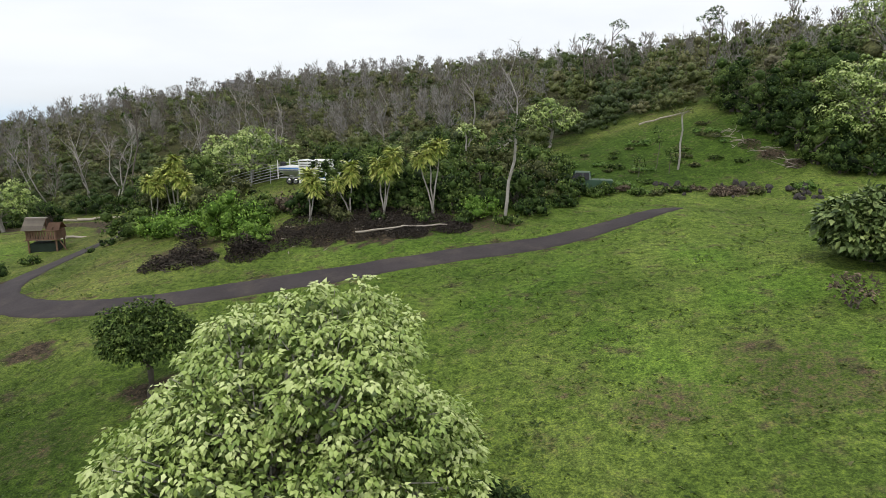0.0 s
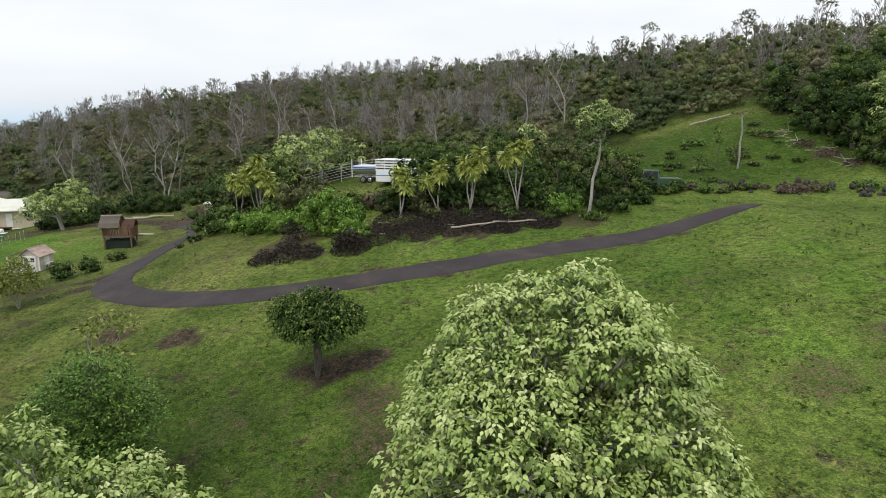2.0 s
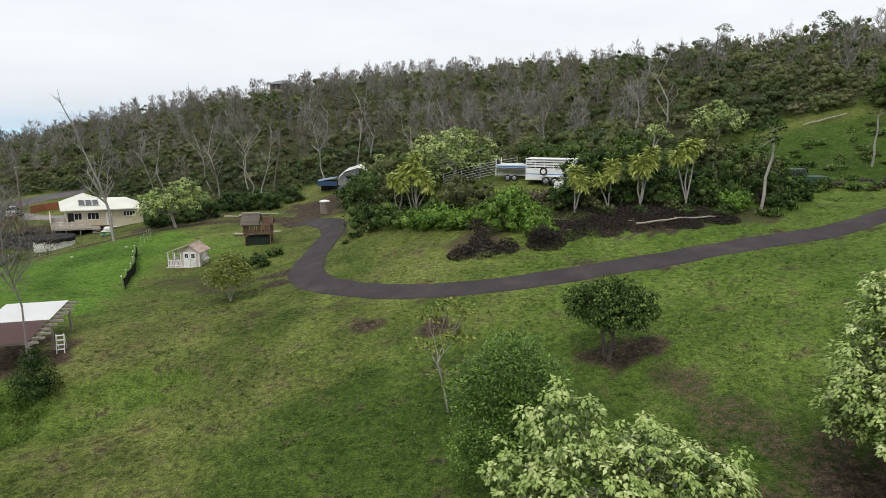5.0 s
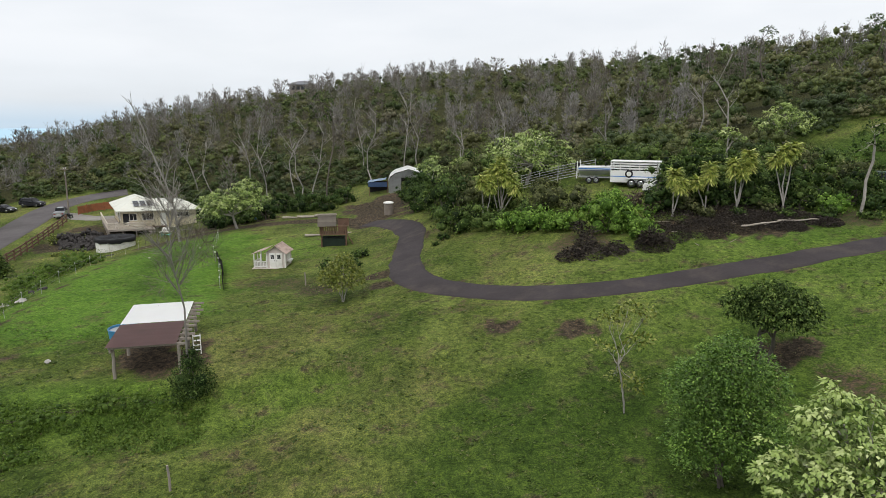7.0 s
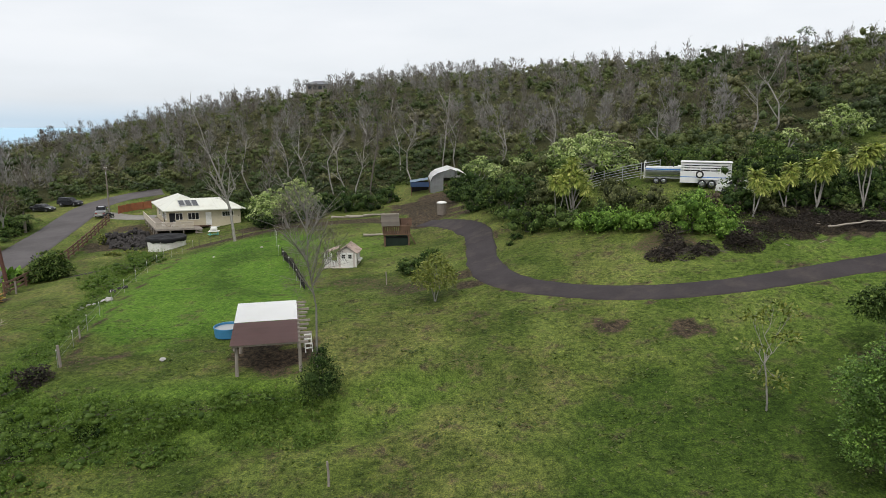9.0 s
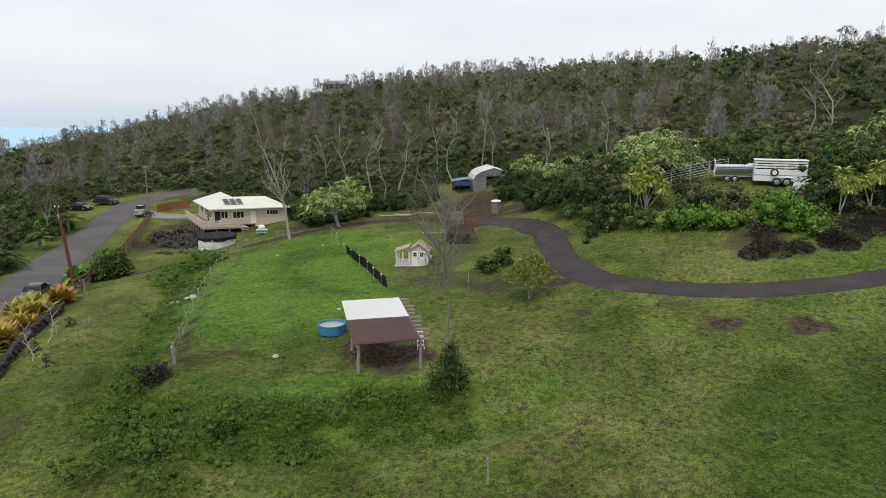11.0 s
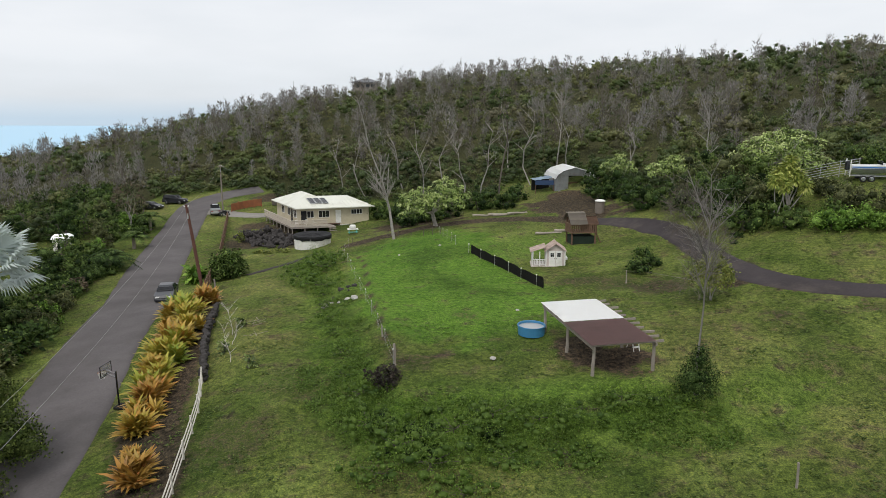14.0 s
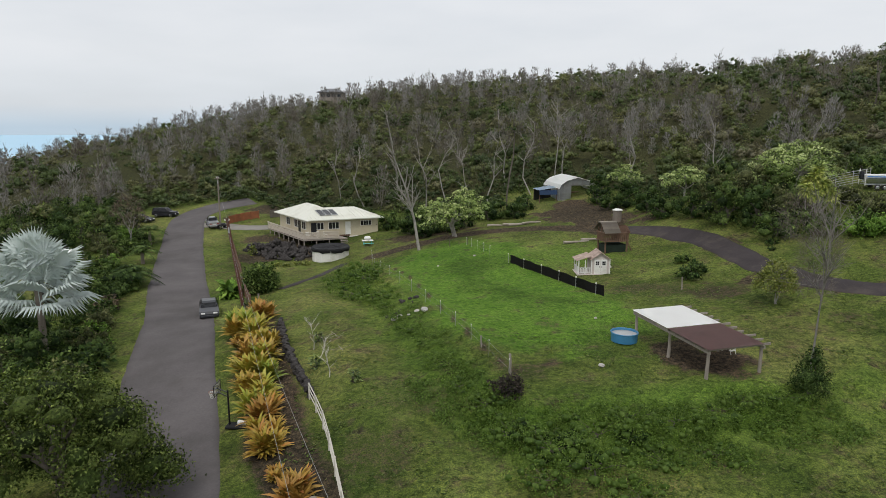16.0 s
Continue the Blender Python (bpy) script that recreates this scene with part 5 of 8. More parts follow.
def playhouse():
    p = thing("playhouse", -47.2, 55.8, None, -4, "white children's playhouse with a tan roof and small porch", "playhouse")
    part("floor", boxes((-.1, -.1, -.1, 3.4, 2.3, 0.1)), M["pinkish_board"], p)
    part("wall", boxes((1.35, 0.1, 0.1, 3.15, 0.16, 1.62), (1.35, 0.16, 0.1, 1.41, 2.1, 1.62), (3.09, 0.16, 0.1, 3.15, 2.1, 1.62), (1.41, 2.04, 0.1, 3.09, 2.1, 1.62), bevel=0), M["pinkish_board"], p)
    for y in (0.1, 2.05):
        bm = bmesh.new()
        tri = [bm.verts.new(q) for q in ((1.35, y, 1.62), (3.15, y, 1.62), (2.25, y, 2.25))]
        tri2 = [bm.verts.new((v.co.x, y + 0.05, v.co.z)) for v in tri]
        bm.faces.new(tri)
        bm.faces.new(tri2[::-1])
        for i in range(3):
            bm.faces.new((tri[i], tri[(i + 1) % 3], tri2[(i + 1) % 3], tri2[i]))
        part("gable", bm, M["pinkish_board"], p)
    rows = []
    def slope(x0, z0, x1, z1, y0, y1, name="shingle"):
        """Rows of shingles on one slope, each course overlapping the next."""
        n = 5
        for k in range(n):
            a, b = k / n, (k + 1.25) / n
            xa, za, xb, zb = x0 + (x1 - x0) * a, z0 + (z1 - z0) * a, x0 + (x1 - x0) * min(b, 1), z0 + (z1 - z0) * min(b, 1)
            for j in range(5):
                ya, yb = y0 + (y1 - y0) * j / 5, y0 + (y1 - y0) * (j + 1) / 5 - 0.015
                bm = bmesh.new()
                v = [bm.verts.new(q) for q in ((xa, ya, za + .035), (xa, yb, za + .035), (xb, yb, zb + .012), (xb, ya, zb + .012), (xa, ya, za), (xa, yb, za), (xb, yb, zb - .012), (xb, ya, zb - .012))]
                for q in ((0, 1, 2, 3), (7, 6, 5, 4), (0, 4, 5, 1), (1, 5, 6, 2), (2, 6, 7, 3), (3, 7, 4, 0)):
                    bm.faces.new([v[i] for i in q])
                part(name, bm, M["tan_shingle"], roof)
    roof = part("roof", roof_mesh([(1.2, -0.1, 1.55), (3.3, -0.1, 1.55), (3.3, 2.3, 1.55), (1.2, 2.3, 1.55)], [(2.25, -0.1, 2.28), (2.25, 2.3, 2.28)][::1], 0.05), M["tan_shingle"], p) if False else part("roof", boxes((2.2, -.12, 2.27, 2.3, 2.32, 2.36)), M["tan_shingle"], p, "tan shingled roof")
    slope(1.15, 1.52, 2.25, 2.3, -.12, 2.32)
    slope(3.35, 1.52, 2.25, 2.3, -.12, 2.32)
    slope(-.2, 1.42, 1.3, 1.95, 0.0, 2.2)
    # double door
    for x in (1.62, 2.27):
        d = part("door", boxes((x, 0.04, 0.1, x + .61, 0.1, 1.58), bevel=.012), M["white_paint"], p)
        for i in (0, 1):
            for j in (0, 1):
                part("pane", boxes((x + .14 + i * .17, 0.03, 1.02 + j * .2, x + .29 + i * .17, 0.045, 1.2 + j * .2), bevel=.004), M["dark_glass"], d)
        part("handle", boxes((x + (.5 if x < 2 else .06), 0.0, .78, x + (.54 if x < 2 else .1), .04, .9), bevel=.004), M["chrome"], d)
    part("trim", boxes((1.28, .03, .1, 1.40, .098, 1.62)), M["white_paint"], p)
    part("trim", boxes((3.1, .03, .1, 3.22, .098, 1.62)), M["white_paint"], p)
    # side window with flower box
    window(p, -1.5, -0.75, .85, 1.4, 3.15, wall=1) if False else part("window", boxes((3.15, .75, .85, 3.2, 1.5, 1.45)), M["white_paint"], p)
    part("flower_box", boxes((3.2, .6, .62, 3.48, 1.65, .82), bevel=.02), M["white_paint"], p)
    # porch
    for x, y in ((0.02, 0.05), (0.02, 1.05), (0.02, 2.05), (0.68, 0.05)):
        part("porch_post", boxes((x, y, .1, x + .09, y + .09, 1.5), bevel=.01), M["white_paint"], p)
    part("porch_rail", boxes((.05, .05, .68, 1.3, .12, .76), (.05, .12, .68, .12, 2.1, .76), (.12, .06, .2, 1.3, .11, .26)), M["white_paint"], p)
    for i in range(7):
        part("baluster", boxes((.22 + i * .15, .06, .24, .28 + i * .15, .11, .69), bevel=.006), M["white_paint"], p)
    for i in range(8):
        part("baluster", boxes((.06, .3 + i * .22, .1, .11, .36 + i * .22, .69), bevel=.006), M["white_paint"], p)


playhouse()


surface("dark_cloth", (0.012, 0.022, 0.014), 0.9, 0.3, 2.0, 12.0, 0.3)


def playset():
    p = thing("playset", -42.0, 63.4, None, 8, "weathered dark wooden play tower with a pitched roof", "playset")
    for x in (0, 2.2):
        for y in (0, 1.5):
            part("post", boxes((x, y, -.2, x + .12, y + .12, 2.0 + (.4 if x == 0 else 0)), bevel=.012), M["brown_wood"], p)
    part("platform", boxes((-.1, -.1, 1.15, 2.4, 1.75, 1.25)), M["brown_wood"], p)
    for i in range(12):
        part("slat", boxes((-.05 + i * .2, -.06, 1.2, .09 + i * .2, -.02, 1.95), bevel=.008), M["brown_wood"], p)
    for i in range(8):
        part("slat", boxes((-.1, .05 + i * .2, 1.2, -.06, .19 + i * .2, 1.95), bevel=.008), M["brown_wood"], p)
    part("rail", boxes((-.12, -.1, 1.9, 2.42, -.03, 2.02), (-.14, -.03, 1.9, -.06, 1.75, 2.02)), M["brown_wood"], p)
    surface("grey_plank", (0.23, 0.20, 0.165), 0.9, 0.25, 1.5, 16.0, 0.3, island=0.4)
    for i in range(5):
        for sgn in (-1, 1):
            a = 0.18 + i * 0.2
            y0, y1 = 0.82 + sgn * a, 0.82 + sgn * (a + .26)
            bm = bmesh.new()
            v = [bm.verts.new(q) for q in ((-.25, y0, 2.95 - i * .18), (1.4, y0, 2.95 - i * .18), (1.4, y1, 2.74 - i * .18), (-.25, y1, 2.74 - i * .18))]
            bm.faces.new(v)
            bmesh.ops.solidify(bm, geom=bm.faces[:], thickness=.03)
            part("roof_plank", bm, M["grey_plank"], p)
    part("ridge", boxes((-.28, .62, 2.9, 1.42, 1.02, 2.99)), M["grey_plank"], p)
    for x in (-.05, 1.2):
        part("post", boxes((x, .76, 1.2, x + .1, .88, 2.92)), M["brown_wood"], p)
    for i in range(3):
        for sgn in (-1, 1):
            bm = bmesh.new()
            v = [bm.verts.new(q) for q in ((1.55, .82 + sgn * (.1 + i * .22), 2.55 - i * .18), (2.55, .82 + sgn * (.1 + i * .22), 2.55 - i * .18), (2.55, .82 + sgn * (.38 + i * .22), 2.34 - i * .18), (1.55, .82 + sgn * (.38 + i * .22), 2.34 - i * .18))]
            bm.faces.new(v)
            bmesh.ops.solidify(bm, geom=bm.faces[:], thickness=.03)
            part("roof_plank", bm, M["brown_wood"], p)
    for i in range(9):
        part("slat", boxes((2.34, .0 + i * .2, 1.2, 2.38, .13 + i * .2, 1.95), bevel=.008), M["brown_wood"], p)
    part("skirt", boxes((.1, .12, -.1, 2.2, 1.5, .85), bevel=.05), M["dark_cloth"], p, "dark cloth skirt under the platform")
    part("brace", tube(bmesh.new(), [(1.4, -.02, 1.2), (2.2, -.02, 2.3)], [.05, .05], 6), M["brown_wood"], p)
    part("wall_panel", boxes((1.5, 1.6, 1.25, 2.3, 1.66, 2.2)), M["brown_wood"], p)
    part("ladder", tube(bmesh.new(), [(2.35, .3, 1.2), (3.0, .3, 0)], [.05, .05], 6), M["brown_wood"], p)
    p.scale = (1.2, 1.2, 1.2)


playset()


def barn():
    b = thing("barn", -37.8, 100.6, 4.35, 4, "pale grey metal barn with a rounded roof and open front", "barn")
    prof = [(0, 0), (0, 2.3), (0.35, 3.0), (1.2, 3.6), (3.3, 4.25), (5.4, 3.6), (6.25, 3.0), (6.6, 2.3), (6.6, 0)]
    def shell(bm, y0, y1, lo, hi, grow):
        pts = [(x + (grow if x > 3.3 else -grow if x < 3.3 else 0), z + grow) for x, z in prof[lo:hi]]
        r0, r1 = [bm.verts.new((x, y0, z)) for x, z in pts], [bm.verts.new((x, y1, z)) for x, z in pts]
        for i in range(len(pts) - 1):
            bm.faces.new((r0[i], r0[i + 1], r1[i + 1], r1[i]))
        bmesh.ops.solidify(bm, geom=bm.faces[:], thickness=0.06)
        return bm
    part("roof", shell(bmesh.new(), -.3, 9, 1, 8, .06), M["white_sheet"], b, "white curved sheet roof")
    part("wall", boxes((0, 0, 0, .06, 9, 2.3), (6.54, 0, 0, 6.6, 9, 2.3), (0.06, 8.9, 0, 6.54, 8.96, 2.3)), M["grey_metal"], b)
    bm = bmesh.new()
    left = [bm.verts.new((x, 0, z)) for x, z in ((0.06, 0), (2.1, 0), (2.1, 2.9), (1.2, 3.55), (.37, 2.97), (.06, 2.3))]
    top = [bm.verts.new((x, 0, z)) for x, z in ((2.1, 2.9), (6.2, 2.9), (5.4, 3.55), (3.3, 4.2), (1.2, 3.55))]
    bm.faces.new(left)
    bm.faces.new(top)
    bmesh.ops.solidify(bm, geom=bm.faces[:], thickness=0.05)
    part("front_wall", bm, M["grey_metal"], b)
    for i in range(10):
        part("rib", boxes((.12 + i * .2, -.045, 0, .15 + i * .2, -.002, 2.5 if i < 2 else 3.2 if i < 5 else 2.9), bevel=0), M["grey_metal"], b)
    # dark sheet added across the back, painting the barn's shaded inside
    part("back_wall", boxes((.1, 8.7, 0, 6.5, 8.8, 3.2)), M["shadowed_void"], b)
    part("shelf", boxes((2.6, 3.5, 0, 5.9, 4.3, 1.5)), M["brown_wood"], b)
    part("low_wall", boxes((0.3, -.9, -.2, 4.0, -.6, .45)), M["weathered_wood"], b)


barn()
lt = thing("lean_to", -41.1, 100.9, 4.35, 4, "open lean-to with a blue tarp roof beside the barn", "shelter")
for x in (0, 3.0):
    for y in (0, 3.5):
        part("post", boxes((x, y, -.2, x + .1, y + .1, 2.0 + .15 * x)), M["brown_wood"], lt)
bm = bmesh.new()
g = [[bm.verts.new((-.2 + x * .44, -.3 + y * .55, 2.1 + .07 * x + .05 * math.sin(x * 2.1 + y * 1.7))) for y in range(8)] for x in range(8)]
for i in range(7):
    for j in range(7):
        bm.faces.new((g[i][j], g[i + 1][j], g[i + 1][j + 1], g[i][j + 1]))
bmesh.ops.solidify(bm, geom=bm.faces[:], thickness=0.02)
surface("pale_blue_tarp", (0.34, 0.44, 0.55), 0.5, 0.12, 1.5, 15.0, 0.1)
part("tarp", bm, M["pale_blue_tarp"], lt)
part("curtain", boxes((-.1, -.28, 1.35, 3.0, -.22, 2.12)), M["dark_tarp"], lt, "hanging dark blue tarp")
# dark sheet closing the lean-to, its inner shade as colour
part("back_wall", boxes((0, 3.4, 0, 3.0, 3.5, 2.0)), M["shadowed_void"], lt)

bn = thing("water_barrel", -35.8, 77.4, None, 0, "grey upright water tank with a white lid", "tank")
part("body", tube(bmesh.new(), [(0, 0, 0), (0, 0, .5), (0, 0, 1.1), (0, 0, 1.55)], [.58, .6, .6, .56], 20), M["grey_pole"], bn)
part("lid", tube(bmesh.new(), [(0, 0, 1.55), (0, 0, 1.66), (0, 0, 1.78)], [.68, .66, .3], 20), M["white_paint"], bn)

wb = thing("garden_shed", -112.2, 86.4, None, 28, "small white garden shed with a grey door", "shed")
part("wall", boxes((-1.25, -1, -.2, 1.25, 1, 1.75), bevel=0.01), M["white_paint"], wb)
part("roof", roof_mesh([(-1.45, -1.2, 1.75), (1.45, -1.2, 1.75), (1.45, 1.2, 1.75), (-1.45, 1.2, 1.75)], [(-1.0, 0, 2.25), (1.0, 0, 2.25)], .08), M["white_sheet"], wb)
part("door", boxes((-.55, -1.04, 0, .55, -.995, 1.65), bevel=0.01), M["grey_metal"], wb)

hh = thing("hill_house", -99.6, 296, 29.6, -8, "distant dark-roofed house among hilltop trees", "house")
part("wall", boxes((0, 0, -6.5, 10.4, 7, 3.2), bevel=0), M["weathered_wood"], hh)
part("roof", roof_mesh([(-1.2, -1, 3.2), (11.4, -1, 3.2), (11.4, 8, 3.2), (-1.2, 8, 3.2)], [(3, 3.5, 4.9), (7, 3.5, 4.9)], .2), M["car_grey"], hh)
for i in range(4):
    part("window", boxes((.8 + i * 2.4, -.05, .9, 2.6 + i * 2.4, 0.02, 2.5), bevel=0.02), M["dark_glass"], hh)


# ------------------------------------------------------------ vehicles
def wheel(parent, x, y, r=0.33, w=0.2):
    side = 1 if y > 0 else -1
    t = part("wheel", tube(bmesh.new(), [(x, y - w / 2, r), (x, y - w / 2 + .03, r), (x, y + w / 2 - .03, r), (x, y + w / 2, r)], [r * .9, r, r, r * .9], 18), M["rubber"], parent, "black tyre")
    part("rim", tube(bmesh.new(), [(x, y + side * w / 2, r), (x, y + side * (w / 2 + .02), r)], [r * .6, r * .52], 14), M["chrome"], t)


def car(name, x, y, turn, paint, label, profile, width=1.78, cabin=None, z=None):
    """A car: body lofted from its side outline with tumblehome, glass set proud of the cabin, wheels and lamps. Front is +x."""
    c = thing(name, x, y, z, turn, label, "car")
    bm = bmesh.new()
    n = len(profile)
    rows = []
    for s in (-1, -.92, .92, 1):
        inset = 1 if abs(s) < 1 else 0
        rows.append([bm.verts.new((px + (0 if inset else (-.03 if px > 0 else .03)), s * width / 2 * ((.93 + .07 * min(1, (pz - .2) / .4)) if pz < .95 else 1 - .3 * (pz - .95) / .5), pz if inset else pz * .97 + .012)) for px, pz in profile])
    for a, b in zip(rows, rows[1:]):
        for i in range(n):
            j = (i + 1) % n
            bm.faces.new((a[i], a[j], b[j], b[i]))
    bm.faces.new(rows[0][::-1])
    bm.faces.new(rows[-1])
    bmesh.ops.recalc_face_normals(bm, faces=bm.faces[:])
    part("body", bm, M[paint], c)
    x0, x1, x2, x3, zs, zr = cabin    # screen foot, screen head, rear head, rear foot, sill and roof height
    hw = width / 2
    def quad(name, pts):
        bm = bmesh.new()
        bm.faces.new([bm.verts.new(p) for p in pts])
        bmesh.ops.solidify(bm, geom=bm.faces[:], thickness=.015)
        part(name, bm, M["dark_glass"], c)
    k = .76
    quad("windscreen", [(x0 + .02, -hw * .86, zs + .03), (x0 + .02, hw * .86, zs + .03), (x1 + .05, hw * .74, zr - .03), (x1 + .05, -hw * .74, zr - .03)])
    quad("rear_window", [(x3 - .02, hw * .84, zs + .04), (x3 - .02, -hw * .84, zs + .04), (x2 - .05, -hw * .72, zr - .04), (x2 - .05, hw * .72, zr - .04)])
    for s in (-1, 1):
        for a, b, d, e in ((x0 - .12, (x1 + x2) / 2 + .03, (x1 + x2) / 2 + .03, x1 - .02), ((x1 + x2) / 2 - .03, x3 + .2, x2 + .08, (x1 + x2) / 2 - .03)):
            quad("side_window", [(a, s * (hw + .012), zs + .02), (b, s * (hw + .012), zs + .02), (d, s * (hw * k + .03), zr - .06), (e, s * (hw * k + .03), zr - .06)])
    xf, xr = max(p[0] for p in profile), min(p[0] for p in profile)
    for s in (-1, 1):
        part("headlight", boxes((xf - .18, s * hw * .62 - .18, .6, xf + .01, s * hw * .62 + .18, .74), bevel=.02), M["lamp_glass"], c)
        part("tail_light", boxes((xr - .01, s * hw * .68 - .16, .72, xr + .12, s * hw * .68 + .16, .88), bevel=.02), M["tail_red"], c)
        wheel(c, xf - .85, s * (hw - .1))
        wheel(c, xr + .85, s * (hw - .1))
    part("bumper", boxes((xf - .1, -hw * .9, .3, xf + .06, hw * .9, .5), bevel=.03), M[paint], c)
    part("bumper", boxes((xr - .06, -hw * .9, .34, xr + .1, hw * .9, .56), bevel=.03), M[paint], c)
    part("plate", boxes((xr - .085, -.26, .6, xr - .055, .26, .72), bevel=.005), M["white_paint"], c)
    return c


surface("dark_green_paint", (0.03, 0.07, 0.04), 0.35, 0.05, 2.0, 20.0, 0.0)
SEDAN = [(-2.2, .35), (-2.25, .75), (-2.15, .98), (-1.55, 1.02), (-.95, 1.42), (.25, 1.44), (1.05, 1.0), (2.05, .82), (2.2, .6), (2.18, .32), (1.0, .22), (-1.0, .22)]
SEDAN_CABIN = (1.05, .25, -.95, -1.55, 1.0, 1.43)
SUV = [(-2.25, .4), (-2.3, .9), (-2.2, 1.1), (-2.0, 1.72), (.3, 1.75), (1.0, 1.12), (2.1, 1.0), (2.25, .7), (2.2, .38), (1.0, .28), (-1.0, .28)]
SUV_CABIN = (1.0, .3, -2.0, -2.2, 1.1, 1.74)
PICK = [(-2.6, .45), (-2.62, 1.05), (-.85, 1.08), (-.75, 1.72), (.45, 1.74), (1.05, 1.14), (2.4, 1.04), (2.6, .75), (2.55, .42), (1.2, .32), (-1.2, .32)]
PICK_CABIN = (1.05, .45, -.72, -.85, 1.1, 1.73)
car("sedan_car", -83.9, 56.9, -74, "car_dark", "grey sedan parked at the edge of the road", SEDAN, cabin=SEDAN_CABIN, z=ground_z(-83.9, 56.9) + 0.06)
car("parked_car", -112.6, 115.8, -12, "car_black", "black car parked on the grass verge", SEDAN, cabin=SEDAN_CABIN)
car("parked_car", -109.5, 119.6, -8, "car_black", "black car parked beside the woods", SUV, cabin=SUV_CABIN)
car("pickup_truck", -97.9, 109.4, 112, "car_silver", "silver pickup truck parked beside a pole", PICK, cabin=PICK_CABIN)
car("pickup_truck", 11.6, 54.0, 172, "dark_green_paint", "dark-green pickup truck half hidden under trees", PICK, cabin=PICK_CABIN)
car("parked_car", -8.2, 52.6, -40, "car_white", "white car half hidden by bushes", SEDAN, cabin=SEDAN_CABIN)
mb = thing("quad_bike", -95.6, 107.2, None, -140, "black quad bike beside the brown fence", "quad bike")
part("body", boxes((-.9, -.3, .45, .8, .3, .75), (-.5, -.22, .75, .3, .22, .95), bevel=.06), M["car_black"], mb)
part("handlebar", tube(bmesh.new(), [(.45, -.4, 1.05), (.5, 0, 1.1), (.45, .4, 1.05)], [.025] * 3, 6), M["rubber"], mb)
for x in (-.6, .6):
    for y in (-.45, .45):
        wheel(mb, x, y, .3, .24)


def horse_trailer():
    h = thing("horse_trailer", -12.7, 56.4, 10.25, -22, "white slatted horse trailer with a spare wheel on its side", "trailer")
    L, Wd = 4.5, 2.0
    part("body", boxes((0, 0, .5, L, .06, 1.55), (0, Wd - .06, .5, L, Wd, 1.55), (0, .06, .5, .06, Wd - .06, 2.0), (L - .06, .06, .5, L, Wd - .06, 2.35), (0, 0, .42, L, Wd, .5)), M["car_white"], h)
    part("roof", boxes((-.05, -.04, 2.36, L + .08, Wd + .04, 2.44), bevel=.03), M["car_white"], h)
    for k in range(3):
        for y in (0, Wd - .06):
            part("slat", boxes((0, y, 1.66 + k * .23, L, y + .05, 1.8 + k * .23)), M["car_white"], h)
    for i in range(6):
        for y in (0.012, Wd - .07):
            part("upright", boxes((i * .88, y, 1.5, i * .88 + .07, y + .055, 2.37)), M["car_white"], h)
    # dark sheet added down the middle for the shade between slats
    part("inner_panel", boxes((.3, 1.0, .52, L - .3, 1.04, 2.2)), M["shadowed_void"], h)
    sp = part("spare_wheel", tube(bmesh.new(), [(1.75, -.16, 1.25), (1.75, -.02, 1.25)], [.36, .36], 18), M["rubber"], h, "black spare tyre")
    part("rim", tube(bmesh.new(), [(1.75, -.175, 1.25), (1.75, -.16, 1.25)], [.2, .22], 14), M["white_paint"], sp)
    for x in (2.0, 2.85):
        wheel(h, x, -.12, .38, .22)
        wheel(h, x, Wd + .12, .38, .22)
    part("fender", boxes((1.5, -.26, .78, 3.35, 0, .86), bevel=.03), M["car_white"], h)
    part("tongue", tube(bmesh.new(), [(L, .3, .45), (L + 1.2, 1.0, .45), (L, 1.7, .45)], [.05] * 3, 6), M["grey_metal"], h)
    part("stripe", boxes((0, -.006, .95, L, -.002, 1.02), bevel=0), M["tarp_blue"], h)


horse_trailer()


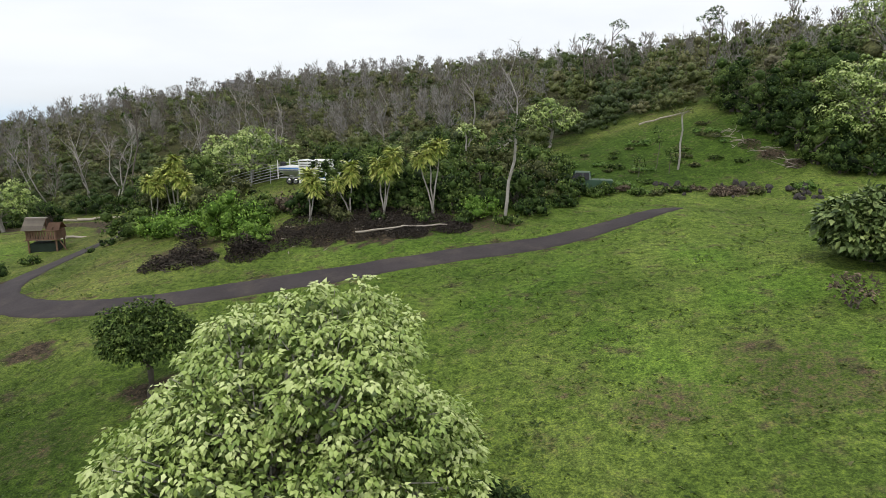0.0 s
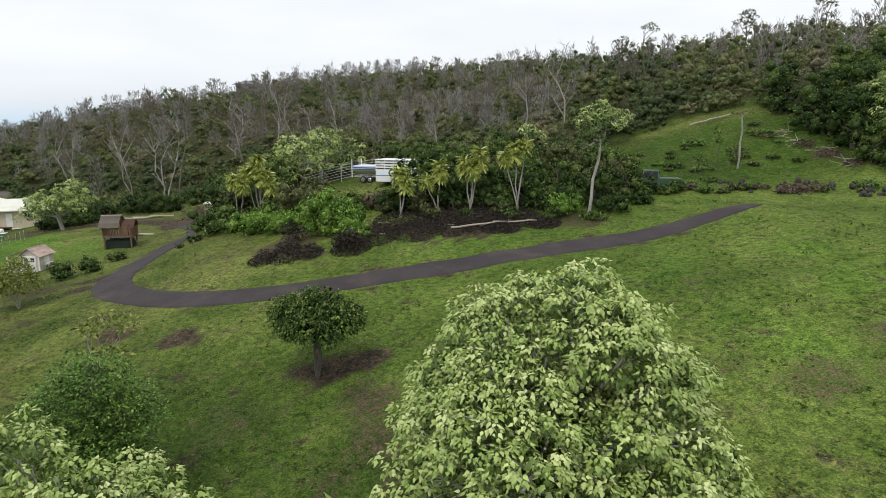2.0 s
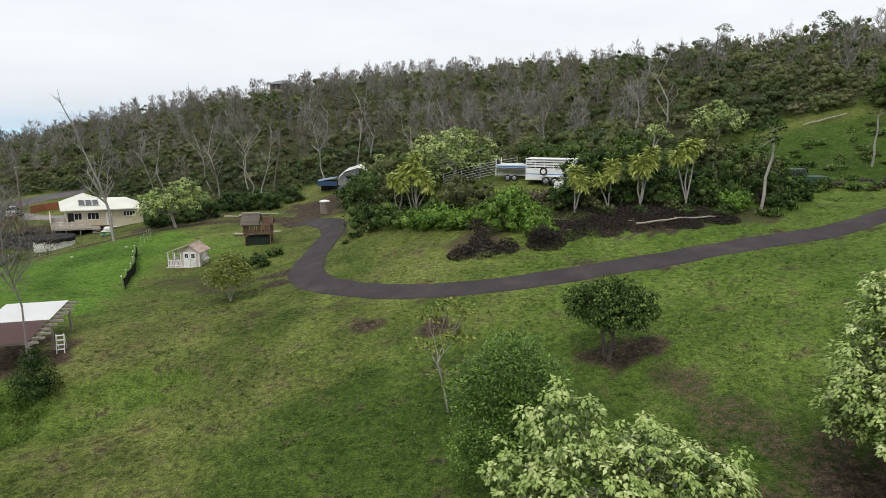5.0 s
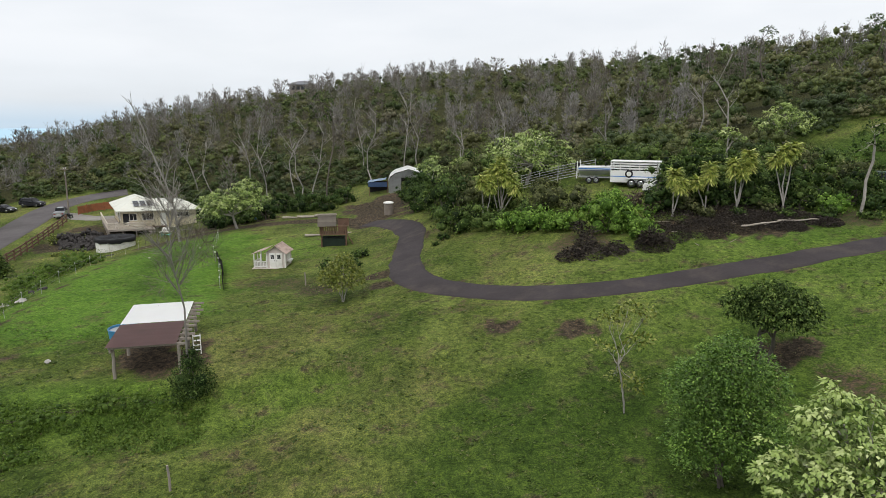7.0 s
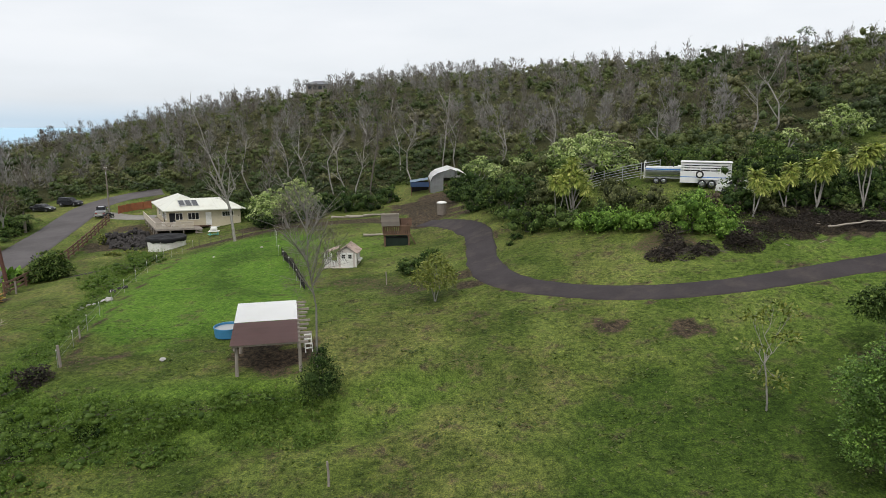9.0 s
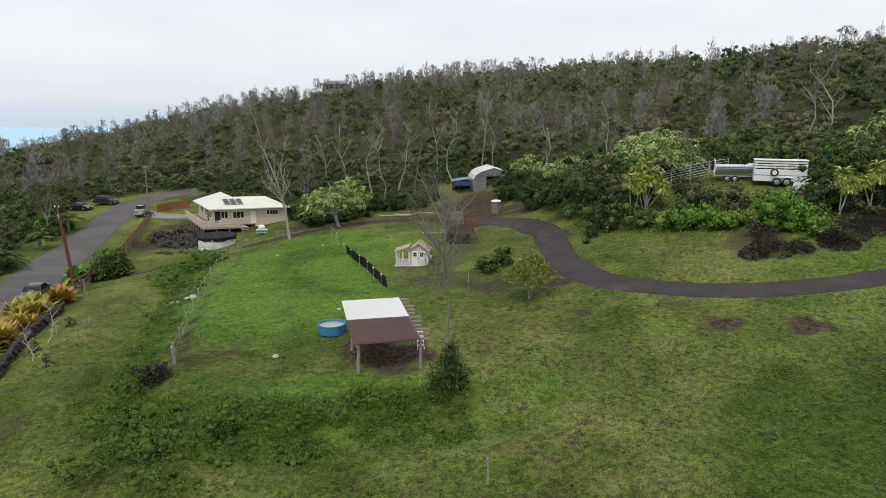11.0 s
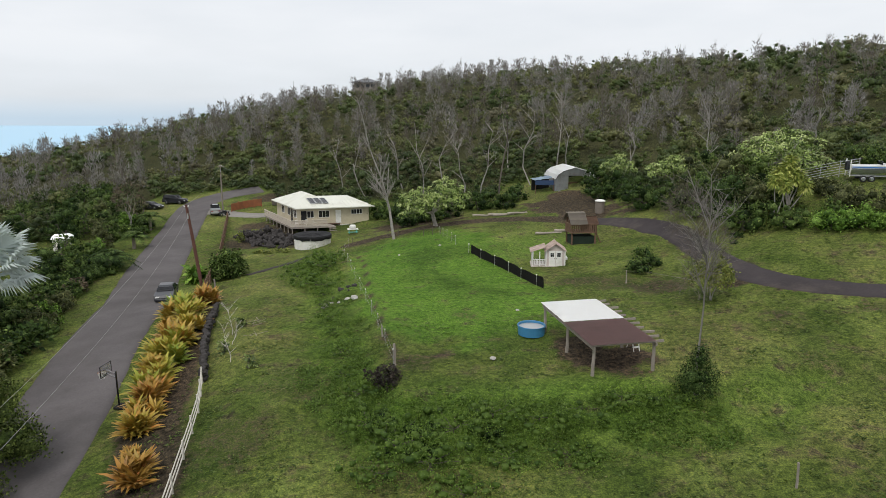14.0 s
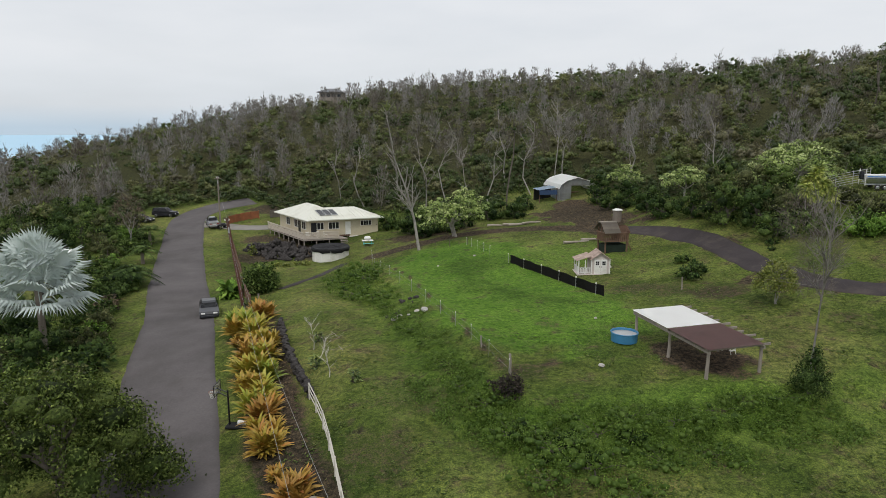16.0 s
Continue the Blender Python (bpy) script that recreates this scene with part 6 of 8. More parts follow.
def boat():
    b = thing("boat_on_trailer", -12.2, 59.3, 10.3, -20, "white motorboat with blue stripes on a trailer", "boat")
    bm = bmesh.new()
    rows = []
    for i in range(9):
        x, u = -2.8 + i * .7, i / 8
        w = 1.05 * (1 - max(0, (u - .45) / .55) ** 2.2)
        d = .85 - .45 * max(0, (u - .5) / .5) ** 2
        up = .22 * u ** 2
        rows.append([bm.verts.new(p) for p in ((x, -w, 1.62 + up), (x, -w * .94, 1.62 - d * .5 + up), (x, 0, 1.62 - d + up), (x, w * .94, 1.62 - d * .5 + up), (x, w, 1.62 + up))])
    for a, c in zip(rows, rows[1:]):
        for k in range(4):
            bm.faces.new((a[k], a[k + 1], c[k + 1], c[k]))
        bm.faces.new((a[4], a[0], c[0], c[4]))
    bm.faces.new(rows[0])
    bmesh.ops.recalc_face_normals(bm, faces=bm.faces[:])
    part("hull", bm, M["car_white"], b)
    for k, z in enumerate((1.42, 1.24)):
        part("stripe", boxes((-2.75, -1.075, z, .6, -1.02, z + .09), bevel=.0), M["tarp_blue"] if k == 0 else M["car_grey"], b, "dark stripe along the hull")
    part("windscreen", boxes((-.2, -.7, 1.7, -.1, .7, 2.1), bevel=.02), M["dark_glass"], b)
    part("deck", boxes((.2, -.75, 1.64, 2.0, .75, 1.8), bevel=.06), M["car_white"], b)
    part("motor", boxes((-3.2, -.25, 1.1, -2.8, .25, 2.0), bevel=.08), M["car_black"], b)
    part("trailer_frame", boxes((-2.8, -.8, .55, 3.6, -.7, .65), (-2.8, .7, .55, 3.6, .8, .65), (-1.5, -.8, .5, -1.3, .8, .56)), M["grey_metal"], b)
    for x in (-1.7, -1.0):
        wheel(b, x, -1.0, .32, .2)
        wheel(b, x, 1.0, .32, .2)
    part("post", tube(bmesh.new(), [(-2.9, -1.0, .5), (-2.9, -1.0, 2.2)], [.05, .05], 8), M["white_paint"], b)
    part("post", tube(bmesh.new(), [(-2.9, 1.0, .5), (-2.9, 1.0, 2.2)], [.05, .05], 8), M["white_paint"], b)


boat()


dump = thing("dark_container", -88.6, 113.2, None, 4, "dark brown open container beside the board fence", "container")
part("body", boxes((0, 0, .15, 3.6, .06, 1.35), (0, 1.7, .15, 3.6, 1.76, 1.35), (0, .06, .15, .06, 1.7, 1.35), (3.54, .06, .15, 3.6, 1.7, 1.35), (.06, .06, .15, 3.54, 1.7, .22)), M["bark"], dump)
for x in (0.2, 1.4, 2.6, 3.3):
    part("rib", boxes((x, -.05, .15, x + .1, -.003, 1.38)), M["bark"], dump)
part("skid", boxes((.1, .2, -.1, 3.5, .35, .146), (.1, 1.4, -.1, 3.5, 1.55, .146)), M["bark"], dump)

# ------------------------------------------------------------ fences, walls, poles
def rail_fence(name, line, spacing, high, rails, post_r, material, label, rail_r=0.05, category="fence", square=False, board=0.0):
    """Posts with rails from post to post along a plan line."""
    pts = spline(line, spacing)
    f = thing(name, pts[0].x, pts[0].y, None, 0, label, category)
    o = Vector((pts[0].x, pts[0].y, ground_z(*pts[0])))
    feet = [Vector((p.x, p.y, ground_z(p.x, p.y))) - o for p in pts]
    rng = random.Random(len(pts))
    for p in feet:
        h = high * rng.uniform(.95, 1.08)
        part("post", tube(bmesh.new(), [p - Vector((0, 0, .2)), p + Vector((rng.uniform(-.04, .04), rng.uniform(-.04, .04), h))], [post_r, post_r * .9], 4 if square else 7), M[material], f)
    for a, b in zip(feet, feet[1:]):
        for r in rails:
            za, zb = Vector((0, 0, r * high)), Vector((0, 0, r * high))
            if board:
                d = (b - a).normalized()
                n = Vector((-d.y, d.x, 0)) * .03
                bm = bmesh.new()
                v = [bm.verts.new(q) for q in (a + za - n - Vector((0, 0, board)), b + zb - n - Vector((0, 0, board)), b + zb - n, a + za - n, a + za + n - Vector((0, 0, board)), b + zb + n - Vector((0, 0, board)), b + zb + n, a + za + n)]
                for q in ((0, 1, 2, 3), (7, 6, 5, 4), (4, 5, 1, 0), (3, 2, 6, 7), (1, 5, 6, 2), (4, 0, 3, 7)):
                    bm.faces.new([v[i] for i in q])
                part("rail", bm, M[material], f)
            else:
                part("rail", tube(bmesh.new(), [a + za, b + zb], [rail_r, rail_r * .9], 6), M[material], f)
    return f


surface("pale_paint", (0.50, 0.47, 0.41), 0.7, 0.15, 1.5, 14.0, 0.15)
rail_fence("white_rail_fence", [(-70.9, 32.6), (-69.6, 28.6), (-68.5, 23.8), (-67.4, 18.5), (-66.3, 13)], 2.2, 1.05, (.95, .62, .3), .06, "pale_paint", "weathered white post and rail fence", .035)
rail_fence("brown_fence", [(-79.9, 56.8), (-82.6, 66), (-85.4, 76), (-88.4, 86), (-91.4, 96), (-93.8, 104)], 2.4, 1.45, (.98, .66, .34), .13, "brown_wood", "rust-brown board fence beside the road", .05, board=.22)
rail_fence("wooden_gate_fence", [(-95.2, 110.2), (-93.2, 112.4), (-90.6, 113.4)], 1.9, 1.5, (.98, .76, .54, .32), .10, "rust_wood", "orange-brown solid board fence by the parking", .05, board=.34)
rail_fence("stick_fence", [(-68.2, 78.2), (-65.0, 77.6), (-62, 77.2), (-58.6, 74.6), (-56.4, 73.4)], 2.2, 0.95, (.85,), .035, "bark", "rough grey wooden stick fence round the paddock", .014)


def stone_wall():
    """A low dry wall of lava stones beside the hedge."""
    w = thing("lava_wall", -75.2, 47.2, None, 0, "low dry wall of dark lava stones", "wall")
    o = Vector((-75.2, 47.2, ground_z(-75.2, 47.2)))
    rng = random.Random(9)
    shapes = []
    for k in range(8):
        bm = bmesh.new()
        bmesh.ops.create_icosphere(bm, subdivisions=1, radius=.5)
        for v in bm.verts:
            v.co = Vector((v.co.x, v.co.y * .8, v.co.z * .7)) * rng.uniform(.8, 1.2)
        me = bpy.data.meshes.new("stone")
        bm.to_mesh(me)
        bm.free()
        me.materials.append(M["lava_rock"])
        shapes.append(me)
    line = spline([(-75.2, 47.2), (-74.0, 42), (-72.6, 37.6), (-70.9, 32.8)], .36)
    for p in line:
        for row in range(3):
            s = new("stone", shapes[rng.randrange(8)])
            s.parent = w
            x, y = p.x + rng.uniform(-.12, .12), p.y + rng.uniform(-.12, .12)
            s.matrix_basis = Matrix.LocRotScale(Vector((x, y, ground_z(x, y) + .14 + row * .25)) - o, Euler((rng.uniform(-.3, .3), rng.uniform(-.3, .3), rng.uniform(0, 6.3))), (rng.uniform(.45, .62),) * 3)
    return shapes


STONES = stone_wall()


def rock_pile(name, spots, n, label, seed, high=0.5, lo=.35, hi=.9):
    """A heap of lava stones inside overlapping rounds (x, y, r)."""
    rng = random.Random(seed)
    x0, y0 = spots[0][:2]
    w = thing(name, x0, y0, None, 0, label, "rocks")
    o = Vector((x0, y0, ground_z(x0, y0)))
    for i in range(n):
        sx, sy, r = rng.choice(spots)
        a, q = rng.uniform(0, 6.283), r * math.sqrt(rng.random())
        x, y = sx + q * math.cos(a), sy + q * math.sin(a)
        s = new("stone", STONES[rng.randrange(8)])
        s.parent = w
        s.matrix_basis = Matrix.LocRotScale(Vector((x, y, ground_z(x, y) + high * (1 - q / r) * rng.random() + .05)) - o, Euler((rng.uniform(0, 3), rng.uniform(0, 3), rng.uniform(0, 6.3))), (rng.uniform(lo, hi),) * 3)


rock_pile("lava_terrace", [(-77.6, 85.4, 1.4), (-86.4, 91.0, 2.0), (-84.5, 89, 2.2), (-82, 86.5, 2.4), (-79.8, 84.6, 1.8), (-83.6, 92, 2.0), (-80.5, 88.5, 2.0)], 380, "terraced heap of black lava stones below the deck", 31, 1.5, .4, 1.15)
rock_pile("field_stones", [(-64.2, 49.5, 1.6), (-65.4, 46.4, .8)], 9, "scattered grey stones in the long grass", 32, .1, .3, .7)
rock_pile("field_stones", [(19, 53.0, 2.0), (24, 51.0, 2.2), (27.6, 48.8, 2.0)], 34, "line of dark lava stones at the foot of the knoll", 33, .4, .3, .9)


def net_fence():
    n = thing("net_fence", -53.0, 61.9, None, 0, "black mesh fence sagging between short stakes", "fence")
    o = Vector((-53.0, 61.9, ground_z(-53.0, 61.9)))
    line = spline([(-53.0, 61.9), (-51.5, 58.4), (-49.9, 54.9), (-48.6, 51.0), (-47.3, 47.4)], .4)
    bm = bmesh.new()
    prev = None
    for i, p in enumerate(line):
        g = ground_z(p.x, p.y)
        top = .95 + .05 * math.sin(i * .9)
        col = [bm.verts.new(Vector((p.x + .04 * math.sin(i * .7 + k), p.y, g - .05 + top * k / 3)) - o) for k in range(4)]
        if prev:
            for k in range(3):
                bm.faces.new((prev[k], col[k], col[k + 1], prev[k + 1]))
        prev = col
    bmesh.ops.solidify(bm, geom=bm.faces[:], thickness=.03)
    part("net", bm, M["black_net"], n)
    for i in range(0, len(line), 7):
        p = line[i]
        q = Vector((p.x - .22, p.y - .1, ground_z(p.x, p.y))) - o
        s = part("stake", tube(bmesh.new(), [q, q + Vector((0, 0, 1.0))], [.02, .02], 6), M["grey_metal"], n)
        part("cap", tube(bmesh.new(), [q + Vector((0, 0, .98)), q + Vector((0, 0, 1.08))], [.06, .06], 8), M["white_paint"], s, "white insulator cap")


net_fence()


def wire_fence(line, spacing, label):
    pts = spline(line, spacing)
    f = thing("wire_fence", pts[0].x, pts[0].y, None, 0, label, "fence")
    o = Vector((pts[0].x, pts[0].y, ground_z(*pts[0])))
    feet = [Vector((p.x, p.y, ground_z(p.x, p.y))) - o for p in pts]
    for p in feet:
        s = part("stake", tube(bmesh.new(), [p - Vector((0, 0, .1)), p + Vector((0, 0, 1.05))], [.014, .014], 6), M["grey_metal"], f)
        part("cap", tube(bmesh.new(), [p + Vector((0, 0, 1.03)), p + Vector((0, 0, 1.12))], [.03, .03], 8), M["white_paint"], s, "white insulator cap")
    for a, b in zip(feet, feet[1:]):
        for z in (.45, .95):
            part("wire", tube(bmesh.new(), [a + Vector((0, 0, z)), (a + b) / 2 + Vector((0, 0, z - .04)), b + Vector((0, 0, z))], [.006] * 3, 4), M["wire"], f)


wire_fence([(-58.6, 30.8), (-60.2, 37), (-61.9, 43.6), (-64.0, 52), (-66.1, 61), (-68.0, 69), (-68.6, 77)], 3.4, "electric wire fence with thin stakes along the paddock")
wire_fence([(-54.6, 66.2), (-55.6, 70), (-56.6, 73)], 2.4, "short run of wire fence with white caps")
for x, y, h in ((-58.5, 30.9, 1.35), (-59.7, 35.2, .9), (-79.2, 57.5, 1.3), (-78.0, 52.5, 1.1), (-40.3, 19.8, 1.2), (-40.3, 47.4, 1.1)):
    p = thing("fence_post", x, y, None, 0, "weathered wooden fence post standing alone", "post")
    rng = random.Random(int(x * 10))
    bm = bmesh.new()
    limb(bm, (0, 0, -.2), (rng.uniform(-.06, .06), 0, h), .09 if h > 1.2 else .06, .08 if h > 1.2 else .05, rng, .03, 3, 7)
    part("shaft", bm, M["weathered_wood"], p)


def corral():
    c = thing("corral_panels", -20.5, 62.2, None, 0, "grey metal corral panels", "fence")
    o = Vector((-20.5, 62.2, ground_z(-20.5, 62.2)))
    line = [Vector((-20.5 + i * 1.9, 62.2 - i * .1)) for i in range(5)]
    for p in line:
        q = Vector((p.x, p.y, ground_z(p.x, p.y))) - o
        part("post", tube(bmesh.new(), [q, q + Vector((0, 0, 1.75))], [.04, .04], 6), M["grey_metal"], c)
    for a, b in zip(line, line[1:]):
        for k in range(6):
            qa, qb = (Vector((p.x, p.y, ground_z(p.x, p.y) + .35 + k * .26)) - o for p in (a, b))
            part("rail", tube(bmesh.new(), [qa, qb], [.028, .028], 6), M["grey_metal"], c)


corral()


def utility_pole(x, y, top, material, label, arm=0.0, r=0.14):
    z = ground_z(x, y)
    p = thing("utility_pole", x, y, z, 0, label, "pole")
    t = Vector(top) - Vector((x, y, z))
    part("shaft", tube(bmesh.new(), [(0, 0, -.4), t * .5, t], [r * 1.15, r, r * .8], 10), M[material], p)
    u = t.normalized()
    for k, s in enumerate((-.16, .16)):
        part("insulator", tube(bmesh.new(), [t + Vector((s, 0, -.25)), t + Vector((s * 1.6, 0, -.1))], [.05, .07], 8), M["white_paint"], p)
    if arm:
        part("crossarm", boxes((t.x - arm, t.y - .05, t.z - .5, t.x + arm, t.y + .05, t.z - .38)), M[material], p)
    part("meter_plate", boxes((t.x * .85 - .05, t.y * .85 - r - .05, t.z * .84, t.x * .85 + .07, t.y * .85 - r + .03, t.z * .90), bevel=.01), M["grey_metal"], p)
    return Vector(top)


P1 = utility_pole(-81.1, 59.2, (-82.4, 59.7, 7.7), "pole_wood", "leaning red-brown wooden utility pole", 0, .17)
P2 = utility_pole(-96.6, 109.6, (-96.7, 110.0, 8.3), "grey_pole", "grey wooden utility pole at the road bend", .6, .13)
P3 = utility_pole(-67.6, 8.6, (-67.4, 8.4, 8.0), "grey_pole", "wooden utility pole with white insulators", .5, .13)


def cable(a, b, sag, r=.007):
    a, b = Vector(a), Vector(b)
    n = 16
    pts = [a.lerp(b, i / n) - Vector((0, 0, sag * 4 * (i / n) * (1 - i / n))) for i in range(n + 1)]
    c = thing("overhead_wire", a.x, a.y, a.z, 0, "thin pale overhead wire between utility poles", "wire", "overhead wires")
    part("strand", tube(bmesh.new(), [p - a for p in pts], [r] * (n + 1), 4), M["wire"], c)


cable(P1, P2, .9)
cable(P1 - Vector((0, 0, .1)), P3 - Vector((.5, 0, .2)), .8)
cable(P1 - Vector((0, 0, 1.4)), P3 + Vector((.5, 0, -.4)), .9)
cable(P2, (-150, 130, 7.5), 1.0)
cable(P2 - Vector((0, 0, .4)), (-99.5, 118, 0.3), .0)
cable(P2 - Vector((0, 0, .3)), (-79, 99, 3.6), .3)


clear = surface("clear_sheet", (0.75, 0.77, 0.78), 0.15, 0.04, 2.0, 20.0, 0.0)
clear.node_tree.nodes["Principled BSDF"].inputs["Transmission Weight"].default_value = 0.92


def hoop():
    h = thing("basketball_hoop", -74.9, 30.9, None, -5, "black portable basketball hoop at the roadside", "basketball hoop")
    part("base", boxes((-.75, -.38, 0, .5, .38, .16), bevel=.05), M["black_plastic"], h)
    part("sandbag", tube(bmesh.new(), [(-.05, .05, .16), (0, .05, .26), (.32, .0, .28), (.42, 0, .18)], [.1, .16, .16, .08], 8), M["white_paint"], h)
    part("pole", tube(bmesh.new(), [(-.55, 0, .1), (-.55, 0, 1.4), (-.55, 0, 2.35)], [.055, .055, .05], 10), M["car_black"], h)
    for z in (2.05, 2.3):
        part("arm", tube(bmesh.new(), [(-.55, 0, z - .12), (-1.15, 0, z + .15)], [.03, .03], 6), M["car_black"], h)
    b = part("backboard", boxes((-1.185, -.53, 2.07, -1.17, .53, 2.78), bevel=.003), M["clear_sheet"], h, "clear acrylic backboard")
    part("frame", boxes((-1.2, -.55, 2.05, -1.15, .55, 2.09), (-1.2, -.55, 2.76, -1.15, .55, 2.8), (-1.2, -.55, 2.09, -1.15, -.51, 2.76), (-1.2, .51, 2.09, -1.15, .55, 2.76), (-1.2, -.25, 2.14, -1.16, .25, 2.17), (-1.2, -.25, 2.45, -1.16, .25, 2.48), bevel=.005), M["car_black"], b)
    rim = bmesh.new()
    tube(rim, [(-1.45 + .23 * math.cos(a), .23 * math.sin(a), 2.22) for a in (6.2832 * i / 20 for i in range(21))], [.012] * 21, 6, False)
    part("rim", rim, M["rust_wood"], h)
    net = bmesh.new()
    for i in range(12):
        a, c = 6.2832 * i / 12, 6.2832 * (i + 1.5) / 12
        tube(net, [(-1.45 + .23 * math.cos(a), .23 * math.sin(a), 2.22), (-1.45 + .14 * math.cos(c), .14 * math.sin(c), 1.85)], [.012, .012], 3)
        a = 6.2832 * i / 12
        c = 6.2832 * (i - 1.5) / 12
        tube(net, [(-1.45 + .23 * math.cos(a), .23 * math.sin(a), 2.22), (-1.45 + .14 * math.cos(c), .14 * math.sin(c), 1.85)], [.012, .012], 3)
    part("net", net, M["white_paint"], h)


hoop()
kt = thing("play_table", -69.6, 87.6, None, 12, "white and teal plastic play table", "table")
part("tabletop", boxes((-.8, -.5, .62, .8, .5, .7), bevel=.03), M["white_paint"], kt)
for x in (-.6, .5):
    part("leg", boxes((x, -.35, 0, x + .1, .35, .62), bevel=.02), M["teal_plastic"], kt)
part("bench", boxes((-.8, -.95, .3, .8, -.65, .36), bevel=.02), M["teal_plastic"], kt)
part("canopy", boxes((-.5, -.3, .7, .5, .3, 1.3), bevel=.2), M["white_paint"], kt)
bt = thing("blue_kayak", -57.4, 91.6, None, 8, "blue plastic kayak lying in the grass", "kayak")
bm = bmesh.new()
tube(bm, [(-1.6, 0, .3), (-1.1, 0, .27), (0, 0, .25), (1.1, 0, .27), (1.6, 0, .3)], [.06, .25, .36, .25, .06], 10)
part("hull", bm, M["tarp_blue"], bt)
part("cockpit", boxes((-.4, -.2, .55, .4, .2, .63), bevel=.05), M["car_black"], bt)
for i, (x, y, a) in enumerate(((-48.2, 86.2, 3), (-47.6, 85.4, 14), (-50.4, 86.4, -6), (-43.5, 69.6, 4), (-41.2, 69.9, -8), (-45.6, 85.8, 20))):
    g = thing("felled_log", x, y, None, a, "grey weathered log lying on the grass", "log", "logs by the track")
    bm = bmesh.new()
    limb(bm, (-1.6, 0, .14), (1.6, .1, .16), .16, .12, random.Random(i), .05, 4, 8)
    part("trunk", bm, M["pale_stick"], g)


# ------------------------------------------------------------ more trees and bushes
def bush(name, x, y, r, high, n, material, seed, label, size=0.3, shape="spray", lobes=5, low=-0.2, per=1, droop=0.1, stems=3, flat=None, category="bush", z=None, clump_r=0):
    """A rounded bush that sits on the ground, several lobes wide."""
    rng = random.Random(seed)
    out = [(0, 0, high * .45, min(r * .72, high * .62), .95)]
    for i in range(lobes):
        a, q = 6.283 * (i + rng.uniform(-.25, .25)) / lobes, r * rng.uniform(.4, .72)
        s = r * rng.uniform(.34, .5)
        out.append((q * math.cos(a), q * math.sin(a), high * rng.uniform(.22, .62), s, flat or min(1.0, high * .45 / s)))
    if high > 1.7 * r and not flat:
        out.append((0, 0, .16 * high, r * .8, .5))
        for i, u in enumerate((.5, .75, 1.0)):
            q = r * .28
            out.append((q * math.cos(seed + 2.4 * i), q * math.sin(seed + 2.4 * i), .35 * high + (high * .65 - .5 * r) * u, r * (.62 - .16 * u), .9))
    if shape == "spray" and material != "litter_leaf":
        out = [(a, b, c, .62 * q, h) for a, b, c, q, h in out[:1]] + [(a, b, c, .8 * q, h) for a, b, c, q, h in out[1:]]
        for i in range(lobes + 3):
            a, q = rng.uniform(0, 6.283), r * rng.uniform(.15, .95)
            out.append((q * math.cos(a), q * math.sin(a), high * rng.uniform(.25, .98) * (1 - .3 * q / r), r * rng.uniform(.16, .32), rng.uniform(.7, 1.1)))
        for i in range(4):
            a, q = 1.571 * i + rng.uniform(-.6, .6), r * rng.uniform(.3, .7)
            out.append((q * math.cos(a), q * math.sin(a), min(.22 * high, .5), min(r * rng.uniform(.34, .5), .45 * high), .8))
        area = sum(l[3] ** 2 for l in out)
        fine = .09 if name == "weed_mound" else min(size, .2) if r > 1.2 else min(size, .15)
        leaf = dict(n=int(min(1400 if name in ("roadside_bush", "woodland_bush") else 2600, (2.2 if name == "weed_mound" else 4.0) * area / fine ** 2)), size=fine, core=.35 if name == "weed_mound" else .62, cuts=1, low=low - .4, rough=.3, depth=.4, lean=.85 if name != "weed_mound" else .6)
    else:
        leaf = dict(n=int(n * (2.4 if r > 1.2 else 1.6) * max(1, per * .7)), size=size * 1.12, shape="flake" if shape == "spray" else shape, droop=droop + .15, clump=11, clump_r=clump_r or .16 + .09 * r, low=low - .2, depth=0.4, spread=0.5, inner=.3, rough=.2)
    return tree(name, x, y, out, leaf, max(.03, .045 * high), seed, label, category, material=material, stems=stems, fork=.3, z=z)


# trees of the yard and the garden
FAR_KUKUI = dict(size=0.24, clump=26, clump_r=0.55, top_pale=0.5)
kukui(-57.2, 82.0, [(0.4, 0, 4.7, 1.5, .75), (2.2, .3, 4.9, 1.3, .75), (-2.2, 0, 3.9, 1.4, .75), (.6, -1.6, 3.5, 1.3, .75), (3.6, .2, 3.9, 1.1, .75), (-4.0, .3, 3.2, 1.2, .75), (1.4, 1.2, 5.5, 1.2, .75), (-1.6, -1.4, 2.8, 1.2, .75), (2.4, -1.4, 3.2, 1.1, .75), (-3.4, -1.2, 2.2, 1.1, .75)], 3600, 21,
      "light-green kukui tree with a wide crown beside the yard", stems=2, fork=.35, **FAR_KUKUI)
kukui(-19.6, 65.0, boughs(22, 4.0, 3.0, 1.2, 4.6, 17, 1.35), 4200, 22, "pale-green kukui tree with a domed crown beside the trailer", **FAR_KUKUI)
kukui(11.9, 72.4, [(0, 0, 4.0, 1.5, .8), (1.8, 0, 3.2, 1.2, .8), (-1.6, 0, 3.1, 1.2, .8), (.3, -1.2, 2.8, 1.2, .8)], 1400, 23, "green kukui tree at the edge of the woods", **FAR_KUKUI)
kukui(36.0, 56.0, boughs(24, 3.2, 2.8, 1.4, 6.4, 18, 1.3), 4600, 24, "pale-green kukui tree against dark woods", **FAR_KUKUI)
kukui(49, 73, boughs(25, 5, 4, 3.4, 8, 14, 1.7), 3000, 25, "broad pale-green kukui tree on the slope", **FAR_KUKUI)
